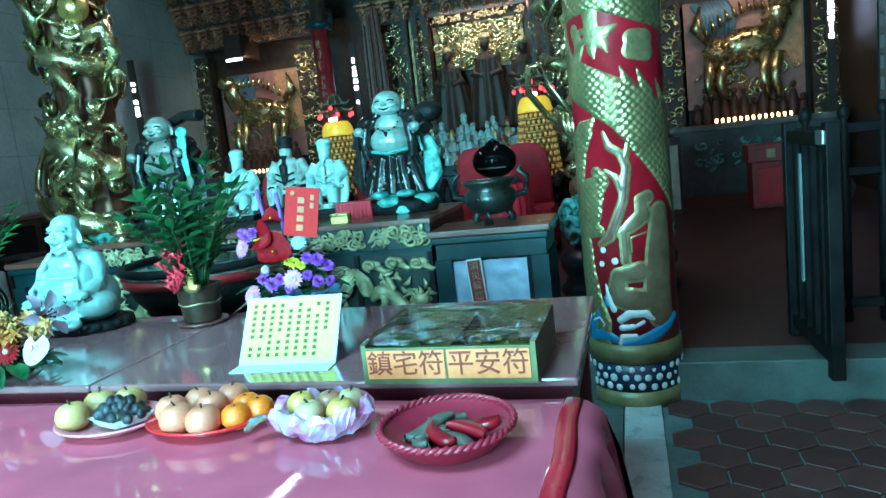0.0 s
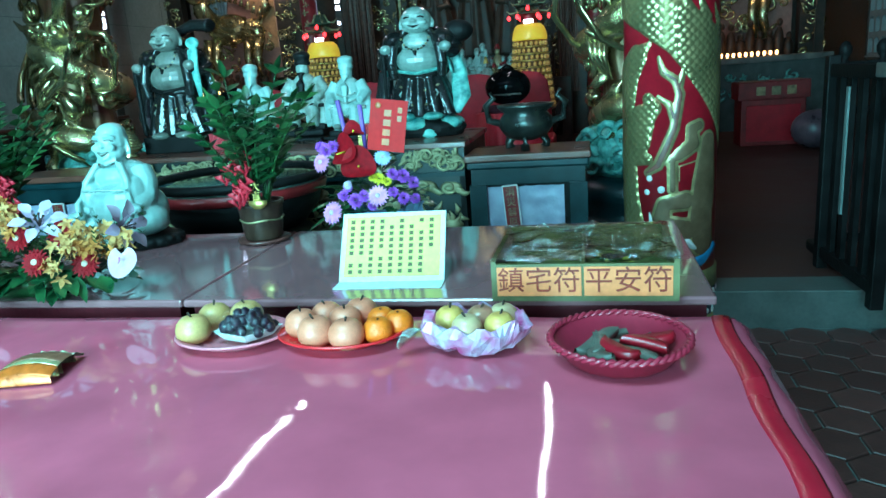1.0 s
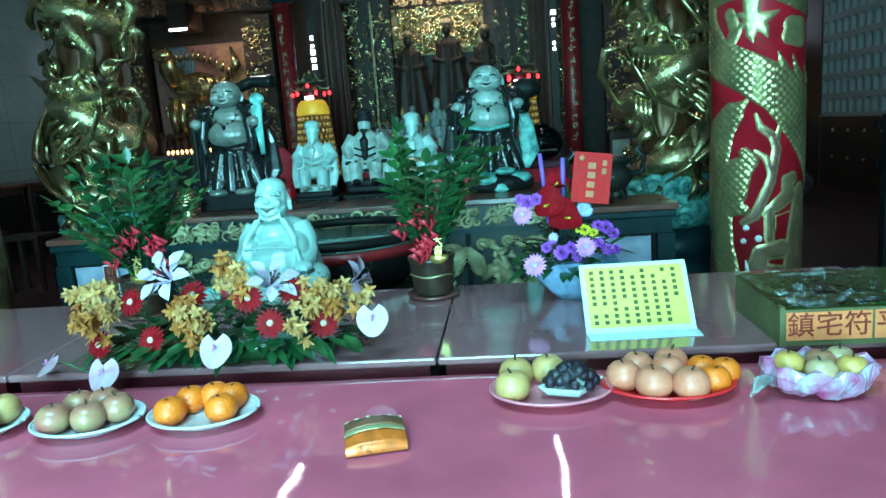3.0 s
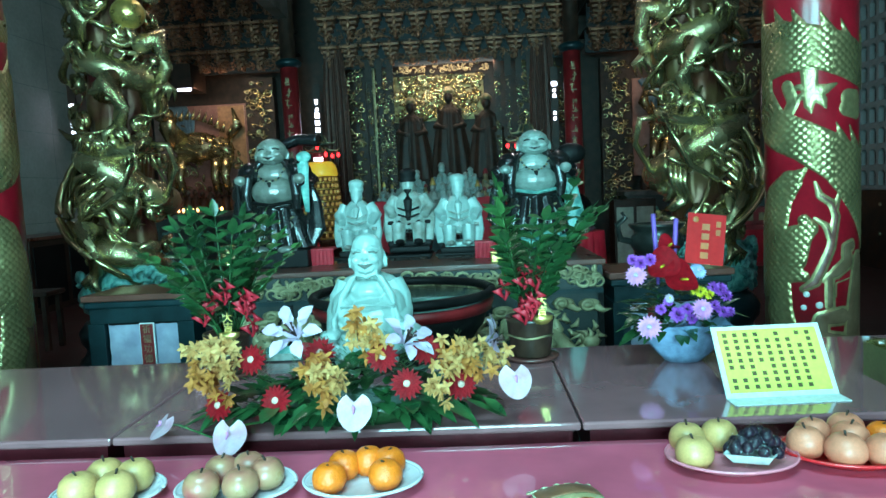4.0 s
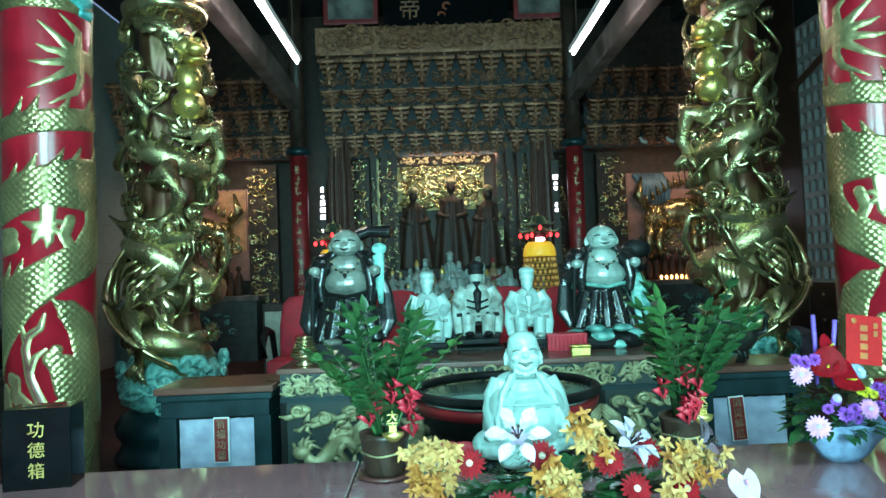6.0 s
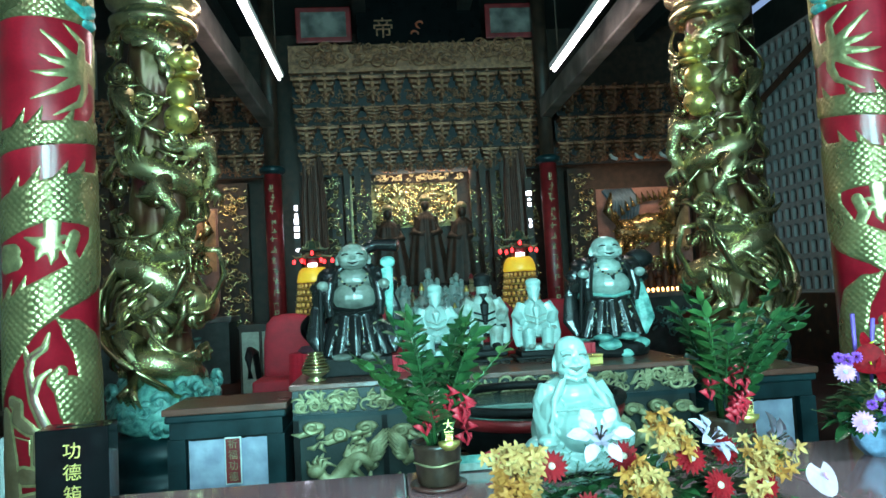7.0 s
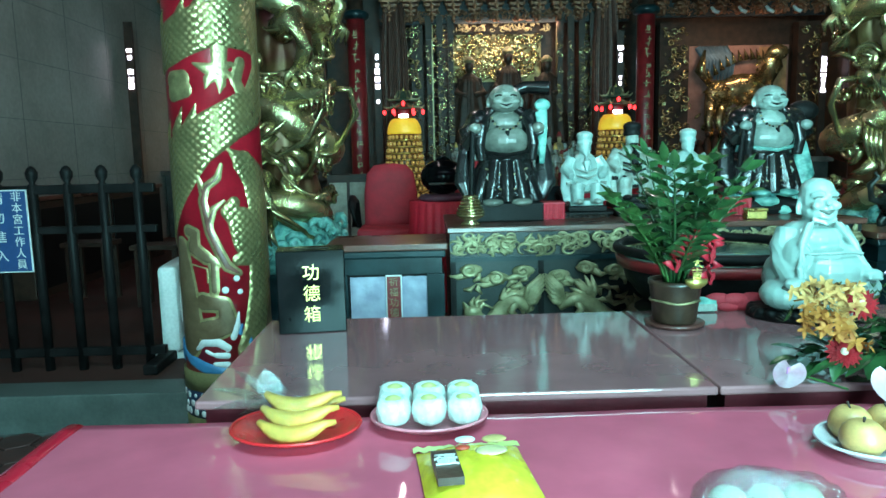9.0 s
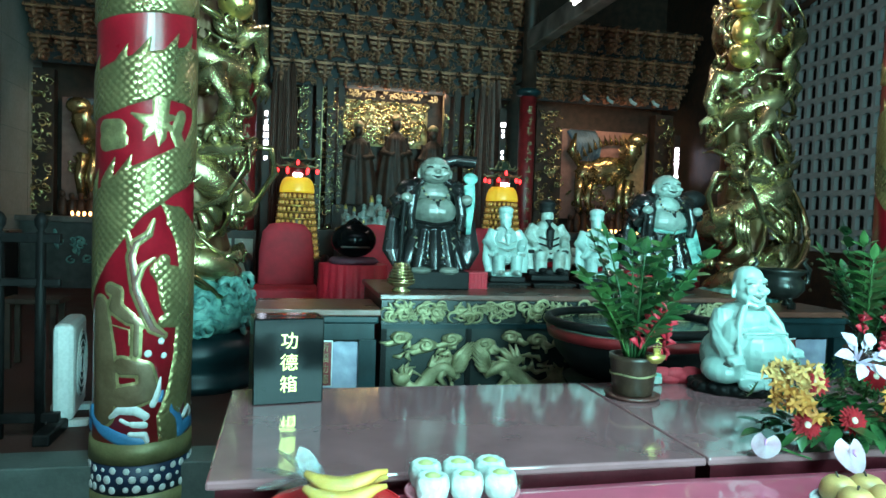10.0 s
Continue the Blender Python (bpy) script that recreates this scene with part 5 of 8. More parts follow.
# laughing seated figure on the offering table
# the second glaze paints the shade of eyes and mouth; dark cuffs share it
f = Figure(JADE, mat("crease_shade_and_cuffs", (0.13, 0.15, 0.13), 0.4, vary=0.2), BLACK_WOOD)
f.turned([(0.20, 0.0), (0.205, 0.012), (0.195, 0.03), (0.18, 0.038)], 2, squash=0.72, wave=0.03, waves=13)
rb = random.Random(6)
for i in range(26):
    a = i * 0.2417
    f.ball((0.185 * math.cos(a), 0.135 * math.sin(a), 0.018 + 0.008 * rb.random()), (0.022, 0.02, 0.016), 2, 8, 6)
f.ball((0, 0.0, 0.075), (0.158, 0.115, 0.05))  # lap and robe on the ground
f.ball((0.02, -0.06, 0.155), (0.115, 0.088, 0.092))  # belly
f.ball((0, 0.02, 0.205), (0.108, 0.080, 0.12))
f.ball((0, 0.015, 0.272), (0.108, 0.066, 0.055))  # shoulders
f.ball((0, -0.035, 0.262), (0.070, 0.05, 0.045))  # chest
for e in (-1, 1):
    f.ball((e * 0.112, -0.045, 0.086 + 0.02 * (e > 0)), (0.078, 0.085, 0.052), turn=Euler((0, 0, e * 0.5)).to_matrix().to_4x4())  # knees
    f.limb([(e * 0.072, 0.012, 0.285), (e * 0.096, 0.0, 0.235), (e * 0.104, -0.03, 0.18), (e * 0.108, -0.095, 0.152 - 0.02 * (e < 0))], [0.046, 0.048, 0.046, 0.034], 0, 14)  # sleeves
    f.ball((e * 0.082, -0.035, 0.195), (0.050, 0.075, 0.075))  # robe between arm and belly
    f.ball((e * 0.100, 0.01, 0.13), (0.050, 0.085, 0.085))
    f.ball((e * 0.120, -0.125, 0.158 - 0.025 * (e < 0)), (0.036, 0.026, 0.019))
    for k in range(4):
        f.limb([(e * 0.120 + 0.012 * (k - 1.5), -0.128, 0.158 - 0.025 * (e < 0)), (e * 0.120 + 0.012 * (k - 1.5), -0.152, 0.146 - 0.025 * (e < 0))], 0.0065, 0, 6)
    f.limb([(e * 0.118, -0.06, 0.15), (e * 0.128, -0.07, 0.11), (e * 0.125, -0.085, 0.07)], [0.024, 0.026, 0.018], 0, 9, 0.5)  # hanging cuffs
    f.limb([(e * 0.120, -0.105, 0.145 - 0.02 * (e < 0)), (e * 0.135, -0.118, 0.132 - 0.02 * (e < 0)), (e * 0.15, -0.10, 0.14 - 0.02 * (e < 0))], 0.008, 1, 7)
    for k in range(4):  # folds
        f.limb([(e * (0.112 - 0.010 * k), 0.015 - 0.025 * k, 0.285 - 0.03 * k), (e * (0.144 - 0.010 * k), -0.025 - 0.022 * k, 0.20 - 0.03 * k), (e * (0.138 - 0.012 * k), -0.085 - 0.012 * k, 0.13 - 0.012 * k)], 0.007, 0, 7)
    f.limb([(e * 0.045, -0.055, 0.315), (e * 0.085, -0.085, 0.25), (e * 0.108, -0.12, 0.18), (e * 0.10, -0.13, 0.12)], [0.014, 0.015, 0.013, 0.01], 0, 8)  # robe edge
    f.ball((e * 0.055, -0.13, 0.045), (0.055, 0.04, 0.022), turn=Euler((0, 0, -e * 0.4)).to_matrix().to_4x4())  # feet
for k in range(4):
    f.limb([(-0.12 + 0.02 * k, -0.095 - 0.010 * k, 0.090 - 0.016 * k), (0.01, -0.142 - 0.003 * k, 0.078 - 0.014 * k), (0.13 - 0.02 * k, -0.095 - 0.010 * k, 0.092 - 0.016 * k)], 0.008, 0, 7)
f.limb([(-0.085, -0.112, 0.225), (0.01, -0.148, 0.232), (0.10, -0.112, 0.225)], 0.0055, 0, 6)
hx, hy, hz = 0.0, -0.012, 0.385
f.ball((hx, hy, hz + 0.008), (0.057, 0.060, 0.066))
f.ball((hx, hy + 0.004, hz + 0.036), (0.052, 0.052, 0.040))
f.ball((hx, hy - 0.016, hz - 0.032), (0.056, 0.050, 0.036))  # jowls
f.ball((hx, hy + 0.004, hz - 0.066), (0.046, 0.040, 0.026))
for e in (-1, 1):
    f.limb([(e * 0.055, hy + 0.006, hz + 0.014), (e * 0.060, hy + 0.004, hz - 0.012), (e * 0.060, hy + 0.002, hz - 0.044)], [0.006, 0.009, 0.009], 0, 8, 0.6)
    f.ball((e * 0.030, hy - 0.054, hz - 0.012), (0.019, 0.014, 0.015), 0, 10, 8)
    f.limb([(e * 0.012, hy - 0.062, hz + 0.014), (e * 0.026, hy - 0.059, hz + 0.018), (e * 0.042, hy - 0.050, hz + 0.010)], 0.0048, 1, 6)
    f.limb([(e * 0.010, hy - 0.060, hz + 0.027), (e * 0.027, hy - 0.056, hz + 0.032), (e * 0.045, hy - 0.042, hz + 0.022)], 0.005, 0, 6)
f.ball((hx, hy - 0.066, hz - 0.003), (0.011, 0.011, 0.010), 0, 10, 8)
f.limb([(-0.028, hy - 0.058, hz - 0.024), (0, hy - 0.068, hz - 0.034), (0.028, hy - 0.058, hz - 0.024)], [0.004, 0.0095, 0.004], 1, 7)
f.limb([(-0.024, hy - 0.058, hz - 0.044), (0, hy - 0.065, hz - 0.050), (0.024, hy - 0.058, hz - 0.044)], 0.006, 0, 7)
f.limb([(-0.04, hy - 0.045, hz - 0.056), (0, hy - 0.056, hz - 0.070), (0.04, hy - 0.045, hz - 0.056)], 0.008, 0, 7)
f.done("laughing_statue", (-2.15, 2.225, BT), "pale celadon ceramic laughing seated statue on a dark base", fuse=0.0042)


def standing(name, loc, rooted, label, rz):
    f = Figure(SKIN if not rooted else SKIN_PALE, BLACK_WOOD, ROBE, TEAL, GOLD_DULL)
    h0 = 0.09
    if rooted:
        for i in range(14):
            a = i * 0.45
            f.ball((0.13 * math.cos(a), 0.09 * math.sin(a), 0.05 + 0.03 * math.sin(i * 2.1)), (0.06, 0.05, 0.04), 3 if i % 3 else 1, 9, 7)
        f.turned([(0.17, 0), (0.18, 0.03), (0.14, 0.09), (0.1, 0.11)], 1, squash=0.75)
        h0 = 0.11
    else:
        f.block(-0.15, 0.15, -0.115, 0.115, 0, 0.10, k=1)
    f.ball((0, 0, h0 + 0.01), (0.14, 0.10, 0.02), 2 if not rooted else 3)
    for i in range(13):  # pleated trousers and robe hem
        a = i / 12 * 2 * math.pi
        f.limb([(0.085 * math.cos(a), 0.065 * math.sin(a), h0 + 0.24), (0.11 * math.cos(a), 0.08 * math.sin(a), h0 + 0.13), (0.145 * math.cos(a), 0.095 * math.sin(a), h0 + 0.012)], [0.028, 0.035, 0.030], 2, 8)
    for k in range(4):
        f.limb([(-0.09, -0.06, h0 + 0.2 - 0.04 * k), (0, -0.1 - 0.006 * k, h0 + 0.15 - 0.04 * k), (0.09, -0.06, h0 + 0.2 - 0.04 * k)], 0.008, 2 if k % 2 else 4, 6)
    f.ball((0, -0.01, h0 + 0.27), (0.105, 0.085, 0.07), 2)
    f.ball((0, -0.035, h0 + 0.345), (0.100, 0.085, 0.092), 0)
    f.ball((0, 0.0, h0 + 0.44), (0.088, 0.07, 0.075), 0)
    f.ball((0, 0.035, h0 + 0.50), (0.105, 0.05, 0.06), 2)
    f.limb([(-0.10, -0.05, h0 + 0.29), (0, -0.12, h0 + 0.268), (0.10, -0.05, h0 + 0.29)], 0.012, 3 if rooted else 1, 7)
    for e in (-1, 1):  # open robe over the shoulders, its edges framing chest and belly
        f.ball((e * 0.105, 0.01, h0 + 0.455), (0.06, 0.075, 0.07), 2)
        f.limb([(e * 0.055, -0.03, h0 + 0.515), (e * 0.100, -0.075, h0 + 0.43), (e * 0.112, -0.085, h0 + 0.33), (e * 0.105, -0.075, h0 + 0.24)], [0.018, 0.024, 0.024, 0.02], 2, 9)
        f.limb([(e * 0.04, -0.065, h0 + 0.24), (e * 0.085, -0.085, h0 + 0.15), (e * 0.05, -0.11, h0 + 0.08)], [0.006, 0.007, 0.006], 0, 6)
        f.ball((e * 0.06, -0.10, h0 + 0.015), (0.045, 0.05, 0.025), 0 if not rooted else 3)
    f.ball((0, 0.035, h0 + 0.36), (0.15, 0.05, 0.16), 2)
    face(f, (0, -0.02, h0 + 0.575), 0.080, 0, 1)
    for e in (-1, 1):
        f.limb([(e * 0.10, 0.005, h0 + 0.47), (e * 0.155, 0.0, h0 + 0.40), (e * 0.150, -0.05, h0 + 0.33 + 0.05 * (e > 0)), (e * 0.13, -0.09, h0 + 0.40)], [0.045, 0.045, 0.036, 0.022], 2, 10)
        f.ball((e * 0.13, -0.095, h0 + 0.415), (0.028, 0.022, 0.03), 0, 10, 8)
        f.limb([(e * 0.14, 0.02, h0 + 0.42), (e * 0.165, 0.02, h0 + 0.28), (e * 0.175, -0.01, h0 + 0.12), (e * 0.15, -0.03, h0 + 0.02)], [0.02, 0.035, 0.045, 0.02], 2 if not rooted else (3 if e > 0 else 2), 8, 0.5)
        f.limb([(e * 0.115, -0.03, h0 + 0.47), (e * 0.125, -0.05, h0 + 0.38), (e * 0.145, -0.04, h0 + 0.26)], 0.008, 3, 6)
    for i in range(15):
        a = math.pi * i / 14
        f.ball((0.062 * math.cos(a), -0.075 - 0.02 * math.sin(a), h0 + 0.49 - 0.085 * math.sin(a)), (0.008, 0.008, 0.008), 4 if i % 2 else 1, 6, 5)
    f.limb([(0, -0.108, h0 + 0.40), (0.004, -0.118, h0 + 0.37)], [0.012, 0.005], 1, 6)
    if rooted:
        f.limb([(-0.15, -0.07, h0 + 0.05), (-0.14, -0.1, h0 + 0.42)], 0.010, 1, 7)
        f.ball((0.17, 0.03, h0 + 0.50), (0.07, 0.05, 0.065), 1)
    else:
        f.limb([(0.15, -0.06, h0 + 0.22), (0.15, -0.085, h0 + 0.40), (0.145, -0.07, h0 + 0.50)], [0.012, 0.022, 0.028], 3, 9, 0.5)
        f.ball((0.15, -0.07, h0 + 0.535), (0.034, 0.016, 0.034), 3)
        f.limb([(0.0, 0.06, h0 + 0.6), (0.1, 0.06, h0 + 0.645), (0.2, 0.04, h0 + 0.635)], [0.03, 0.035, 0.04], 2, 9)
        f.limb([(-0.15, -0.08, h0 + 0.02), (-0.14, -0.1, h0 + 0.42)], 0.012, 1, 7)
    f.done(name, loc, label, "standing laughing statues", rz, fuse=0.0045).scale = (1.36, 1.2, 1.04 if not rooted else 0.98)


ALT = 0.965
standing("standing_statue", (-2.97, 4.01, ALT), False, "dark-robed standing laughing porcelain statue holding a teal fan", 0)
standing("standing_statue", (-1.40, 4.10, ALT), True, "standing laughing porcelain statue with teal hems on a root base", 0)


def seated(loc, h, dark, label, wide=1.0, beard=0.5):
    body = JADE_OLD if dark else JADE
    f = Figure(body, BLACK_WOOD if dark else JADE_OLD, BLACK_WOOD)
    s = h / 0.45
    f.block(-0.11 * s, 0.11 * s, -0.09 * s, 0.1 * s, 0.0, 0.035 * s, k=2, bevel=0.006)
    f.block(-0.095 * s * wide, 0.095 * s * wide, -0.07 * s, 0.09 * s, 0.03 * s, 0.065 * s, k=1 if dark else 0, bevel=0.01)
    f.block(-0.09 * s * wide, 0.09 * s * wide, 0.04 * s, 0.085 * s, 0.06 * s, 0.27 * s, k=1, bevel=0.012)
    for e in (-1, 1):
        f.limb([(e * 0.05 * s, -0.02 * s, 0.17 * s), (e * 0.055 * s, -0.075 * s, 0.15 * s), (e * 0.052 * s, -0.075 * s, 0.05 * s)], [0.042 * s, 0.04 * s, 0.034 * s], 0, 10)
        f.ball((e * 0.05 * s, -0.095 * s, 0.06 * s), (0.026 * s, 0.04 * s, 0.018 * s), 1)
        f.limb([(e * 0.07 * s, 0.01 * s, 0.30 * s), (e * 0.108 * s, -0.005 * s, 0.235 * s), (e * 0.085 * s, -0.065 * s, 0.20 * s)], [0.035 * s, 0.036 * s, 0.022 * s], 0, 10)
        f.limb([(e * 0.105 * s, -0.01 * s, 0.23 * s), (e * 0.11 * s, -0.03 * s, 0.13 * s), (e * 0.10 * s, -0.05 * s, 0.06 * s)], [0.03 * s, 0.036 * s, 0.03 * s], 0, 8, 0.5)
        f.block(min(e * 0.085 * s, e * 0.115 * s), max(e * 0.085 * s, e * 0.115 * s), -0.06 * s, 0.08 * s, 0.15 * s, 0.17 * s, k=1)
    f.ball((0, 0.01 * s, 0.235 * s), (0.085 * s, 0.06 * s, 0.10 * s), 0)
    f.ball((0, -0.02 * s, 0.15 * s), (0.07 * s, 0.06 * s, 0.05 * s), 0)
    # robe folds in the second glaze, so that crease shade is in their colour
    for k in range(4):
        f.limb([(-0.06 * s, -0.05 * s, (0.24 - 0.035 * k) * s), (0, -0.078 * s, (0.22 - 0.035 * k) * s), (0.06 * s, -0.05 * s, (0.24 - 0.035 * k) * s)], 0.007 * s, 1, 6)
    f.ball((0, -0.005 * s, 0.355 * s), (0.036 * s, 0.038 * s, 0.048 * s), 0)
    f.limb([(0, -0.035 * s, 0.335 * s), (0, -0.065 * s, 0.28 * s), (0, -0.07 * s, (0.27 - 0.1 * beard) * s)], [0.028 * s, 0.026 * s, 0.006 * s], 2 if dark else 0, 9, 0.5)
    f.turned([(0.040 * s, 0.375 * s), (0.046 * s, 0.385 * s), (0.040 * s, 0.40 * s), (0.048 * s, 0.425 * s), (0.040 * s, 0.44 * s), (0.015 * s, 0.45 * s)], 1 if dark else 0, 18, squash=0.9)
    f.done("seated_statue", loc, label, "seated statues on the altar", fuse=0.0055)


seated((-2.49, 4.08, ALT + 0.035), 0.47, False, "pale celadon seated elder statue with a crown", 1.0, 0.6)
seated((-1.87, 4.10, ALT + 0.03), 0.48, False, "pale celadon seated statue with a long beard", 0.9, 1.2)
seated((-2.18, 4.18, ALT + 0.04), 0.52, True, "worn dark seated statue with a long black beard", 1.25, 1.6)
for x, w in ((-2.49, 0.15), (-1.87, 0.15), (-2.18, 0.14)):
    y = 4.1
    st = thing("statue_stand", (x, y, ALT), "low dark carved wooden stand under a statue", "stand", "statue stands")
    part("top", B(-w, w, -0.11, 0.15, 0.018, 0.034, bevel=0.004), BLACK_WOOD, st, smooth=False)
    part("carved_skirt", carving(2 * w - 0.02, 0.03, 14, 3, 0.022, 0.5, 0.004), DARK_WOOD, st).location = (0, -0.09, -0.004)
    part("core", B(-w + 0.015, w - 0.015, -0.085, 0.13, 0, 0.018), BLACK_WOOD, st, smooth=False)

# brass coil stack, gold block and small bowl on the altar
cs = thing("brass_coil_stack", (-3.19, 3.74, ALT), "stack of ringed brass dishes on the altar corner", "brass dish")
part("dish", LA([(0.05, 0), (0.055, 0.01), (0.03, 0.025), (0.075, 0.05), (0.08, 0.06)], segs=28), GOLD, cs)
for k in range(6):
    bm = bmesh.new()
    r = 0.075 - 0.007 * k
    tube(bm, [(r * math.cos(a * 0.3307), r * math.sin(a * 0.3307), 0.07 + 0.017 * k) for a in range(20)], 0.006, 6)
    part("coil", bm, GOLD, cs)
gb = thing("gilt_ingot_box", (-1.64, 3.70, ALT), "small gilt box on the altar front", "box")
part("body", B(-0.055, 0.055, -0.03, 0.03, 0, 0.045, bevel=0.006), GOLD_BRIGHT, gb, smooth=False)
part("lid", B(-0.058, 0.058, -0.033, 0.033, 0.0455, 0.06, bevel=0.006), GOLD_BRIGHT, gb, smooth=False)
for x in (-2.75, -1.66):
    c = thing("red_altar_cloth", (x, 3.95, ALT), "small pleated red cloth draped on the altar", "cloth", "red altar cloths")
    bm = bmesh.new()
    n = 40
    a = [[bm.verts.new((0.12 * (2 * i / n - 1), 0.006 * math.sin(i * 1.6), z)) for i in range(n + 1)] for z in (0, 0.09)]
    for i in range(n):
        bm.faces.new((a[0][i], a[0][i + 1], a[1][i + 1], a[1][i]))
    part("pleats", bm, RED_BRIGHT, c)
    part("top", B(-0.12, 0.12, 0.0, 0.12, 0.085, 0.1, bevel=0.004), RED_BRIGHT, c, smooth=False)

# ---- hall furniture behind the altar ----


def draped_chair(x, y):
    t = thing("draped_chair", (x, y, FZ), "dark armchair under a plain red cloth cover", "chair", "red-draped chairs")
    bm = bmesh.new()
    lathe(bm, [(0.28, 0.42), (0.275, 0.55), (0.27, 0.80), (0.24, 1.0), (0.17, 1.08), (0.05, 1.10)], 28, squash=0.28)
    part("back_cover", bm, RED_CLOTH, t, "red cloth over the chair back")
    part("seat_cover", B(-0.31, 0.31, -0.50, 0.05, 0.06, 0.48, bevel=0.03), RED_CLOTH, t)
    for sx in (-1, 1):
        bm = bmesh.new()
        tube(bm, [(sx * 0.34, 0.05, 0.45), (sx * 0.36, 0.0, 0.72), (sx * 0.37, -0.2, 0.76), (sx * 0.36, -0.35, 0.70), (sx * 0.34, -0.4, 0.5)], [0.03, 0.035, 0.04, 0.04, 0.03], 9)
        part("arm", bm, BLACK_WOOD, t, "black carved arm")
        for y2 in (-0.45, 0.0):
            part("leg", B(sx * 0.28 - 0.025, sx * 0.28 + 0.025, y2 - 0.025, y2 + 0.025, 0, 0.06), BLACK_WOOD, t, smooth=False)
    return t


draped_chair(-3.80, 7.1)
draped_chair(-1.05, 7.1)
for x in (-2.85, -1.62):
    draped_chair(x, 7.6)


def drum_stand(x, y):
    t = thing("draped_stand", (x, y, FZ), "round stand hidden by a pleated bright red skirt", "stand", "red-skirted stands")
    n = 72
    bm = bmesh.new()
    rings = []
    for r, z in ((0.30, 0), (0.27, 0.4), (0.25, 0.82)):
        rings.append([bm.verts.new(((r + 0.014 * math.cos(i * 2 * math.pi * 24 / n)) * math.cos(i * 2 * math.pi / n), (r + 0.014 * math.cos(i * 2 * math.pi * 24 / n)) * math.sin(i * 2 * math.pi / n), z)) for i in range(n)])
    for a, b in zip(rings, rings[1:]):
        for i in range(n):
            bm.faces.new((a[i], a[(i + 1) % n], b[(i + 1) % n], b[i]))
    bm.faces.new(rings[-1])
    part("skirt", bm, RED_BRIGHT, t, "pleated red satin skirt")
    part("cushion", LA([(0.17, 0.822), (0.2, 0.84), (0.17, 0.87)], segs=28), mat("dark_plum_cloth", (0.10, 0.03, 0.05), 0.7), t, "dark plum cushion")
    d = thing("wooden_drum", (x, y, FZ + 0.87), "large black rounded wooden temple drum on a cushion", "drum", "wooden drums")
    bm = bmesh.new()
    blob(bm, (0, 0, 0.135), (0.175, 0.16, 0.135), 22, 16)
    part("body", bm, BLACK, d)
    part("slit", B(-0.11, 0.11, -0.158, -0.13, 0.08, 0.092), DARK_WOOD, d, smooth=False)
    bm = bmesh.new()
    tube(bm, [(-0.05, 0, 0.255), (0, -0.01, 0.29), (0.05, 0, 0.255)], 0.018, 8)
    part("handle", bm, BLACK, d)


drum_stand(-3.30, 5.35)
drum_stand(-1.02, 5.35)

ce = thing("incense_censer", (-0.76, 3.76, 0.895), "dark bronze footed incense censer with two scrolled handles", "censer")
part("bowl", LA([(0.06, 0.05), (0.11, 0.07), (0.145, 0.12), (0.14, 0.17), (0.115, 0.195), (0.15, 0.225), (0.155, 0.24), (0.13, 0.24), (0.11, 0.2)], segs=36), BRONZE, ce)
for k in range(3):
    bm = bmesh.new()
    a = k * 2.09 - 1.57
    tube(bm, [(0.09 * math.cos(a), 0.09 * math.sin(a), 0.08), (0.12 * math.cos(a), 0.12 * math.sin(a), 0.03), (0.11 * math.cos(a), 0.11 * math.sin(a), 0)], [0.03, 0.022, 0.028], 8)
    part("foot", bm, BRONZE, ce)
for s in (-1, 1):
    bm = bmesh.new()
    tube(bm, [(s * 0.13, 0, 0.14), (s * 0.2, 0, 0.16), (s * 0.215, 0, 0.24), (s * 0.17, 0, 0.28), (s * 0.19, 0, 0.31)], [0.02, 0.02, 0.018, 0.016, 0.01], 8)
    part("handle", bm, BRONZE, ce)
part("ash", LA([(0.11, 0.212), (0.105, 0.216)], segs=28), mat("ash_grey", (0.3, 0.3, 0.28), 0.9), ce, "grey incense ash")


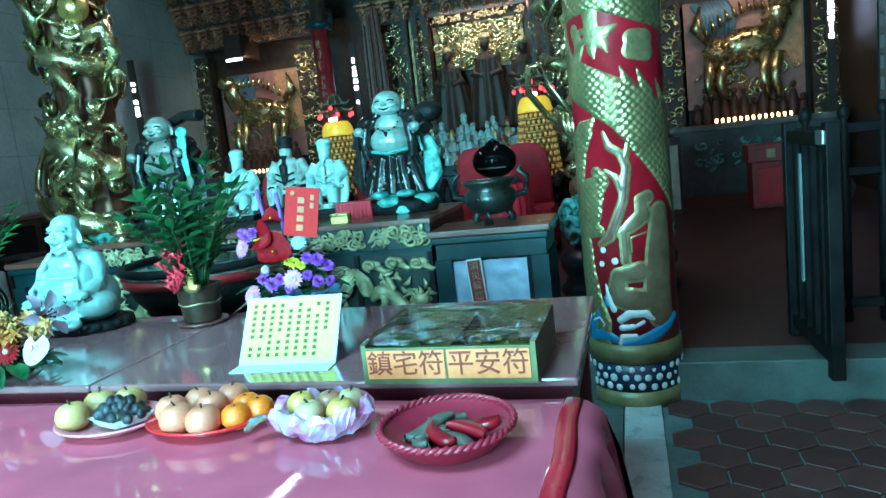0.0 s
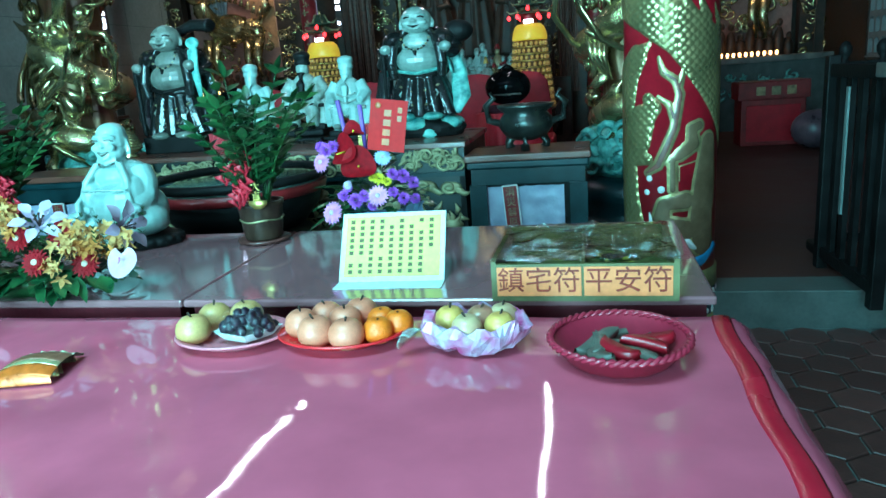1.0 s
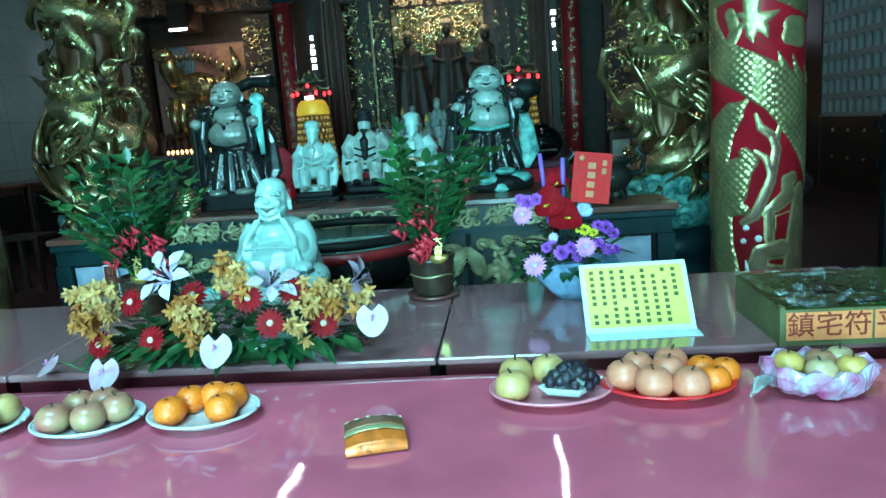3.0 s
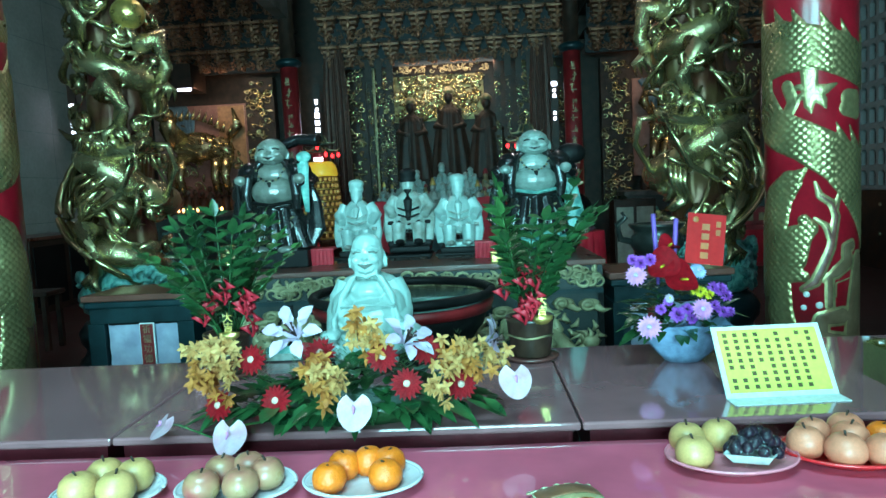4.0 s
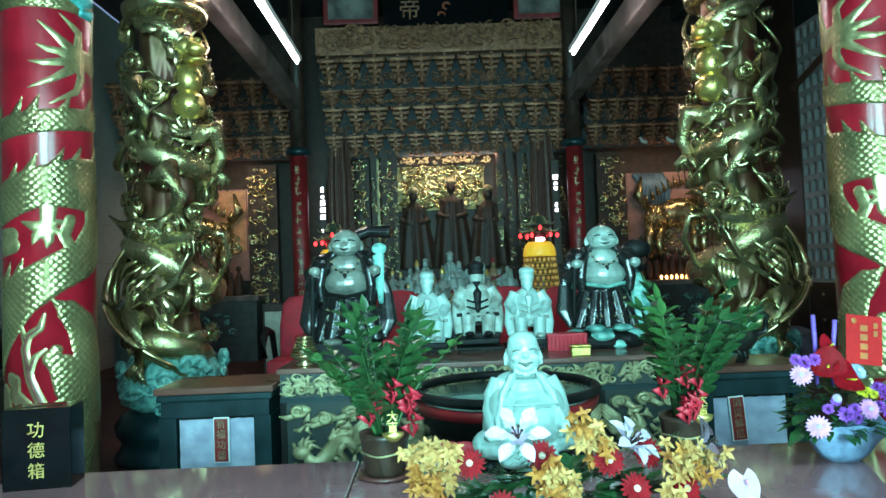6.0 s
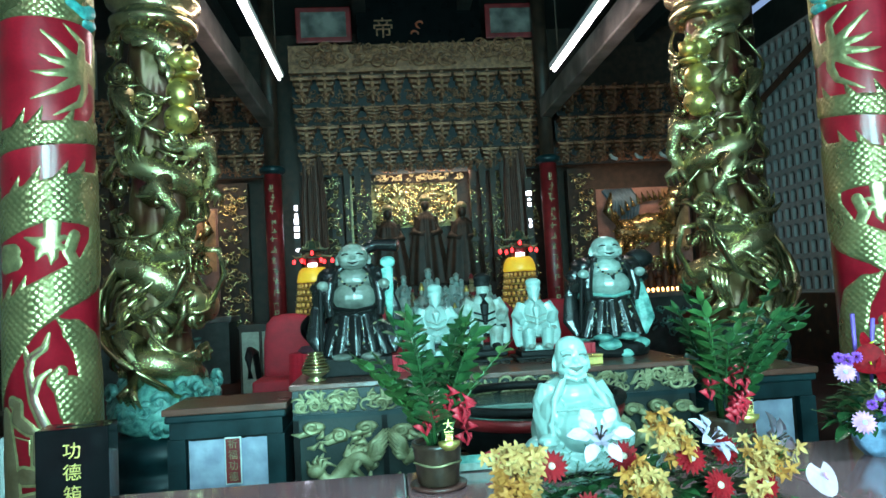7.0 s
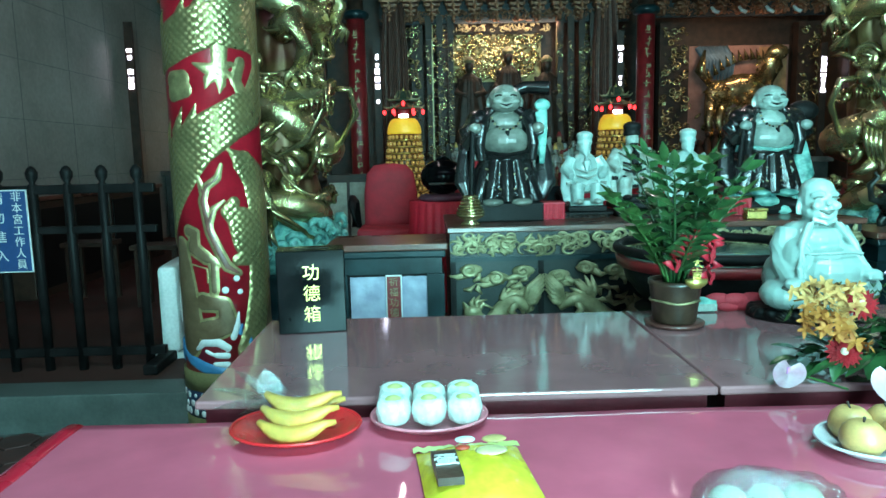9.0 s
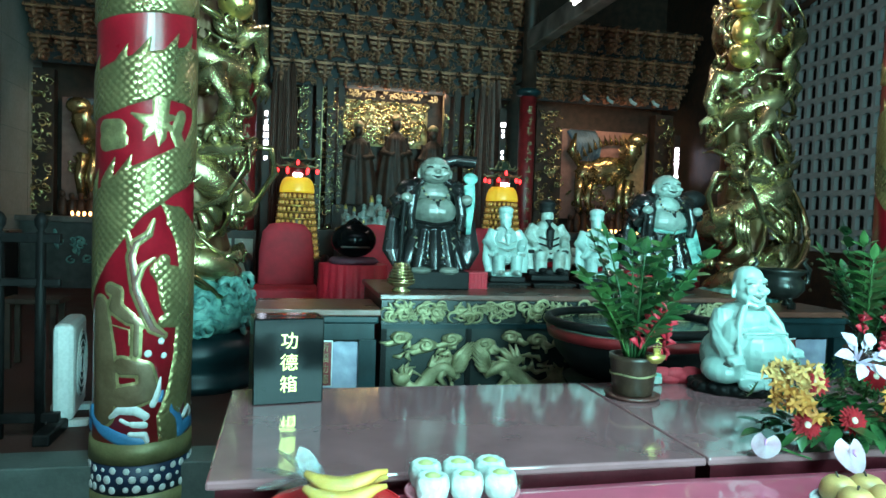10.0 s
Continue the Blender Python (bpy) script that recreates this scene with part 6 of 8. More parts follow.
def pagoda(x, y):
    t = thing("pagoda_lamp", (x, y, FZ), "tall amber-lit pagoda lamp with a yellow dome and red lanterns", "pagoda lamp", "pagoda lamps")
    part("stand", LA([(0.2, 0), (0.22, 0.05), (0.08, 0.12), (0.07, 0.5), (0.2, 0.60), (0.30, 0.64)], segs=24), GOLD_OLD, t, "dark gilt stand")
    part("core", LA([(0.24, 0.64), (0.165, 1.44)], segs=32), mat("brown_lamp_core", (0.14, 0.06, 0.02), 0.4, vary=0.4, scale=20), t, "dark amber core")
    bead = None
    for k in range(10):
        z, r = 0.69 + 0.078 * k, 0.278 - 0.0085 * k
        part("ring", LA([(r - 0.04, z - 0.042), (r + 0.018, z - 0.036), (r + 0.024, z - 0.028), (r + 0.012, z - 0.022), (r - 0.04, z - 0.018)], segs=40, wave=0.02, waves=20), GOLD_BRIGHT, t, "scalloped gilt ring")
        for i in range(20):
            a = 2 * math.pi * (i + 0.5 * (k % 2)) / 20
            if bead is None:
                o = part("lamp_bead", blob(bmesh.new(), (0, 0, 0), (0.021, 0.021, 0.028), 8, 6), AMBER, t)
                bead = o.data
            else:
                o = new("lamp_bead", bead)
                o.parent = t
            o.location = ((r - 0.012) * math.cos(a), (r - 0.012) * math.sin(a), z + 0.008)
    part("dome", LA([(0.205, 1.44), (0.21, 1.46), (0.20, 1.53), (0.175, 1.59), (0.14, 1.625)], segs=32), CAP_YELLOW, t, "glowing yellow dome")
    part("lantern_room", LA([(0.10, 1.625), (0.10, 1.78)], segs=6), RED_COL, t, "small dark red chamber")
    part("white_window", B(-0.055, 0.055, -0.108, -0.095, 1.635, 1.675), WHITE_LED, t, "lit white window", smooth=False)
    for q, (r, z) in enumerate(((0.215, 1.735), (0.175, 1.83))):
        part("roof", LA([(r, z + 0.012), (r * 0.96, z), (r * 0.55, z + 0.03), (0.06, z + 0.075 + 0.05 * q)], segs=6), mat("dark_green_tile", (0.05, 0.07, 0.045), 0.4, vary=0.4, scale=30), t, "upturned dark green roof")
        for i in range(6):
            a = i * math.pi / 3
            bm = bmesh.new()
            tube(bm, [(0.06 * math.cos(a), 0.06 * math.sin(a), z + 0.08 + 0.05 * q), (r * 0.6 * math.cos(a), r * 0.6 * math.sin(a), z + 0.035), (r * 1.02 * math.cos(a), r * 1.02 * math.sin(a), z + 0.022), (r * 1.2 * math.cos(a), r * 1.2 * math.sin(a), z + 0.055)], [0.012, 0.012, 0.012, 0.006], 6)
            part("ridge", bm, GOLD_DULL, t, "upturned gilt ridge")
            if q == 0:
                part("red_lantern", blob(bmesh.new(), (r * 1.10 * math.cos(a), r * 1.10 * math.sin(a), z - 0.03), (0.022, 0.022, 0.03), 9, 7), RED_LED, t, "glowing red lantern")
    part("finial", LA([(0.02, 1.94), (0.014, 1.97), (0.004, 2.0)], segs=10), GOLD_BRIGHT, t)
    part("upper_lantern", blob(bmesh.new(), (0, -0.14, 1.80), (0.022, 0.022, 0.03), 9, 7), RED_LED, t, "glowing red lantern")


pagoda(-3.69, 8.6)
pagoda(-1.08, 8.6)

# table with a crowd of small pale images
ct = thing("image_table", (-2.2, 9.0, FZ), "stepped dark table crowded with small images", "table")
for k in range(3):
    part("step", B(-0.95, 0.95, -0.15 + 0.28 * k, 0.7, 0.75 + 0.13 * k - (0.75 + 0.13 * k if k == 0 else 0.13), 0.75 + 0.13 * k, bevel=0.005), TEAL_DARK, ct, smooth=False)
rnd = random.Random(17)
proto = []
for v, (m1, m2) in enumerate(((JADE, JADE_OLD), (GOLD_DULL, RED_COL), (JADE_OLD, GOLD_BRIGHT))):
    f = Figure(m1, m2)
    f.turned([(0.055, 0), (0.06, 0.02), (0.05, 0.04), (0.048, 0.1), (0.052, 0.15), (0.03, 0.2), (0.012, 0.215)], 0, 14, squash=0.8)
    f.ball((0, -0.01, 0.235), (0.024, 0.024, 0.03), 0, 10, 8)
    f.turned([(0.024, 0.255), (0.028, 0.265), (0.01, 0.285 + 0.02 * v)], 1, 10)
    for e in (-1, 1):
        f.limb([(e * 0.045, 0, 0.18), (e * 0.06, -0.02, 0.13), (e * 0.02, -0.05, 0.12)], [0.018, 0.018, 0.012], v % 2, 7)
    o = f.done("small_image", (-2.2 + 0.3 * v - 0.3, 9.02, FZ + 0.75), ("small white ceramic temple image", "small gilt and red temple image", "small worn pale temple image")[v], "small images on the stepped table", category="figurine")
    proto.append(o)
for k in range(3):
    for i in range(15):
        x = -2.2 - 0.88 + 1.76 * (i + rnd.uniform(0.3, 0.7)) / 15
        if k == 0 and 5 <= i <= 9:
            continue
        o = copy_thing(proto[rnd.choice((0, 0, 0, 1, 2))], pose(x, 9.0 - 0.02 + 0.28 * k + rnd.uniform(-0.04, 0.04), FZ + 0.75 + 0.13 * k, 0, 0, rnd.uniform(-20, 20)))
        s = rnd.uniform(0.8, 1.5)
        o.scale = (s, s, s)
o = copy_thing(proto[0], pose(-2.2, 9.6, FZ + 1.01))
o.scale = (2.0, 2.0, 2.0)
for x in (-2.55, -1.8):
    o = copy_thing(proto[0], pose(x, 9.65, FZ + 1.01))
    o.scale = (1.7, 1.7, 1.7)
rt = thing("red_offering_box", (-1.62, 8.85, FZ + 0.75), "small bright red offering box", "box")
part("body", B(-0.11, 0.11, -0.05, 0.05, 0, 0.15, bevel=0.01), mat("bright_red_paint", (0.6, 0.04, 0.05), 0.4), rt, smooth=False)
part("lid", B(-0.115, 0.115, -0.055, 0.055, 0.1505, 0.17, bevel=0.005), RED, rt, smooth=False)

# three robed images and hanging gilt work in the niche
for x, h, y in ((-2.72, 1.35, 11.1), (-2.1, 1.5, 11.15), (-1.5, 1.35, 11.1)):
    f = Figure(DARK_WOOD, DARK_WOOD, GOLD_DULL)
    f.turned([(0.34, 0), (0.30, 0.25 * h), (0.24, 0.5 * h), (0.17, 0.72 * h), (0.08, 0.8 * h)], 1, 40, wave=0.10, waves=9, squash=0.6)
    for i in range(11):
        a = i / 11 * 6.283
        f.limb([(0.08 * math.cos(a), 0.06 * math.sin(a), h * 0.72), (0.16 * math.cos(a), 0.1 * math.sin(a), h * 0.4), (0.2 * math.cos(a), 0.14 * math.sin(a), 0)], [0.05, 0.06, 0.05], i % 2, 7)
    f.ball((0, 0, h * 0.7), (0.17, 0.1, 0.14), 0)
    f.ball((0, -0.02, h * 0.88), (0.075, 0.08, 0.1), 1)
    f.turned([(0.08, h * 0.92), (0.1, h * 0.95), (0.04, h * 1.0)], 2, 14)
    for e in (-1, 1):
        f.limb([(e * 0.15, 0, h * 0.75), (e * 0.22, -0.03, h * 0.58), (e * 0.06, -0.13, h * 0.55)], [0.06, 0.07, 0.04], 0, 9)
    f.done("robed_image", (x, y, FZ + 1.35), "dark gilt robed image in the altar niche", "niche images", fuse=0.018)
for i in range(16):
    x = -3.35 + 2.55 * i / 15
    if -2.95 < x < -1.35:
        continue
    g = thing("gilt_hanging", (x, 10.98, FZ + 1.2), "long gilt pierced hanging strip", "hanging", "gilt hangings by the niche")
    part("strip", B(-0.04, 0.04, 0, 0.01, 0, 1.75), DARK_WOOD, g, smooth=False)
    tagged(part("piercing", carving(0.10, 1.7, 55, 200 + i, 0.036, 0.6, 0.01), GOLD, g, "pierced gilt scrolls"), kind="stuff")
    part("rod", B(-0.05, 0.05, -0.01, 0.02, 1.75, 2.1), DARK_WOOD, g, smooth=False)

# small white lamps beside the columns
for x, y, z0, z1 in ((-7.25, 9.3, 2.3, 2.95), (-4.13, 10.6, 2.15, 2.9), (-0.47, 10.6, 2.35, 2.95), (2.75, 10.8, 2.2, 2.75)):
    l = thing("lamp_strip", (x, y, z0), "narrow lattice strip with small bright white lamps", "lamp", "white lamp strips")
    part("backing", B(-0.055, 0.055, 0.0, 0.03, -z0 + FZ, z1 - z0 + 0.2), DARK_WOOD, l, smooth=False)
    rnd = random.Random(int(x * 10))
    n = 7
    for k in range(n):
        if rnd.random() < 0.8:
            w = rnd.uniform(0.015, 0.04)
            part("lamp", B(-w, w, -0.012, -0.002, (z1 - z0) * k / n, (z1 - z0) * (k + rnd.uniform(0.4, 0.8)) / n), WHITE_LED, l, smooth=False)
for k in range(4):
    s = thing("spot_lamp", (0.95 + 0.42 * k, 10.75, 3.40), "small angled white ceiling spot", "lamp", "small spots over the side altar")
    bm = bmesh.new()
    tube(bm, [(0, 0, 0.1), (0.03, -0.02, 0.04), (0.10, -0.05, 0.0)], [0.02, 0.03, 0.028], 8)
    part("body", bm, WHITE, s)
l = thing("altar_tube", (-6.2, 10.55, 3.12), "short lit white tube over the side altar", "lamp")
bm = bmesh.new()
tube(bm, [(-0.14, 0, 0), (0.14, 0, 0)], 0.02, 8)
part("tube", bm, WHITE_LED, l)
part("bracket", B(-0.15, 0.15, 0.0, 0.6, 0.021, 0.40), DARK_WOOD, l, smooth=False)

# cabinets along the rear sides
rc = thing("red_cabinet", (1.75, 8.95, FZ), "red lacquered cabinet with faded lettering band", "cabinet")
part("body", B(-0.36, 0.36, 0, 0.4, 0, 0.55, bevel=0.008), RED_COL, rc, smooth=False)
part("door", B(-0.30, 0.30, -0.012, -0.0005, 0.05, 0.48, bevel=0.006), RED, rc, "bright red framed door", smooth=False)
part("top_board", B(-0.40, 0.40, -0.02, 0.42, 0.551, 0.76, bevel=0.008), RED_COL, rc, smooth=False)
for k in range(3):
    part("letter_bar", B(-0.2 + 0.17 * k, -0.1 + 0.17 * k, -0.026, -0.021, 0.6, 0.7), GOLD_DULL, rc, "illegible gilt lettering", smooth=False)
wb = thing("wrapped_bundle", (2.1, 8.5, FZ), "rounded bundle wrapped in clear plastic on the floor", "bundle")
part("bundle", blob(bmesh.new(), (0, 0, 0.22), (0.27, 0.22, 0.22), 14, 10), mat("plum_fabric", (0.10, 0.07, 0.09), 0.3, vary=0.5), wb)
for x in (-4.15, -0.02):
    c = thing("pale_cabinet", (x - 0.3 if x < -1 else x + 0.35, 9.0, FZ), "narrow pale cabinet with a dark frame", "cabinet", "pale cabinets")
    part("body", B(-0.27, 0.27, 0, 0.35, 0, 0.95), DARK_WOOD, c, smooth=False)
    for e in (-1, 1):
        part("door", B(e * 0.13 - 0.11, e * 0.13 + 0.11, -0.012, -0.0005, 0.06, 0.85, bevel=0.004), mat("pale_cream_paint", (0.38, 0.38, 0.31), 0.6), c, "pale cream door", smooth=False)

# ---- things on the back tables ----
dn = thing("donation_box", (-3.80, 2.165, BT), "polished black stone donation box with gilt characters", "donation box", rz=8)
part("body", B(-0.108, 0.108, 0.0, 0.13, 0, 0.268, bevel=0.004), BLACK, dn, smooth=False)
part("slot", B(-0.06, 0.06, 0.05, 0.065, 0.2685, 0.2695), BLACK_WOOD, dn, smooth=False)
for k, c in enumerate("功德箱"):
    words(c, 0.056, GOLD_BRIGHT, dn, pose(0.0, -0.0015, 0.195 - 0.068 * k, 90))

YEL = mat("yellow_paper", (0.72, 0.70, 0.10), 0.5, vary=0.05, bump=0.02)
PAPER = mat("white_card", (0.70, 0.74, 0.72), 0.4, vary=0.05, bump=0.02)
INK = mat("olive_ink", (0.10, 0.07, 0.015), 0.6)
sg = thing("text_sign", (-0.975, 1.69, BT), "white framed yellow sheet of printed text on an easel", "sign", rz=2)
pn = part("card", B(-0.15, 0.15, 0, 0.006, 0, 0.205, bevel=0.002), PAPER, sg, smooth=False)
pn.matrix_local = pose(0, 0, 0.003, -33)
part("sheet", B(-0.137, 0.137, -0.0015, -0.0002, 0.014, 0.193), YEL, pn, "yellow printed sheet", smooth=False)
rnd = random.Random(4)
for c in range(9):
    x = -0.118 + 0.0285 * c
    n = 9 if c < 8 else 5
    for k in range(n):
        if rnd.random() < 0.9:
            z = 0.178 - 0.0185 * k
            part("text_bar", B(x - 0.006, x + 0.006, -0.0022, -0.0016, z - 0.0065, z + 0.005), INK, pn, smooth=False)
part("foot", B(-0.15, 0.15, -0.055, 0.0, 0.0005, 0.003), PAPER, sg, "pale card foot", smooth=False)
part("strut", B(-0.03, 0.03, 0.105, 0.11, 0.0, 0.14), PAPER, sg, smooth=False)

LABEL = mat("orange_label", (0.92, 0.26, 0.09), 0.4, vary=0.08, bump=0.02)
LETTER = mat("dark_red_ink", (0.30, 0.025, 0.01), 0.5)
tb = thing("talisman_box", (-0.455, 1.525, BT), "shallow brown box under a creased clear cover with orange labels", "box", rz=-1)
part("tray", B(-0.205, 0.205, 0.012, 0.335, 0.0, 0.012), BROWN_WOOD, tb, smooth=False)
for nm, a in (("front", (-0.205, 0.205, 0.0, 0.012, 0, 0.092)), ("back", (-0.205, 0.205, 0.335, 0.347, 0, 0.105)), ("side", (-0.217, -0.205, 0.0, 0.347, 0, 0.10)), ("side", (0.205, 0.217, 0.0, 0.347, 0, 0.10)), ("divider", (-0.004, 0.004, 0.0125, 0.3345, 0.0125, 0.085)), ("divider", (-0.2045, -0.0045, 0.17, 0.176, 0.0125, 0.08)), ("divider", (0.0045, 0.2045, 0.17, 0.176, 0.0125, 0.08))):
    part(nm, B(*a), mat("olive_card", (0.14, 0.13, 0.05), 0.5, vary=0.3), tb, smooth=False)
for x in (-0.103, 0.103):
    lb = part("label", B(x - 0.1, x + 0.1, -0.004, -0.0005, 0.014, 0.086, bevel=0.001), LABEL, tb, "orange paper label", smooth=False)
words("鎮宅符", 0.066, LETTER, tb, pose(-0.103, -0.0055, 0.05, 90))
words("平安符", 0.066, LETTER, tb, pose(0.103, -0.0055, 0.05, 90))
rnd = random.Random(9)
for i in range(14):
    x, y = rnd.uniform(-0.17, 0.17), rnd.uniform(0.05, 0.3)
    p = part("talisman_packet", B(-0.03, 0.03, -0.04, 0.04, 0, 0.006), (LEAF_LIGHT, YEL, LEAF_LIGHT)[i % 3], tb, "folded green paper packet" if i % 3 != 1 else "folded yellow paper packet", smooth=False)
    p.matrix_local = pose(x, y, 0.03 + 0.0085 * (i % 5), 0, 0, rnd.uniform(-40, 40))
bm = bmesh.new()
n = 22
vs = [[bm.verts.new((-0.22 + 0.44 * i / n, -0.003 + 0.355 * j / n, 0.102 + 0.006 * j / n + 0.016 * noise.noise((i * 0.45, j * 0.5, 2)))) for i in range(n + 1)] for j in range(n + 1)]
for a, b in zip(vs, vs[1:]):
    for i in range(n):
        bm.faces.new((a[i], a[i + 1], b[i + 1], b[i]))
part("clear_cover", bm, film("creased_clear_plastic", (0.60, 0.60, 0.40), 0.32, 0.14), tb, "creased clear plastic sheet")


def leaf(bm, base, tip, width, droop=0.0, up=(0, 0, 1)):
    """A pointed leaf with a folded midrib."""
    base, tip = Vector(base), Vector(tip)
    d = tip - base
    s = d.cross(Vector(up))
    if s.length < 1e-6:
        s = d.cross(Vector((1, 0, 0)))
    s = s.normalized() * width
    n = s.cross(d).normalized()
    prev = None
    for f, w in ((0, 0.12), (0.3, 0.9), (0.6, 0.85), (0.85, 0.4), (1, 0.02)):
        c = base + d * f - Vector((0, 0, droop * f * f)) 
        row = (bm.verts.new(c - s * w + n * width * 0.25 * w), bm.verts.new(c), bm.verts.new(c + s * w + n * width * 0.25 * w))
        if prev:
            bm.faces.new((prev[0], prev[1], row[1], row[0]))
            bm.faces.new((prev[1], prev[2], row[2], row[1]))
        prev = row


def leafy_plant(x, y, seed, height, lean=0.0):
    rnd = random.Random(seed)
    t = thing("potted_plant", (x, y, BT), "potted plant with glossy pinnate leaves, red ribbons and gilt charm", "potted plant", "potted plants on the table")
    part("saucer", LA([(0.08, 0), (0.092, 0.006), (0.095, 0.014), (0.07, 0.012)], segs=28), mat("brown_red_plastic", (0.10, 0.03, 0.025), 0.35), t, "brown red saucer")
    part("pot", LA([(0.062, 0.013), (0.068, 0.02), (0.08, 0.13), (0.084, 0.135), (0.084, 0.15), (0.072, 0.15), (0.07, 0.135)], segs=32), mat("dark_brown_glaze", (0.045, 0.022, 0.014), 0.35, vary=0.4, scale=20), t, "dark brown pot")
    bm = bmesh.new()
    tube(bm, [(0.0765 * math.cos(a * 0.2618), 0.0765 * math.sin(a * 0.2618), 0.085 + 0.003 * math.sin(a)) for a in range(25)], 0.004, 6)
    part("cord", bm, GOLD_DULL, t, "gilt cord")
    part("soil", LA([(0.07, 0.134), (0.065, 0.14)], segs=20), DARK_WOOD, t)
    stems = []
    for i in range(17):
        a, sp = i * 2.4 + rnd.uniform(-0.3, 0.3), rnd.uniform(0.25, 1.0)
        h = height * rnd.uniform(0.55, 1.0) * (1 - 0.25 * sp)
        r = 0.03 + 0.24 * sp
        p0 = Vector((0.03 * math.cos(a), 0.03 * math.sin(a), 0.14))
        p1 = Vector((0.4 * r * math.cos(a), 0.4 * r * math.sin(a), 0.14 + h * 0.55))
        p2 = Vector((r * math.cos(a) + lean, r * math.sin(a), 0.14 + h))
        pts = [p0.lerp(p1, q).lerp(p1.lerp(p2, q), q) for q in (k / 9 for k in range(10))]
        bm = bmesh.new()
        tube(bm, pts, [0.006 - 0.0004 * k for k in range(10)], 5)
        for k in range(2, 10):
            d = (pts[k] - pts[k - 1]).normalized()
            side = d.cross(Vector((0, 0, 1)))
            side = (side if side.length > 0.05 else Vector((math.sin(a), -math.cos(a), 0))).normalized()
            for s in (-1, 1):
                L = rnd.uniform(0.055, 0.085)
                leaf(bm, pts[k], pts[k] + (side * s * 0.9 + d * 0.6 + Vector((0, 0, rnd.uniform(-0.1, 0.2)))).normalized() * L, L * 0.30, 0.010, (0, -0.4, 0.9))
        leaf(bm, pts[-1], pts[-1] + (pts[-1] - pts[-2]).normalized() * 0.07, 0.017)
        part("frond", bm, LEAF if i % 4 else LEAF_LIGHT, t)
    for i in range(7):
        a = -1.57 + rnd.uniform(-1.3, 1.3)
        c = Vector((0.10 * math.cos(a), 0.10 * math.sin(a), rnd.uniform(0.18, 0.33)))
        bm = bmesh.new()
        for k in range(4):
            b = k * 1.57 + 0.5
            tube(bm, [c, c + Vector((0.030 * math.cos(b), -0.014, 0.028 * math.sin(b))), c + Vector((0.014 * math.cos(b + 0.9), -0.006, 0.040 * math.sin(b + 0.9)))], [0.005, 0.016, 0.005], 6, 0.4)
        tube(bm, [c, c + Vector((0.01, -0.01, -0.02)), c + Vector((0.0, -0.015, -0.045))], [0.005, 0.007, 0.004], 6, 0.3)
        part("red_ribbon", bm, RED_BRIGHT, t, "red ribbon bow")
    ch = part("charm", LA([(0.016, 0), (0.034, 0.015), (0.036, 0.028), (0.012, 0.03), (0.01, 0.05)], segs=14, squash=0.5), GOLD_BRIGHT, t, "small gilt ingot charm")
    ch.location = (0.035, -0.085, 0.135)
    w1 = words("大", 0.036, GOLD_BRIGHT, ch, pose(0, -0.004, 0.078, 90), depth=0.003)
    words("吉", 0.036, GOLD_BRIGHT, ch, pose(0, -0.004, 0.045, 90), depth=0.003)


leafy_plant(-2.635, 2.15, 6, 0.46)
leafy_plant(-1.60, 2.22, 14, 0.52, 0.03)

# ---- flowers ----
PETAL_RED = mat("gerbera_red", (0.24, 0.002, 0.006), 0.6, vary=0.2, scale=60, spec=0.12)
GERBERA_HEART = mat("pale_flower_heart", (0.62, 0.42, 0.32), 0.7, vary=0.2, scale=80)
PETAL_WHITE = mat("lily_white", (0.56, 0.46, 0.54), 0.5, second=(0.46, 0.28, 0.42), scale=14)
PETAL_ORANGE = mat("orchid_orange", (0.52, 0.19, 0.04), 0.6, second=(0.30, 0.085, 0.02), scale=40, spec=0.15)
PETAL_YELLOW = mat("orchid_yellow", (0.58, 0.32, 0.12), 0.6, second=(0.42, 0.16, 0.045), scale=40, spec=0.15)
PETAL_PINK = mat("pale_pink_spathe", (0.52, 0.34, 0.38), 0.4, second=(0.46, 0.20, 0.27), scale=22, bump=0.2, fine=70, coat=0.15)
PETAL_PURPLE = mat("purple_petal", (0.30, 0.05, 0.46), 0.5, second=(0.46, 0.12, 0.58), scale=40)
PETAL_MAUVE = mat("pink_petal", (0.62, 0.20, 0.45), 0.5, vary=0.2, scale=40)
STAMEN = mat("dark_stamen", (0.05, 0.015, 0.01), 0.7)
YPOM = mat("yellow_petal", (0.75, 0.60, 0.03), 0.5, vary=0.15)


def gerbera(parent, c, r, face_to, material, heart, rnd):
    bm = bmesh.new()
    for ring, (n, q, zz) in enumerate(((18, 1.0, 0.0), (16, 0.78, 0.004), (12, 0.5, 0.008))):
        for i in range(n):
            a = 6.283 * (i + 0.5 * ring) / n + rnd.uniform(-0.06, 0.06)
            leaf(bm, (0.15 * r * math.cos(a), 0.15 * r * math.sin(a), zz), (q * r * math.cos(a), q * r * math.sin(a), zz + 0.1 * r), 0.17 * r, 0.06 * r)
    turn = Vector(face_to).to_track_quat("Z", "Y").to_matrix().to_4x4()
    o = part("flower_head", bm, material, parent, "round daisy-like bloom")
    o.matrix_local = Matrix.Translation(c) @ turn
    part("heart", blob(bmesh.new(), (0, 0, 0.006), (0.24 * r, 0.24 * r, 0.008), 10, 6), heart, o)
    return o


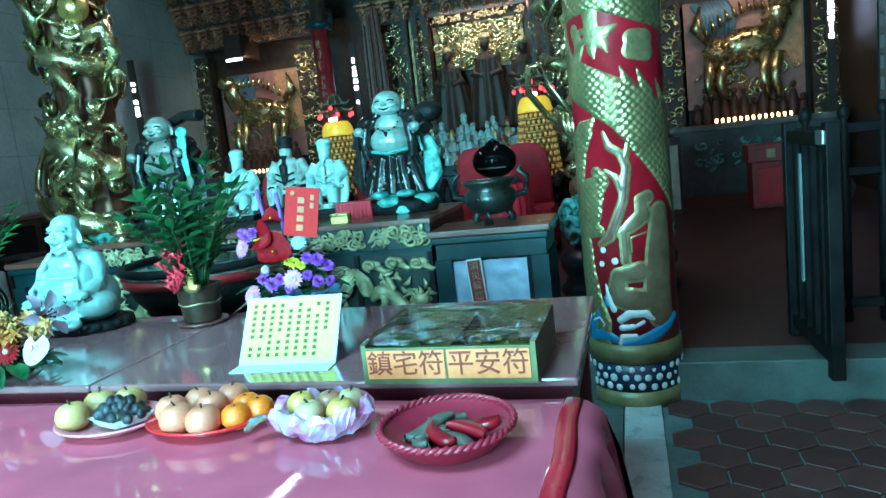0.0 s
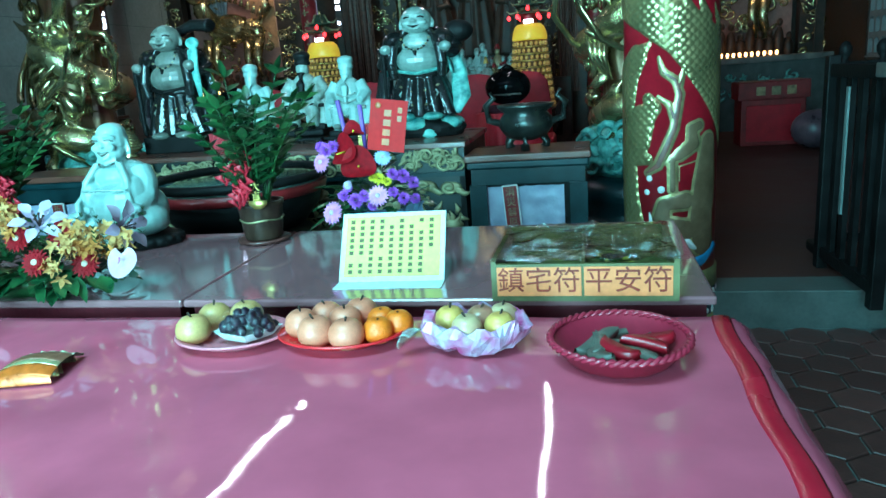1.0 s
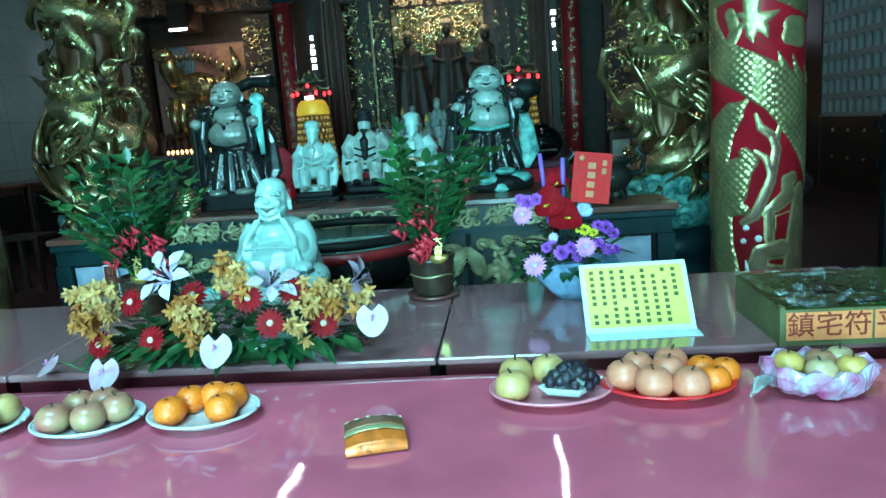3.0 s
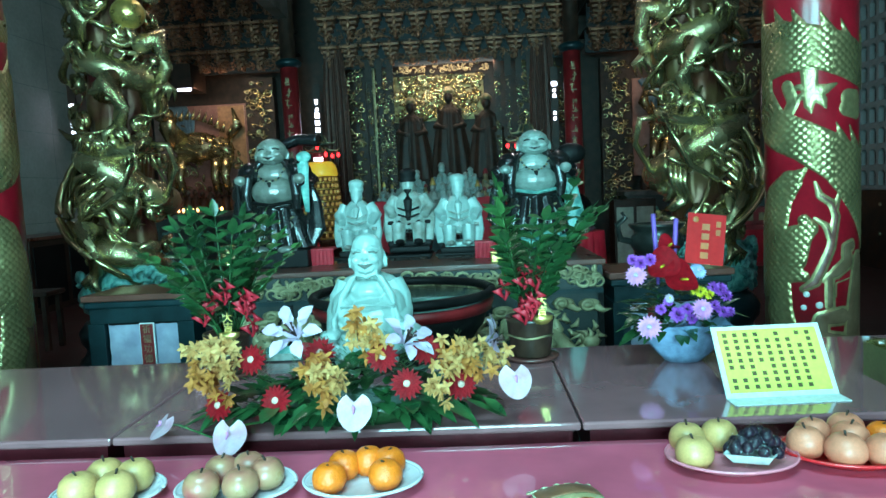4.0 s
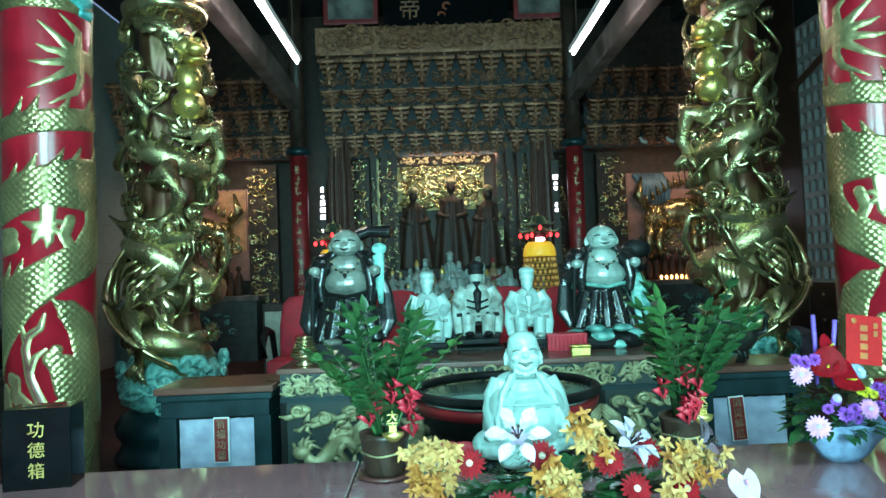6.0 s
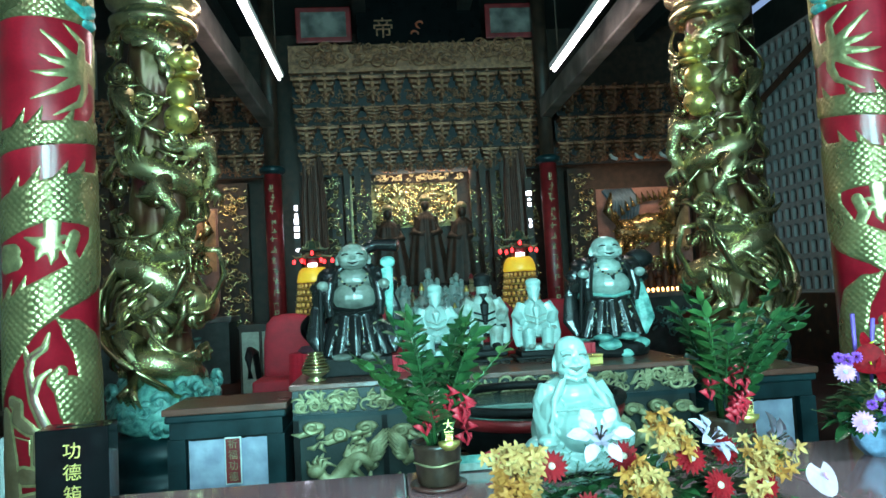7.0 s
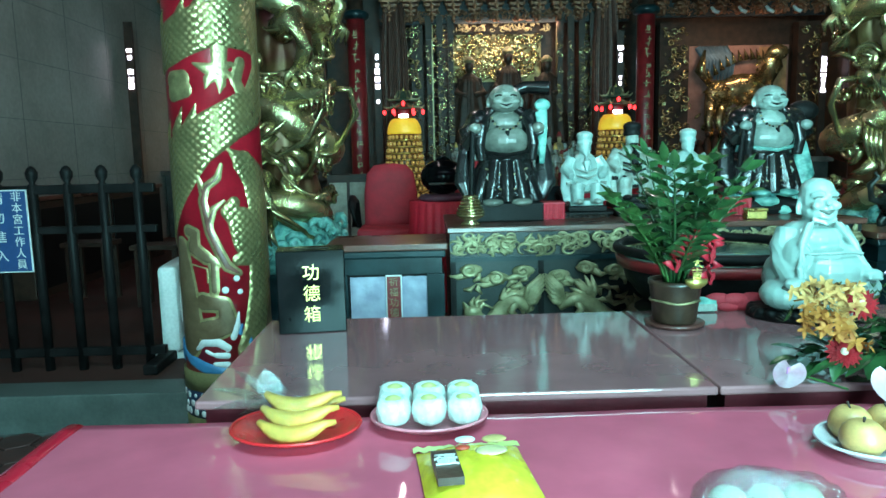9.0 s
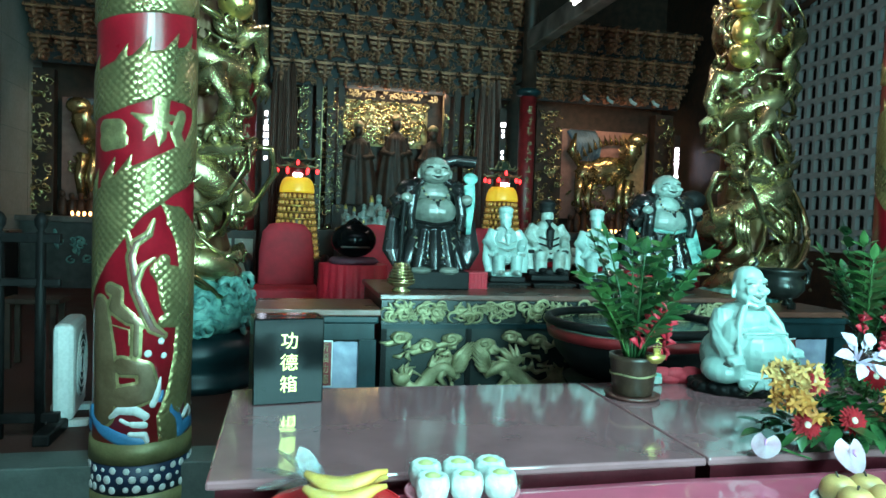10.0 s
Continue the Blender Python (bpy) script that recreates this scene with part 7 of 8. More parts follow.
def lily(parent, c, r, face_to):
    bm = bmesh.new()
    for i in range(6):
        a = 6.283 * i / 6
        d = Vector((math.cos(a), math.sin(a), 0))
        mid = d * 0.4 * r + Vector((0, 0, 0.5 * r))
        leaf(bm, (0, 0, 0), mid, 0.11 * r, 0, d)
        leaf(bm, mid, d * r + Vector((0, 0, 0.55 * r)), 0.22 * r, 0.12 * r)
        leaf(bm, mid * 0.6, d * 0.9 * r + Vector((0, 0, 0.52 * r)), 0.2 * r, 0.05 * r)
    o = part("lily", bm, PETAL_WHITE, parent, "open white lily with a mauve throat")
    o.matrix_local = Matrix.Translation(c) @ Vector(face_to).to_track_quat("Z", "Y").to_matrix().to_4x4()
    bm = bmesh.new()
    for i in range(5):
        a = 1.25 * i
        tube(bm, [(0, 0, 0.1 * r), (0.12 * r * math.cos(a), 0.12 * r * math.sin(a), 0.6 * r), (0.16 * r * math.cos(a), 0.16 * r * math.sin(a), 0.7 * r)], [0.002, 0.002, 0.004], 5)
    part("stamen", bm, STAMEN, o)


def anthurium(parent, c, r, face_to):
    bm = bmesh.new()
    rim, n = [], 26
    mid = bm.verts.new((0, 0, 0.0))
    for i in range(n):
        a = 6.283 * i / n
        k = 1 - 0.6 * max(0, math.cos(a)) ** 8 * (1 if abs(a - 0) < 0.35 or abs(a - 6.283) < 0.35 else 0.2) + 0.25 * max(0, -math.cos(a)) ** 5
        rim.append(bm.verts.new((1.0 * r * k * math.sin(a), r * k * math.cos(a), 0.10 * r * math.cos(2 * a) + 0.12 * r)))
    for i in range(n):
        bm.faces.new((mid, rim[i], rim[(i + 1) % n]))
    o = part("anthurium", bm, PETAL_PINK, parent, "glossy pale pink heart-shaped spathe")
    o.matrix_local = Matrix.Translation(c) @ Vector(face_to).to_track_quat("Z", "Y").to_matrix().to_4x4()
    bm = bmesh.new()
    tube(bm, [(0, 0.1 * r, 0.02), (0, -0.1 * r, 0.35 * r), (0, -0.3 * r, 0.5 * r)], [0.004, 0.0035, 0.002], 6)
    part("spadix", bm, PETAL_MAUVE, o)
    bm = bmesh.new()
    tube(bm, [(0, 0.1 * r, 0.0), (0, 0.6 * r, -0.03), (-2.2 * c[0] * 0.1, 1.2 * r, -0.10)], 0.0028, 6)
    part("stalk", bm, LEAF_LIGHT, o, "green flower stalk")


def orchid_spray(parent, c, end, rnd, material):
    bm = bmesh.new()
    c, end = Vector(c), Vector(end)
    for k in range(19):
        p = c.lerp(end, (k + 0.5) / 19) + Vector((rnd.uniform(-0.032, 0.032), rnd.uniform(-0.035, 0.02), rnd.uniform(-0.028, 0.028)))
        d = Vector((rnd.uniform(-1.1, 1.1), -1, rnd.uniform(-0.6, 1.0))).normalized()
        s = d.cross(Vector((0, 0, 1))).normalized()
        u = s.cross(d)
        for i in range(5):
            a = 1.2566 * i + rnd.uniform(-0.2, 0.2)
            L = rnd.uniform(0.020, 0.029)
            leaf(bm, p, p + (s * math.cos(a) + u * math.sin(a)) * L + d * rnd.uniform(0.0, 0.014), 0.0058, 0.004, d)
        leaf(bm, p + d * 0.004, p + d * 0.022 - u * 0.012, 0.008, 0, u)
    tube(bm, [c, (c + end) / 2, end], 0.002, 5)
    part("orchid_spray", bm, material, parent, "spray of orange yellow orchids")


fa = thing("flower_arrangement", (-2.13, 1.66, BT), "low table arrangement of orchids, red gerberas, lilies and anthuriums", "flower arrangement")
rnd = random.Random(31)
part("tray", LA([(0.20, 0), (0.24, 0.03), (0.25, 0.05), (0.2, 0.05)], segs=28, squash=0.4), LEAF, fa, "dark green tray")
bm = bmesh.new()
for i in range(210):
    a = rnd.uniform(0, 6.283)
    u = rnd.random() ** 0.6
    b = Vector((0.36 * u * math.cos(a), 0.09 * u * math.sin(a), 0.03 + 0.12 * (1 - u)))
    d = Vector((math.cos(a) * 0.9, math.sin(a) * 0.9 - 0.15, rnd.uniform(-0.2, 0.9))).normalized()
    L = rnd.uniform(0.05, 0.10)
    leaf(bm, b, b + d * L, L * 0.26, 0.02)
tagged(part("foliage", bm, LEAF, fa), kind="stuff")
bm = bmesh.new()
for i in range(60):  # fern tips
    x = rnd.uniform(-0.38, 0.38)
    b = Vector((x, rnd.uniform(-0.06, 0.08), 0.10))
    e = b + Vector((rnd.uniform(-0.06, 0.06), rnd.uniform(-0.06, 0.03), rnd.uniform(0.05, 0.13)))
    for k in range(7):
        p = b.lerp(e, (k + 1) / 7)
        for s in (-1, 1):
            leaf(bm, p, p + Vector((s * 0.02 * (1.1 - k / 8), 0, 0.012)), 0.0035)
tagged(part("fern", bm, LEAF_LIGHT, fa), kind="stuff")
for x, y, z in ((-0.245, -0.05, 0.178), (-0.318, -0.11, 0.077), (-0.17, -0.11, 0.084), (0.105, -0.09, 0.182), (0.165, -0.11, 0.115), (0.215, -0.05, 0.187), (-0.06, -0.06, 0.192), (0.30, -0.08, 0.10)):
    gerbera(fa, (x, y, z), 0.043, (x * 0.8, -1, 0.45), PETAL_RED, GERBERA_HEART, rnd)
lily(fa, (-0.118, -0.06, 0.235), 0.085, (-0.15, -0.75, 0.6))
lily(fa, (0.158, -0.06, 0.205), 0.078, (0.5, -0.5, 0.7))
lily(fa, (0.36, 0.0, 0.18), 0.085, (0.98, -0.1, 0.25))
for x, y, z, r in ((-0.262, -0.20, 0.030, 0.043), (0.045, -0.195, 0.080, 0.043), (0.438, -0.105, 0.115, 0.042)):
    anthurium(fa, (x, y, z), r, (0.3 * x, -1, 0.55))
anthurium(fa, (-0.455, -0.13, 0.035), 0.036, (-0.5, -0.5, 0.75))
for c, e, m in (((-0.41, -0.05, 0.19), (-0.27, -0.10, 0.22), PETAL_YELLOW), ((-0.40, -0.08, 0.16), (-0.30, -0.12, 0.11), PETAL_ORANGE), ((-0.36, -0.02, 0.23), (-0.29, -0.06, 0.14), PETAL_YELLOW), ((-0.07, -0.13, 0.185), (-0.035, -0.16, 0.09), PETAL_ORANGE), ((-0.05, -0.12, 0.17), (-0.01, -0.15, 0.13), PETAL_YELLOW),
                ((0.05, -0.05, 0.29), (0.075, -0.08, 0.20), PETAL_ORANGE), ((0.045, -0.06, 0.25), (0.10, -0.06, 0.22), PETAL_YELLOW), ((0.285, -0.08, 0.20), (0.235, -0.13, 0.09), PETAL_YELLOW), ((0.27, -0.08, 0.18), (0.36, -0.06, 0.15), PETAL_ORANGE), ((0.30, -0.05, 0.19), (0.42, -0.02, 0.16), PETAL_YELLOW)):
    orchid_spray(fa, c, e, rnd, m)
for i in range(22):  # broad low leaves along the edge
    x = -0.40 + 0.8 * i / 21 + rnd.uniform(-0.02, 0.02)
    bm = bmesh.new()
    leaf(bm, (x * 0.85, -0.10, 0.07), (x * 1.05 + rnd.uniform(-0.05, 0.05), -0.17 - 0.06 * rnd.random() + 0.1 * abs(x), 0.008 + 0.05 * rnd.random()), rnd.uniform(0.014, 0.026), 0.0)
    part("broad_leaf", bm, LEAF, fa)

bq = thing("wrapped_bouquet", (-1.13, 2.12, BT), "bouquet of purple and red flowers in blue gauze", "bouquet")
bm = bmesh.new()  # folded gauze: an uneven collar open towards the front
n, rings = 44, []
for r, z in ((0.05, 0.0), (0.075, 0.03), (0.095, 0.075), (0.125, 0.125)):
    ring = []
    for i in range(n):
        a = 6.283 * i / n
        lift = 0.035 * noise.noise((math.cos(a) * 1.8, math.sin(a) * 1.8, 4.0)) * (z / 0.125)
        rr = r * (1 + (0.10 + 0.18 * z / 0.125) * noise.noise((math.cos(a) * 3, math.sin(a) * 3, 1.0 + z * 4)))
        ring.append(bm.verts.new((0.02 + rr * math.cos(a) * 1.1, rr * math.sin(a) * 0.85, z + lift + 0.02 * math.sin(a * 3) * z / 0.125)))
    rings.append(ring)
for a, b in zip(rings, rings[1:]):
    for i in range(n):
        bm.faces.new((a[i], a[(i + 1) % n], b[(i + 1) % n], b[i]))
bm.faces.new(list(reversed(rings[0])))
part("gauze_wrap", bm, mat("blue_gauze", (0.20, 0.27, 0.42), 0.6, vary=0.35, scale=25, bump=0.4, fine=40), bq, "crumpled blue gauze")
bm = bmesh.new()
for i in range(150):
    a, u = rnd.uniform(0, 6.283), rnd.random() ** 0.5
    b = Vector((0.13 * u * math.cos(a), 0.09 * u * math.sin(a), 0.10 + 0.20 * (1 - u)))
    d = Vector((math.cos(a), math.sin(a), rnd.uniform(-0.1, 0.8))).normalized()
    leaf(bm, b, b + d * rnd.uniform(0.05, 0.1), 0.016, 0.02)
tagged(part("foliage", bm, LEAF, bq), kind="stuff")
for x, y, z, e, w in ((-0.10, -0.06, 0.13, (-0.21, -0.10, 0.085), 0.035), (-0.08, -0.04, 0.20, (-0.20, -0.05, 0.22), 0.022), (0.10, -0.03, 0.17, (0.22, -0.05, 0.15), 0.022), (0.12, -0.02, 0.16, (0.20, -0.02, 0.21), 0.02), (-0.12, -0.05, 0.16, (-0.19, -0.10, 0.15), 0.025), (0.0, 0.02, 0.28, (0.0, 0.0, 0.40), 0.02)):
    bm = bmesh.new()
    leaf(bm, (x, y, z), e, w, 0.01)
    part("broad_leaf", bm, LEAF, bq)


def pompon(c, r, material, count, seed):
    """A small full bloom: a dome of narrow petals that stand out every way."""
    rp = random.Random(seed)
    bm = bmesh.new()
    for i in range(count):
        q, a = 1 - 1.5 * (i + 0.5) / count, i * 2.39996 + rp.uniform(-0.2, 0.2)
        h = math.sqrt(max(0.0, 1 - q * q))
        d = Vector((h * math.cos(a), h * math.sin(a), q))
        leaf(bm, d * r * 0.25, d * r * rp.uniform(0.85, 1.05), r * 0.17, 0.0, (0.3, 0.2, 1))
    o = part("bloom", bm, material, bq, "small full purple bloom" if material is PETAL_PURPLE else "")
    o.matrix_local = Matrix.Translation(c) @ Vector((c[0] * 3, -1, 0.5)).to_track_quat("Z", "Y").to_matrix().to_4x4()


for k, (x, y, z, r) in enumerate(((-0.128, -0.07, 0.335, 0.026), (-0.10, -0.08, 0.345, 0.022), (-0.15, -0.06, 0.345, 0.020), (-0.03, -0.12, 0.175, 0.028), (0.0, -0.12, 0.19, 0.022), (0.118, -0.07, 0.240, 0.026), (0.09, -0.09, 0.25, 0.022), (0.145, -0.05, 0.215, 0.022), (0.12, -0.09, 0.172, 0.022), (0.15, -0.06, 0.165, 0.02), (0.02, -0.10, 0.155, 0.02), (-0.055, -0.11, 0.215, 0.018), (0.09, -0.10, 0.195, 0.02), (-0.075, -0.1, 0.19, 0.02))):
    pompon((x, y, z), r, PETAL_PURPLE, 46, 50 + k)
for k, (x, y, z, r) in enumerate(((0.048, -0.10, 0.240, 0.022), (0.075, -0.10, 0.230, 0.018), (0.03, -0.105, 0.245, 0.016))):
    pompon((x, y, z), r, YPOM, 34, 80 + k)
for x, y, z, r in ((-0.144, -0.08, 0.297, 0.036), (-0.114, -0.11, 0.136, 0.040), (0.046, -0.12, 0.188, 0.036)):
    gerbera(bq, (x, y, z), r, (x * 3, -1, 0.4), PETAL_MAUVE, PETAL_WHITE, rnd)
gerbera(bq, (0.054, -0.06, 0.300), 0.030, (0.3, -1, 0.7), mat("pale_blue_petal", (0.38, 0.42, 0.70), 0.5, vary=0.2, scale=40), PETAL_WHITE, rnd)
gerbera(bq, (-0.052, -0.115, 0.225), 0.016, (0, -1, 0.4), PETAL_WHITE, YPOM, rnd)
for x, y, z, r, f3 in ((-0.035, -0.06, 0.380, 0.034, (0.2, -0.5, 0.85)), (-0.060, -0.09, 0.322, 0.052, (-0.5, -0.8, 0.4)), (-0.012, -0.11, 0.278, 0.056, (0.3, -0.85, 0.6))):
    bm = bmesh.new()
    n = 24
    mid = bm.verts.new((0, 0, -0.006))
    rim = [bm.verts.new((r * math.sin(6.283 * i / n), r * (1 + 0.2 * math.cos(6.283 * i / n)) * math.cos(6.283 * i / n), 0.014 * math.cos(12.566 * i / n) + 0.012)) for i in range(n)]
    for i in range(n):
        bm.faces.new((mid, rim[i], rim[(i + 1) % n]))
    o = part("red_spathe", bm, PETAL_RED, bq, "glossy red anthurium")
    o.matrix_local = Matrix.Translation((x, y, z)) @ Vector(f3).to_track_quat("Z", "Y").to_matrix().to_4x4()
    bm = bmesh.new()
    tube(bm, [(0, 0.1 * r, 0.0), (0, -0.1 * r, 0.4 * r), (0, -0.2 * r, 0.6 * r)], [0.004, 0.0035, 0.002], 6)
    part("spadix", bm, YPOM, o)
for x0, x1, z1 in ((-0.06, -0.08, 0.487), (-0.01, -0.008, 0.468)):
    bm = bmesh.new()
    tube(bm, [(x0, -0.02, 0.25), ((x0 + x1) / 2, -0.035, 0.38), (x1, -0.05, z1)], [0.006, 0.0075, 0.0075], 7)
    part("stick", bm, mat("purple_stick", (0.16, 0.06, 0.30), 0.5), bq, "slim purple stick")
ev = part("envelope", B(-0.060, 0.060, 0, 0.002, -0.080, 0.080), mat("bright_red_paper", (0.46, 0.012, 0.012), 0.6, vary=0.08, spec=0.15), bq, "bright red paper card with faint gilt writing", smooth=False)
ev.matrix_local = pose(0.080, -0.06, 0.400, -8, 8, 0)
part("gilt_spot", blob(bmesh.new(), (-0.035, -0.001, 0.06), (0.010, 0.002, 0.010), 9, 6), mat("ochre_ink", (0.40, 0.10, 0.02), 0.5), ev)
for k in range(4):
    part("writing_bar", B(-0.014, 0.010, -0.002, -0.0005, 0.028 - 0.030 * k, 0.048 - 0.030 * k), mat("ochre_ink", (0.40, 0.10, 0.02), 0.5), ev, smooth=False)
for k in range(2):
    part("writing_bar", B(0.030, 0.044, -0.002, -0.0005, 0.04 - 0.026 * k, 0.058 - 0.026 * k), mat("ochre_ink", (0.40, 0.10, 0.02), 0.5), ev, smooth=False)

# a folded red cloth and a rolled teal scarf behind the seated statue
rcl = thing("red_cloth_heap", (-2.36, 2.33, BT), "crumpled red cloth at the table's back edge", "cloth")
bm = bmesh.new()
for i in range(9):
    blob(bm, (rnd.uniform(-0.06, 0.06), rnd.uniform(-0.015, 0.015), 0.02 + 0.02 * rnd.random()), (0.05, 0.02, 0.025), 10, 7)
part("folds", bm, RED_CLOTH, rcl)
tsc = thing("rolled_scarf", (-2.50, 2.33, BT), "rolled teal scarf with a patterned edge", "scarf")
bm = bmesh.new()
tube(bm, [(-0.06, 0, 0.025), (0, 0.004, 0.027), (0.07, -0.004, 0.025)], 0.025, 12)
part("roll", bm, TEAL, tsc)
part("patterned_edge", B(-0.06, 0.07, -0.028, -0.024, 0.005, 0.03), JADE_OLD, tsc, smooth=False)

# ---- offerings on the front table ----
APPLE = mat("russet_pear_skin", (0.80, 0.25, 0.15), 0.4, second=(0.66, 0.18, 0.10), scale=14, bump=0.05, fine=200)
PEAR = mat("green_pear_skin", (0.72, 0.36, 0.14), 0.4, second=(0.50, 0.28, 0.10), scale=12, bump=0.04, fine=200)
ORANGE = mat("orange_peel", (0.98, 0.18, 0.01), 0.4, vary=0.08, bump=0.25, fine=160)
RED_APPLE = mat("red_apple_skin", (0.42, 0.05, 0.07), 0.3, second=(0.45, 0.28, 0.13), scale=9, bump=0.02)
PALE_APPLE = mat("pale_green_apple_skin", (0.62, 0.50, 0.24), 0.3, second=(0.55, 0.22, 0.16), scale=9, bump=0.02)
MANGO = mat("yellow_mango_skin", (0.85, 0.36, 0.08), 0.4, second=(0.55, 0.34, 0.10), scale=9)
GRAPE = mat("dark_grape_skin", (0.016, 0.006, 0.014), 0.4, vary=0.4, spec=0.25)
RED_PLASTIC = mat("red_plastic", (0.75, 0.02, 0.025), 0.3, vary=0.05, bump=0)
PINK_PLASTIC = mat("dusty_pink_plastic", (0.72, 0.20, 0.25), 0.35, vary=0.06, bump=0)
MAROON_PLASTIC = mat("maroon_plastic", (0.36, 0.02, 0.045), 0.35, vary=0.06, bump=0)
PRINTED_FILM = mat("printed_lilac_film", (0.52, 0.42, 0.54), 0.25, second=(0.50, 0.07, 0.22), scale=26, bump=0.3, fine=50, coat=0.4)
CLEAR = film("clear_bag_film", (0.97, 0.98, 0.98), 0.045, 0.12)


def fruit(parent_free, kind, x, y, z, r, material, label, group, squash=0.92):
    t = thing(kind, (x, y, z), label, kind, group, rz=random.Random(int(x * 977 + y * 131)).uniform(0, 360))
    bm = bmesh.new()
    lathe(bm, [(0.05 * r, 0.10 * r), (0.35 * r, 0.02 * r), (0.75 * r, 0.22 * r), (0.98 * r, 0.62 * r), (1.0 * r, 1.0 * r), (0.88 * r, 1.42 * r), (0.6 * r, 1.72 * r), (0.28 * r, 1.82 * r), (0.07 * r, 1.74 * r)], 20)
    for v in bm.verts:
        v.co.z *= squash
        v.co.x *= 1 + 0.03 * math.sin(3 * math.atan2(v.co.y, v.co.x))
    part("skin", bm, material, t)
    bm = bmesh.new()
    tube(bm, [(0, 0, 1.66 * r * squash), (0.003, 0, 1.78 * r * squash), (0.008, 0, (1.84 if kind == "orange" else 2.05) * r * squash)], [0.002, 0.0022, 0.003], 5)
    part("stalk", bm, DARK_WOOD, t)
    return t


def plate(x, y, rx, ry, material, label, h=0.02):
    t = thing("plate", (x, y, FT + 0.003), label, "plate", "offering plates")
    bm = lathe(bmesh.new(), [(0.62 * rx, 0), (0.64 * rx, 0.002), (0.95 * rx, h), (rx, h + 0.002), (rx, h + 0.005), (0.93 * rx, h + 0.003), (0.62 * rx, 0.006)], 44, squash=ry / rx)
    part("dish", bm, material, t)
    bm = bmesh.new()
    tube(bm, [(rx * math.cos(a * 0.1309), ry * math.sin(a * 0.1309), h + 0.004) for a in range(49)], 0.0035, 6)
    part("rim", bm, material, t)
    return t


Z0 = FT + 0.008
# plate of green pears with grapes
plate(-1.25, 1.315, 0.135, 0.105, PINK_PLASTIC, "dusty pink oval plate of pears and grapes")
for x, y in ((-1.335, 1.29), (-1.325, 1.37), (-1.25, 1.385)):
    fruit(None, "pear", x, y, Z0, 0.040, PEAR, "round green-skinned pear on a pink plate", "green pears")
gt = thing("grape_tray", (-1.205, 1.30, Z0 + 0.012), "white foam tray of dark grapes under cling film", "grape tray", rz=18)
part("foam_tray", lathe(bmesh.new(), [(0.055, 0), (0.075, 0.02), (0.08, 0.022), (0.072, 0.02), (0.05, 0.004)], 4, squash=0.72), WHITE, gt, "white foam tray", smooth=False)
me = None
rg = random.Random(8)
for i in range(46):
    a, u = rg.uniform(0, 6.283), rg.random() ** 0.5
    if me is None:
        o = part("grape", blob(bmesh.new(), (0, 0, 0), (0.0125, 0.0125, 0.0135), 10, 8), GRAPE, gt)
        me = o.data
    else:
        o = new("grape", me)
        o.parent = gt
    o.location = (0.06 * u * math.cos(a), 0.043 * u * math.sin(a), 0.018 + 0.045 * (1 - u * u) * rg.uniform(0.5, 1))
part("cling_film", blob(bmesh.new(), (0, 0, 0.02), (0.078, 0.056, 0.058), 18, 12), CLEAR, gt, "shiny cling film")
# red plate of russet pears and oranges
plate(-0.99, 1.325, 0.145, 0.105, RED_PLASTIC, "red plastic oval plate heaped with pears and oranges")
for x, y, r in ((-1.085, 1.33, 0.039), (-1.03, 1.275, 0.041), (-0.955, 1.265, 0.040), (-1.045, 1.385, 0.038), (-0.985, 1.345, 0.040), (-0.965, 1.40, 0.040)):
    fruit(None, "pear", x, y, Z0, r, APPLE, "russet brown round pear on a red plate", "russet pears")
for x, y in ((-0.895, 1.30), (-0.905, 1.365), (-0.86, 1.345)):
    fruit(None, "orange", x, y, Z0, 0.034, ORANGE, "bright orange on a red plate", "oranges on the red plate")
# bagged mixed fruit
bg = thing("fruit_bag", (-0.68, 1.30, FT + 0.003), "clear pink-tinted bag of mixed apples and mangoes", "fruit bag")
bm = bmesh.new()  # crinkled printed film gathered up round the fruit like a nest
prof = [(0.060, 0.002), (0.092, 0.010), (0.112, 0.028), (0.118, 0.048), (0.110, 0.064), (0.092, 0.060), (0.080, 0.046)]
lathe(bm, prof, 56, squash=0.72)
top_cap = max(bm.faces, key=lambda q: q.calc_center_median().z * (len(q.verts) > 4))
bmesh.ops.delete(bm, geom=[top_cap], context="FACES_ONLY")
for v in bm.verts:
    a = math.atan2(v.co.y, v.co.x)
    v.co += Vector(noise.noise_vector(v.co * 42)) * 0.012 + Vector((0, 0, 0.008 * math.sin(a * 9) * (v.co.z > 0.05)))
    v.co.z = max(0.001, v.co.z)
part("film_wrap", bm, PRINTED_FILM, bg, "crinkled pink and lilac printed film", smooth=False)
bm = bmesh.new()
for k in range(5):
    a = 3.0 + 0.25 * k
    leaf(bm, (-0.11, -0.03, 0.05), (-0.11 + 0.05 * math.cos(a), -0.06 + 0.03 * math.sin(a), 0.02 + 0.008 * k), 0.02, 0.01)
part("film_knot", bm, film("white_film", (0.9, 0.95, 0.97), 0.45, 0.2), bg, "gathered film ends")
for x, y, m in ((-0.735, 1.315, MANGO), (-0.69, 1.262, PALE_APPLE), (-0.668, 1.318, RED_APPLE), (-0.622, 1.275, MANGO), (-0.622, 1.33, PALE_APPLE)):
    fruit(None, "mango" if m is MANGO else "apple", x, y, FT + 0.030, 0.033, m, "ripe mixed fruit inside a clear bag", "bagged fruit")
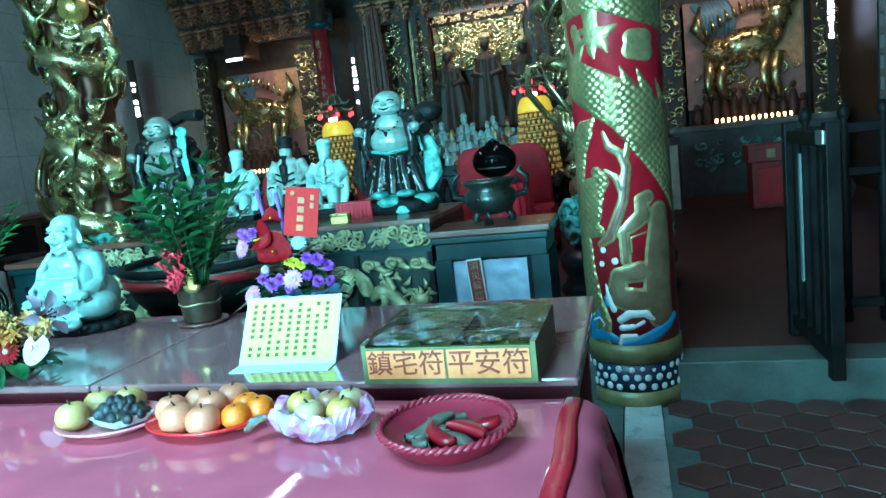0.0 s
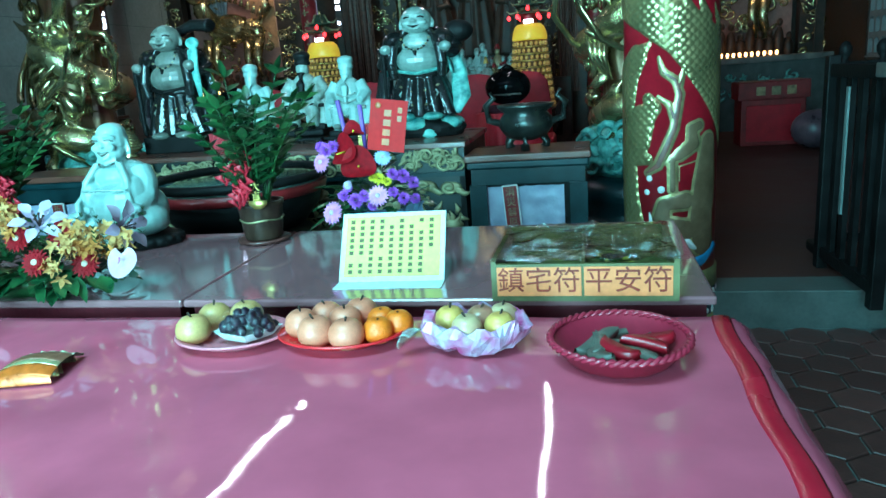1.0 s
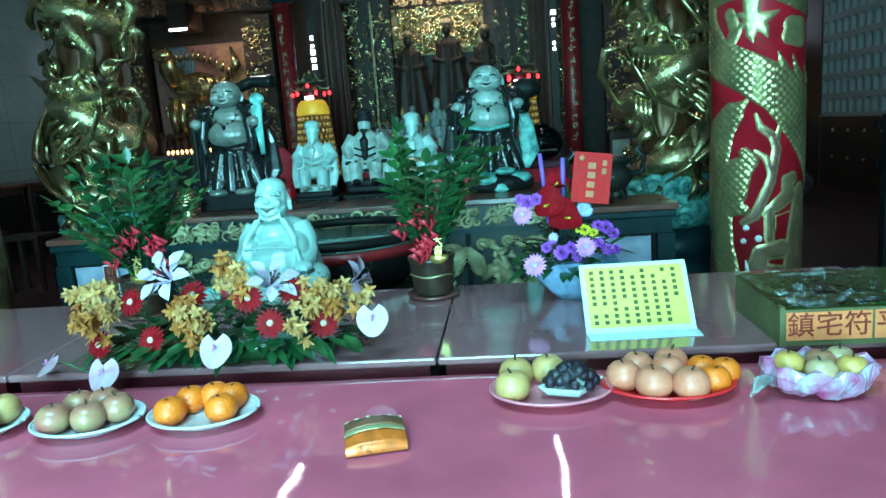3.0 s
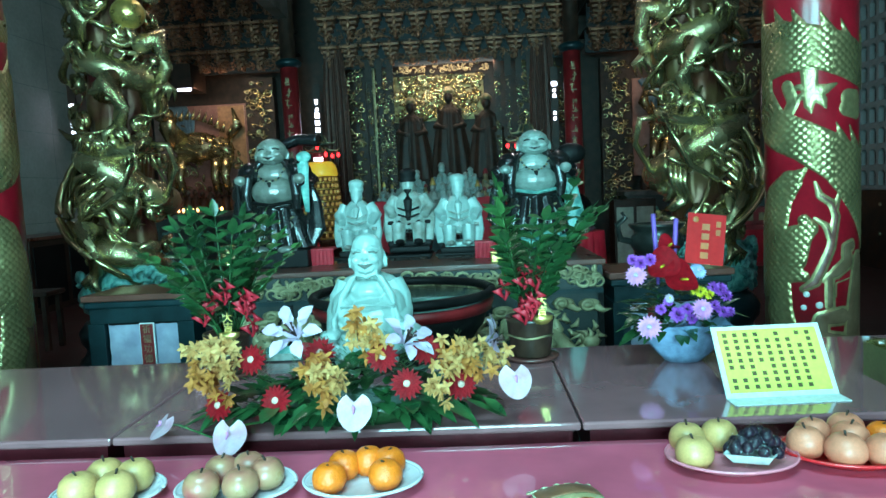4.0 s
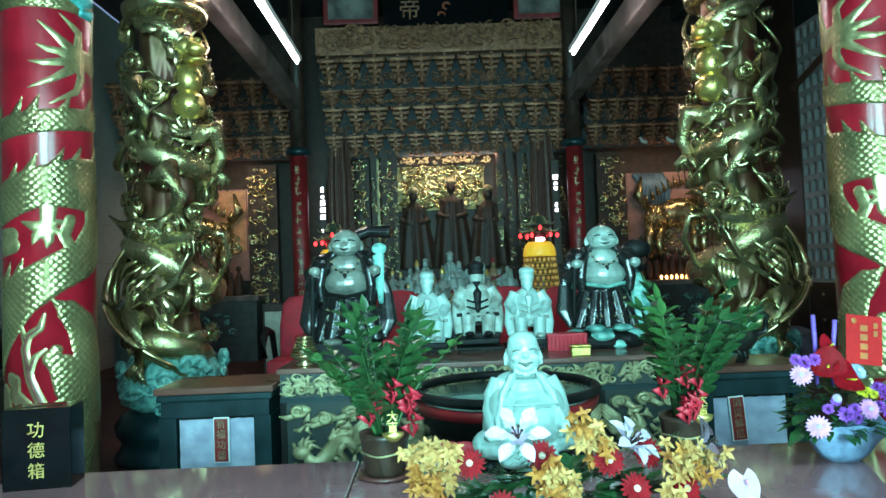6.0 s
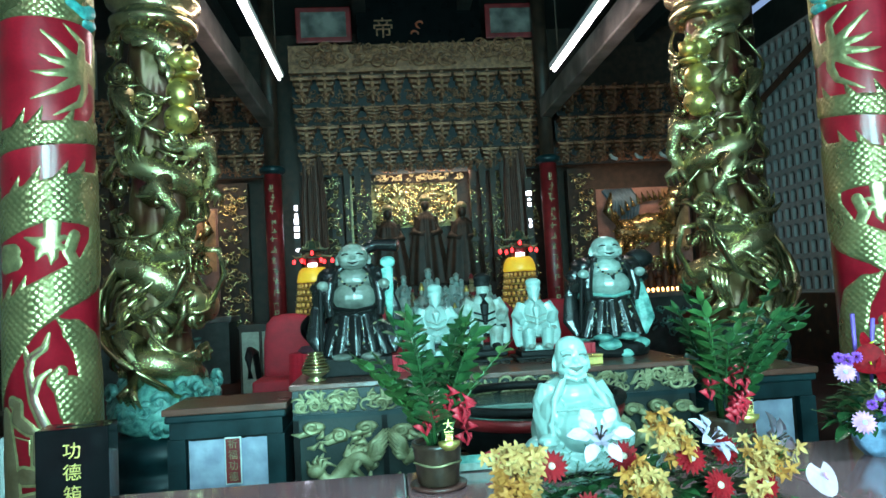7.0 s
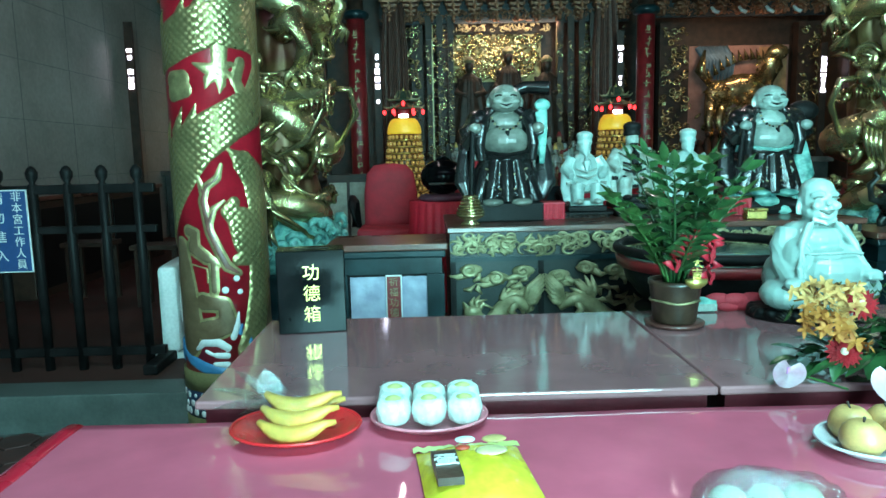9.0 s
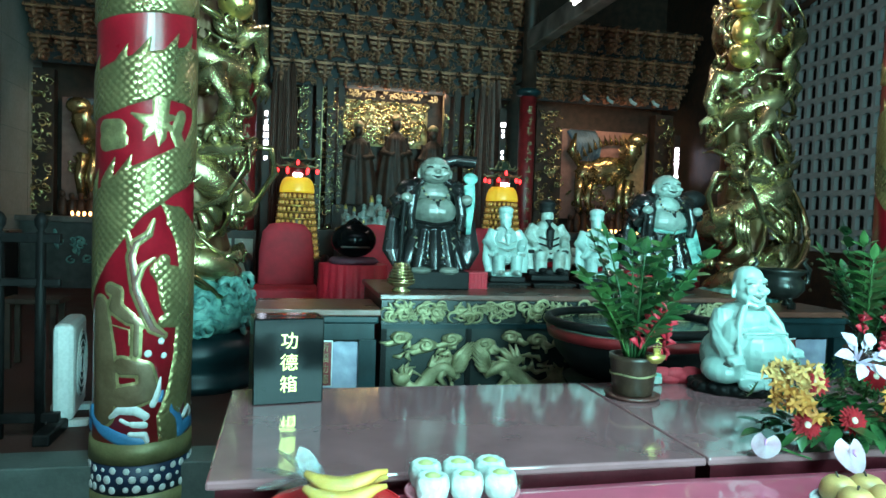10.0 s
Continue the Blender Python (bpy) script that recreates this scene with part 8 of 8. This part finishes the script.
# maroon basket of dried sweets
bk = thing("round_basket", (-0.385, 1.245, FT + 0.003), "round maroon plastic basket with a braided rim", "basket")
part("bowl", LA([(0.085, 0), (0.09, 0.002), (0.118, 0.038), (0.121, 0.04), (0.114, 0.038), (0.085, 0.006)], segs=44), MAROON_PLASTIC, bk)
for q in (0, 1):
    bm = bmesh.new()
    tube(bm, [((0.119 + 0.004 * math.cos(a * 1.6 + 3.14 * q)) * math.cos(a * 0.0654), (0.119 + 0.004 * math.cos(a * 1.6 + 3.14 * q)) * math.sin(a * 0.0654), 0.041 + 0.004 * math.sin(a * 1.6 + 3.14 * q)) for a in range(97)], 0.0042, 6)
    part("braid", bm, MAROON_PLASTIC, bk, "braided rim strand")
bk.scale = (1.12, 1.12, 1.1)
rm = random.Random(12)
for i in range(11):
    a, u = i * 2.4, 0.075 * math.sqrt((i + 0.4) / 11)
    red = i in (2, 5, 8)
    t = thing("crescent_block", (-0.385 + u * math.cos(a), 1.245 + 0.9 * u * math.sin(a), FT + 0.015 + 0.008 * (i % 3)), "red lacquered crescent divination block in the basket" if red else "worn grey crescent divination block in the basket", "divination block", "divination blocks", rz=i * 67)
    bm = bmesh.new()  # half-moon with one flat and one rounded side
    top_v, low_v = [], []
    for k in range(13):
        b = math.pi * k / 12
        x, y = 0.048 * math.cos(b), 0.036 * math.sin(b) - 0.006 * math.sin(b) ** 4
        top_v.append(bm.verts.new((x * 0.92, y * 0.9, 0.016)))
        low_v.append(bm.verts.new((x, y, 0.002)))
    inner_t = [bm.verts.new((0.048 * 0.92 * math.cos(math.pi * k / 12), 0.006 * math.sin(math.pi * k / 12) - 0.004, 0.018)) for k in range(13)]
    inner_l = [bm.verts.new((0.048 * math.cos(math.pi * k / 12), 0.004 * math.sin(math.pi * k / 12) - 0.005, 0.002)) for k in range(13)]
    for r1, r2 in ((low_v, top_v), (top_v, inner_t), (inner_t, inner_l), (inner_l, low_v)):
        for k in range(12):
            bm.faces.new((r1[k], r1[k + 1], r2[k + 1], r2[k]))
    o = part("block", bm, RED if red else mat("grey_green_bamboo", (0.22, 0.20, 0.16), 0.5, second=(0.10, 0.09, 0.07), scale=20), t)
    o.matrix_local = pose(0, 0, 0, rm.uniform(-14, 14), rm.uniform(-14, 14), 0)
# foil packet
fp = thing("snack_packet", (-1.62, 1.13, FT + 0.003), "small brown, orange and gold foil snack packet", "snack packet", rz=14)
fp.scale = (1.08, 1.35, 1.35)
for nm, y0, y1, m, lb in (("packet", -0.014, 0.030, mat("brown_foil", (0.30, 0.12, 0.06), 0.35, 0.2, vary=0.4), ""), ("orange_band", -0.052, -0.026, mat("orange_red_foil", (0.72, 0.14, 0.02), 0.3, 0.3, vary=0.3, scale=30), "orange red foil band"), ("gold_band", -0.026, -0.014, mat("pale_gold_foil", (0.72, 0.60, 0.30), 0.25, 0.6), "bright gold foil band"), ("end_seal", 0.030, 0.058, mat("cream_foil", (0.66, 0.62, 0.40), 0.35, 0.3, vary=0.2, scale=60), "crimped cream end")):
    bm = bmesh.new()
    n = 14
    vs = [[], []]
    rows = []
    for j in range(7):
        y = y0 + (y1 - y0) * j / 6
        h = 0.004 + 0.024 * max(0.0, 1 - ((y + 0.005) / 0.055) ** 2) ** 0.6
        rows.append([bm.verts.new((-0.056 + 0.112 * i / n, y, 0.002 + h * (0.35 + 0.65 * math.sin(math.pi * (0.06 + 0.88 * i / n)) ** 0.5) + (0.0022 * math.sin(i * 2.4) if nm == "end_seal" else 0.0012 * noise.noise((i * 0.8, j * 0.8, 3))))) for i in range(n + 1)])
    base = [[bm.verts.new((-0.056 + 0.112 * i / n, y, 0.001)) for i in range(n + 1)] for y in (y0, y1)]
    for a, b in list(zip(rows, rows[1:])) + [(base[0], rows[0]), (rows[-1], base[1])]:
        for i in range(n):
            bm.faces.new((a[i], a[i + 1], b[i + 1], b[i]))
    part(nm, bm, m, fp, lb)
# white plates of oranges, red apples and green pears
WP = mat("white_pink_melamine", (0.62, 0.55, 0.58), 0.3, vary=0.05, bump=0)
plate(-2.035, 1.255, 0.125, 0.10, WP, "white oval plate with four large oranges")
for x, y, z in ((-2.10, 1.225, 0), (-2.08, 1.29, 0), (-2.03, 1.31, 0), (-1.985, 1.30, 0), (-1.985, 1.235, 0)):
    fruit(None, "orange", x, y, Z0 + z, 0.036, ORANGE, "glossy orange on a white plate", "oranges on the white plate")
plate(-2.30, 1.235, 0.125, 0.10, WP, "white oval plate of red apples")
for x, y in ((-2.36, 1.20), (-2.345, 1.275), (-2.29, 1.29), (-2.28, 1.205), (-2.24, 1.255)):
    fruit(None, "apple", x, y, Z0, 0.038, RED_APPLE, "dull red apple on a white plate", "red apples")
plate(-2.57, 1.225, 0.115, 0.095, WP, "white oval plate of green pears")
for x, y in ((-2.62, 1.20), (-2.60, 1.27), (-2.54, 1.20), (-2.53, 1.265)):
    fruit(None, "pear", x, y, Z0, 0.040, PEAR, "round green-skinned pear on a white plate", "green pears")
# clear bag of buns
cb = thing("clear_food_bag", (-2.90, 1.00, FT + 0.003), "crumpled clear bag of pale buns", "food bag")
bm = blob(bmesh.new(), (0, 0, 0.035), (0.12, 0.07, 0.035), 22, 14)
for v in bm.verts:
    v.co += Vector(noise.noise_vector(v.co * 30)) * 0.012
    v.co.z = max(0.001, v.co.z)
part("bag", bm, film("crumpled_clear_film", (0.93, 0.95, 0.97), 0.3, 0.1), cb)
for x in (-0.06, 0.0, 0.06):
    part("bun", blob(bmesh.new(), (x, 0, 0.028), (0.03, 0.032, 0.024), 12, 9), mat("pale_bun", (0.55, 0.50, 0.40), 0.6), cb, "pale steamed bun")
# bananas in film on a red plate
plate(-3.71, 1.385, 0.135, 0.11, RED_PLASTIC, "red plastic plate holding bananas in film")
bn = thing("banana_bunch", (-3.70, 1.38, Z0 + 0.004), "bunch of greenish yellow bananas in clear film", "bananas", rz=-10)
for k in range(4):
    bm = bmesh.new()
    pts = []
    for q in range(9):
        f = q / 8
        pts.append((-0.07 + 0.165 * f, -0.05 + 0.022 * k - 0.02 * math.sin(3.1 * f), 0.02 + 0.014 * (k % 3) + 0.045 * (1 - math.sin(3.1 * min(1, f + 0.1))) * 0.6 + 0.008 * k))
    tube(bm, pts, [0.007, 0.012, 0.017, 0.019, 0.019, 0.018, 0.015, 0.009, 0.005], 7)
    part("banana", bm, mat("banana_skin", (0.78, 0.36, 0.07), 0.45, second=(0.55, 0.34, 0.08), scale=12), bn)
bm = blob(bmesh.new(), (-0.02, 0, 0.045), (0.10, 0.07, 0.05), 20, 12)
for v in bm.verts:
    v.co += Vector(noise.noise_vector(v.co * 30)) * 0.014
    v.co.z = max(0.0, v.co.z)
part("film", bm, CLEAR, bn, "crinkled clear film")
bm = bmesh.new()
for k in range(7):
    a = k * 0.9
    leaf(bm, (-0.06, 0.0, 0.06), (-0.12 + 0.05 * math.cos(a), 0.06 * math.cos(a), 0.085 + 0.05 * math.sin(a)), 0.03)
part("film_knot", bm, film("white_film", (0.9, 0.95, 0.97), 0.45, 0.2), bn, "gathered film ends")
# pears in white foam nets in a clear box
plate(-3.43, 1.425, 0.125, 0.10, PINK_PLASTIC, "dusty pink plate under a clear fruit box")
fb = thing("netted_fruit_box", (-3.43, 1.43, Z0 + 0.006), "clear box of six pale fruits in white foam nets", "fruit box")
for i in range(3):
    for j in range(2):
        c = (-0.075 + 0.075 * i, -0.038 + 0.076 * j, 0.034)
        net = part("foam_net", LA([(0.014, 0.0), (0.032, 0.012), (0.037, 0.034), (0.033, 0.055), (0.026, 0.062), (0.022, 0.058)], segs=18, wave=0.05, waves=9), mat("white_foam_net", (0.72, 0.76, 0.72), 0.6, vary=0.15, scale=60, bump=0.5, fine=90), fb, "white foam net")
        net.location = (c[0], c[1], 0.002)
        part("fruit_top", blob(bmesh.new(), (0, 0, 0.045), (0.024, 0.024, 0.02), 12, 8), mat("pale_yellow_fruit", (0.62, 0.55, 0.22), 0.45), net, "pale yellow fruit")
part("clear_lid", B(-0.118, 0.118, -0.08, 0.08, 0.0, 0.068, bevel=0.015), CLEAR, fb, "clear plastic lid")
# yellow biscuit bag
yb = thing("biscuit_bag", (-3.345, 1.155, FT + 0.003), "glossy yellow biscuit bag with printed pictures", "biscuit bag", rz=6)
bm = bmesh.new()
n = 20
top = [[bm.verts.new((-0.10 + 0.2 * i / n, -0.12 + 0.24 * j / n, 0.004 + 0.042 * (math.sin(math.pi * i / n) * math.sin(math.pi * j / n)) ** 0.6 + 0.004 * noise.noise((i * 0.7, j * 0.7, 1)) * (0 < i < n and 0 < j < n))) for i in range(n + 1)] for j in range(n + 1)]
for a, b in zip(top, top[1:]):
    for i in range(n):
        bm.faces.new((a[i], a[i + 1], b[i + 1], b[i]))
part("bag", bm, mat("yellow_bag_film", (0.72, 0.52, 0.04), 0.22, vary=0.12, scale=14, bump=0.1), yb)
for x, y, r, m in ((-0.01, 0.075, 0.02, WHITE), (0.045, 0.07, 0.024, mat("biscuit_print", (0.55, 0.35, 0.14), 0.4)), (0.03, 0.02, 0.03, mat("pale_biscuit_print", (0.70, 0.58, 0.30), 0.4)), (-0.02, 0.04, 0.014, mat("red_print", (0.55, 0.06, 0.03), 0.4))):
    part("printed_picture", blob(bmesh.new(), (x, y, 0.046), (r, r * 0.7, 0.004), 14, 6), m, yb, "round printed picture")
part("dark_label", B(-0.08, -0.035, -0.08, 0.03, 0.034, 0.048), mat("dark_brown_print", (0.06, 0.03, 0.02), 0.4), yb, "dark printed block", smooth=False)
words("蛋", 0.046, WHITE, yb, pose(-0.0575, -0.015, 0.0495, 0, 0, 0))
for y in (-0.125, 0.125):
    bm = bmesh.new()
    vs = [[bm.verts.new((-0.105 + 0.21 * i / 20, y + d + 0.003 * math.sin(i * 2.2), 0.008 + 0.003 * (i % 2))) for i in range(21)] for d in (-0.012, 0.012)]
    for i in range(20):
        bm.faces.new((vs[0][i], vs[0][i + 1], vs[1][i + 1], vs[1][i]))
    part("crimped_end", bm, mat("pale_green_film", (0.62, 0.62, 0.22), 0.3), yb, "crimped pale end")

# ---- fences, fan, sign ----


def fence(x0, y0, x1, y1, n, label, knobs=True):
    """A black railing of turned posts between two rails, from one point to another."""
    L = math.hypot(x1 - x0, y1 - y0)
    t = thing("black_fence", (x0, y0, FZ), label, "fence", "black fences", rz=math.degrees(math.atan2(y1 - y0, x1 - x0)))
    for z, h in ((0.08, 0.05), (0.78, 0.04), (1.0, 0.05)):
        part("rail", B(0, L, -0.022, 0.022, z, z + h, bevel=0.005), BLACK_WOOD, t, smooth=False)
    me = None
    for i in range(n):
        if me is None:
            o = part("post", LA([(0.026, 0.0), (0.026, 1.05), (0.014, 1.06), (0.03, 1.09), (0.033, 1.12), (0.02, 1.145), (0.006, 1.155)], segs=12), BLACK_WOOD, t)
            me = o.data
        else:
            o = new("post", me)
            o.parent = t
        o.location = (L * (i + 0.5) / n, 0.0, 0)
    for x in (0.04, L - 0.04):
        part("foot", B(x - 0.04, x + 0.04, -0.16, 0.16, 0, 0.06, bevel=0.01), BLACK_WOOD, t, smooth=False)
    return t


fence(-7.4, 3.85, -4.93, 3.85, 13, "black wooden railing with turned posts beside the hall")
fence(0.80, 4.02, 2.95, 4.02, 12, "black wooden railing with turned posts across the aisle")
gate = thing("black_gate", (0.765, 3.80, FZ), "open black wooden gate leaf swung out over the step", "gate", rz=-88)
for x in (0.0, 0.66):
    part("stile", B(x - 0.03, x + 0.03, -0.028, 0.028, 0.0, 1.09, bevel=0.005), BLACK_WOOD, gate, smooth=False)
for z in (0.06, 0.99):
    part("rail", B(0.03, 0.63, -0.02, 0.02, z, z + 0.06, bevel=0.004), BLACK_WOOD, gate, smooth=False)
for k in range(4):
    part("slat", B(0.10 + 0.13 * k, 0.15 + 0.13 * k, -0.012, 0.012, 0.121, 0.989), BLACK_WOOD, gate, smooth=False)
part("pale_strip", B(0.27, 0.297, -0.03, -0.021, 0.35, 0.95), mat("dull_grey_tape", (0.16, 0.2, 0.19), 0.6), gate, "dull grey strip", smooth=False)
part("latch", B(0.60, 0.70, -0.045, -0.0285, 1.0, 1.06, bevel=0.006), mat("grey_steel", (0.4, 0.4, 0.4), 0.35, 0.8), gate, "grey metal latch", smooth=False)

SIGN_BLUE = mat("blue_sign", (0.02, 0.07, 0.20), 0.4, vary=0.08, bump=0.02)
bs2 = thing("notice_sign", (-5.72, 3.80, 0.755), "blue notice with white characters hung on the railing", "sign")
part("frame", B(-0.115, 0.115, 0, 0.008, 0, 0.455, bevel=0.002), WHITE, bs2, "white border", smooth=False)
part("face", B(-0.108, 0.108, -0.003, -0.0003, 0.007, 0.448), SIGN_BLUE, bs2, smooth=False)
for k, c in enumerate("非本宮工作人員"):
    words(c, 0.058, WHITE, bs2, pose(0.058, -0.0045, 0.415 - 0.062 * k, 90))
for k, c in enumerate("請勿進入"):
    words(c, 0.07, WHITE, bs2, pose(-0.045, -0.0045, 0.405 - 0.105 * k, 90))

# floor fan, pale, standing behind the railing
fn = thing("box_fan", (-4.98, 4.2, FZ), "pale plastic box fan on its feet", "fan", rz=97)
part("case", B(-0.22, 0.22, -0.055, 0.055, 0.04, 0.56, bevel=0.03), WHITE, fn, "pale plastic case", smooth=False)
part("dark_grille", LA([(0.18, 0), (0.18, 0.004)], segs=32), BLACK_WOOD, fn).matrix_local = pose(0, -0.056, 0.31, 90)
for r in (0.05, 0.09, 0.13, 0.17, 0.19):
    bm = bmesh.new()
    tube(bm, [(r * math.cos(a * 0.2094), -0.062, 0.31 + r * math.sin(a * 0.2094)) for a in range(31)], 0.004, 5)
    part("guard_ring", bm, WHITE, fn)
for x in (-0.17, 0.17):
    part("foot", B(x - 0.03, x + 0.03, -0.12, 0.12, 0, 0.039, bevel=0.008), WHITE, fn, smooth=False)

# low dark stools beside the railing
for x, y in ((-5.6, 5.6), (-6.3, 5.9)):
    st = thing("wooden_stool", (x, y, FZ), "plain dark wooden stool on four legs", "stool", "dark stools")
    part("seat", B(-0.2, 0.2, -0.14, 0.14, 0.47, 0.51, bevel=0.008), DARK_WOOD, st, smooth=False)
    for sx in (-0.15, 0.15):
        for sy in (-0.1, 0.1):
            part("leg", B(sx - 0.02, sx + 0.02, sy - 0.02, sy + 0.02, 0, 0.469), DARK_WOOD, st, smooth=False)
for y in (6.6, 8.1):
    cb2 = thing("wall_cabinet", (-7.1, y, FZ), "long low dark cabinet along the side wall", "cabinet", "dark wall cabinets")
    part("body", B(-0.35, 0.3, -0.7, 0.7, 0, 0.85, bevel=0.008), DARK_WOOD, cb2, smooth=False)
    part("top", B(-0.37, 0.33, -0.72, 0.72, 0.851, 0.89, bevel=0.006), BROWN_WOOD, cb2, smooth=False)
    for k in (-1, 1):
        part("door", B(0.3005, 0.315, k * 0.35 - 0.3, k * 0.35 + 0.3, 0.08, 0.78, bevel=0.004), BLACK_WOOD, cb2, smooth=False)

# ---- pierced grille over the east wall base ----
gz0, gz1, gy0, gy1, cw, ch = 1.125, 5.0, 3.7, 9.75, 0.185, 0.247
ny, nzz = int((gy1 - gy0) / cw), int((gz1 - gz0) / ch)
panel = bmesh.new()  # one pierced cell: an arched opening through a slab
segs = 8
outer = [(-cw / 2, 0), (cw / 2, 0), (cw / 2, ch), (-cw / 2, ch)]
ow, oh = cw * 0.36, ch * 0.88
arch = [(-ow, ch * 0.14)] + [(-ow * math.cos(math.pi * k / segs), oh - ow * 0.62 + ow * 0.62 * math.sin(math.pi * k / segs)) for k in range(segs + 1)] + [(ow, ch * 0.14)]
for x, flipn in ((0.0, False), (0.07, True)):
    vo = [panel.verts.new((x, a, b)) for a, b in outer]
    vi = [panel.verts.new((x, a, b)) for a, b in arch]
    half = len(vi) // 2
    faces = [(vo[0], vo[1], vi[-1], vi[0]), (vo[0], vi[0], vi[1], vo[3]), (vo[1], vo[2], vi[-2], vi[-1])]
    faces += [(vo[3], vi[k], vi[k + 1]) for k in range(1, half)] + [(vo[2], vi[k], vi[k + 1]) for k in range(half, len(vi) - 2)] + [(vo[3], vi[half], vo[2])]
    for f in faces:
        panel.faces.new(f if not flipn else tuple(reversed(f)))
    if flipn:
        for k in range(len(vi)):
            j = (k + 1) % len(vi)
            panel.faces.new((prev_vi[k], prev_vi[j], vi[j], vi[k]))
    prev_vi = vi
me = None
gr = setting(part("grille_sill", B(2.97, 3.15, gy0, gy1, 1.1205, 1.135), GRILLE, smooth=False), "pale pierced grille wall with rows of arched openings", "grille wall")
panel.verts.ensure_lookup_table()
panel.verts.index_update()
cell_v, cell_f = [tuple(v.co) for v in panel.verts], [tuple(v.index for v in f.verts) for f in panel.faces]
rest_v, rest_f = [], []
for j in range(nzz):
    for i in range(ny):
        at_cell = (3.0, gy1 - (i + 0.5) * cw, gz0 + 0.012 + j * ch)
        if i > 18:  # the blocks further along, in one sheet
            n = len(rest_v)
            rest_v += [tuple(a + b for a, b in zip(v, at_cell)) for v in cell_v]
            rest_f += [tuple(n + k for k in f) for f in cell_f]
            continue
        if me is None:
            o = part("grille_block", panel, GRILLE, gr, smooth=False)
            me = o.data
        else:
            o = new("grille_block", me)
            o.parent = gr
        o.location = at_cell
rest = bpy.data.meshes.new("grille_field")
rest.from_pydata(rest_v, [], rest_f)
rest.materials.append(GRILLE)
rest_ob = new("grille_field", rest)
rest_ob.parent = gr
tagged(rest_ob, "further rows of the pierced grille", kind="stuff")
bm = bmesh.new()
for i in range(14):
    blob(bm, (2.995, 9.4 - 0.4 * i, 0.95), (0.02, 0.025, 0.025), 8, 6)
    blob(bm, (2.995, 9.4 - 0.4 * i, 0.6), (0.02, 0.025, 0.025), 8, 6)
tagged(part("stud", bm, mat("dull_brass", (0.3, 0.25, 0.15), 0.4, 0.8), wr, "rows of dull metal studs"), kind="stuff")
br = thing("sloping_beam", (2.9, 0, 0), "dark sloping roof beam along the grille wall", "beam")
bm = bmesh.new()
tube(bm, [(0, 9.7, 3.95), (0, 5.0, 5.3)], 0.06, 4)
part("beam", bm, DARK_WOOD, br, smooth=False)
up = setting(part("wall_upper_east", B(2.985, 3.0, 9.76, 12.0, 0, 5.8), DARK_WOOD, smooth=False), "dark panelled wall beside the side altar", "wall")

# ---- floor pieces ----
ground = bpy.data.objects["ground"]
strip = None
for k in range(7):
    y = 3.385 - k * 0.45
    o = part("marble_slab", B(-0.085, 0.085, -0.2235, 0.2235, -0.012, 0.003, bevel=0.003), MARBLE, ground, "white marble floor strip", smooth=False) if strip is None else new("marble_slab", strip)
    strip, o.parent = o.data, ground
    o.location = (-0.02, y - 0.225, 0)
for k in range(10):
    for q in range(2):
        m = (STONE, MARBLE)[(k + q) % 2] if k % 3 == 0 else STONE
        o = part("floor_tile", B(-0.098, 0.098, -0.098, 0.098, -0.012, 0.002, bevel=0.002), m, ground, smooth=False)
        o.location = (-0.21 - 0.2 * q, 3.28 - 0.2 * k, 0)
hexm = None
W = 0.19
bm = bmesh.new()
r0, r1 = W / math.sqrt(3) - 0.006, W / math.sqrt(3) - 0.010
a = [[bm.verts.new((r * math.cos(math.pi / 6 + k * math.pi / 3), r * math.sin(math.pi / 6 + k * math.pi / 3), z)) for k in range(6)] for r, z in ((r0, -0.012), (r0, -0.002), (r1, 0.0015))]
for p, q in zip(a, a[1:]):
    for k in range(6):
        bm.faces.new((p[k], p[(k + 1) % 6], q[(k + 1) % 6], q[k]))
bm.faces.new(a[-1])
for xa, xb, ya, yb in ((0.09, 2.45, 0.9, 3.29), (-6.7, -4.55, 1.8, 3.29)):
    row = 0
    y = yb - 0.02
    while y > ya:
        x = xa + W / 2 + (W / 2 if row % 2 else 0)
        while x < xb:
            o = part("hexagon_tile", bm, HEX, ground, smooth=False) if hexm is None else new("hexagon_tile", hexm)
            hexm, o.parent = o.data, ground
            o.location = (x, y, 0)
            x += W
        y -= W * math.sqrt(3) / 2
        row += 1

# the rest of the forecourt's hexagons, in one sheet
vs, fs, row, y = [], [], 0, 3.27
while y > -4.3:
    x = -7.4 + (W / 2 if row % 2 else 0)
    while x < 3.1:
        near = any(xa - 0.02 < x < xb + 0.1 and ya - 0.1 < y < 3.4 for xa, xb, ya in ((0.09, 2.45, 0.9), (-6.7, -4.55, 1.8)))
        if not near and not (-0.62 < x < 0.2 and y > 0.1):
            n = len(vs)
            for r, z in ((r0, -0.008), (r1, -0.001)):
                vs += [(x + r * math.cos(math.pi / 6 + k * math.pi / 3), y + r * math.sin(math.pi / 6 + k * math.pi / 3), z) for k in range(6)]
            fs.append(tuple(range(n + 6, n + 12)))
            fs += [(n + k, n + (k + 1) % 6, n + 6 + (k + 1) % 6, n + 6 + k) for k in range(6)]
        x += W
    y -= W * math.sqrt(3) / 2
    row += 1
sheet = bpy.data.meshes.new("hexagon_field")
sheet.from_pydata(vs, [], fs)
sheet.materials.append(HEX)
field_ob = new("hexagon_field", sheet)
field_ob.parent = ground
tagged(field_ob, "red-brown hexagonal floor tiles of the forecourt", kind="stuff")
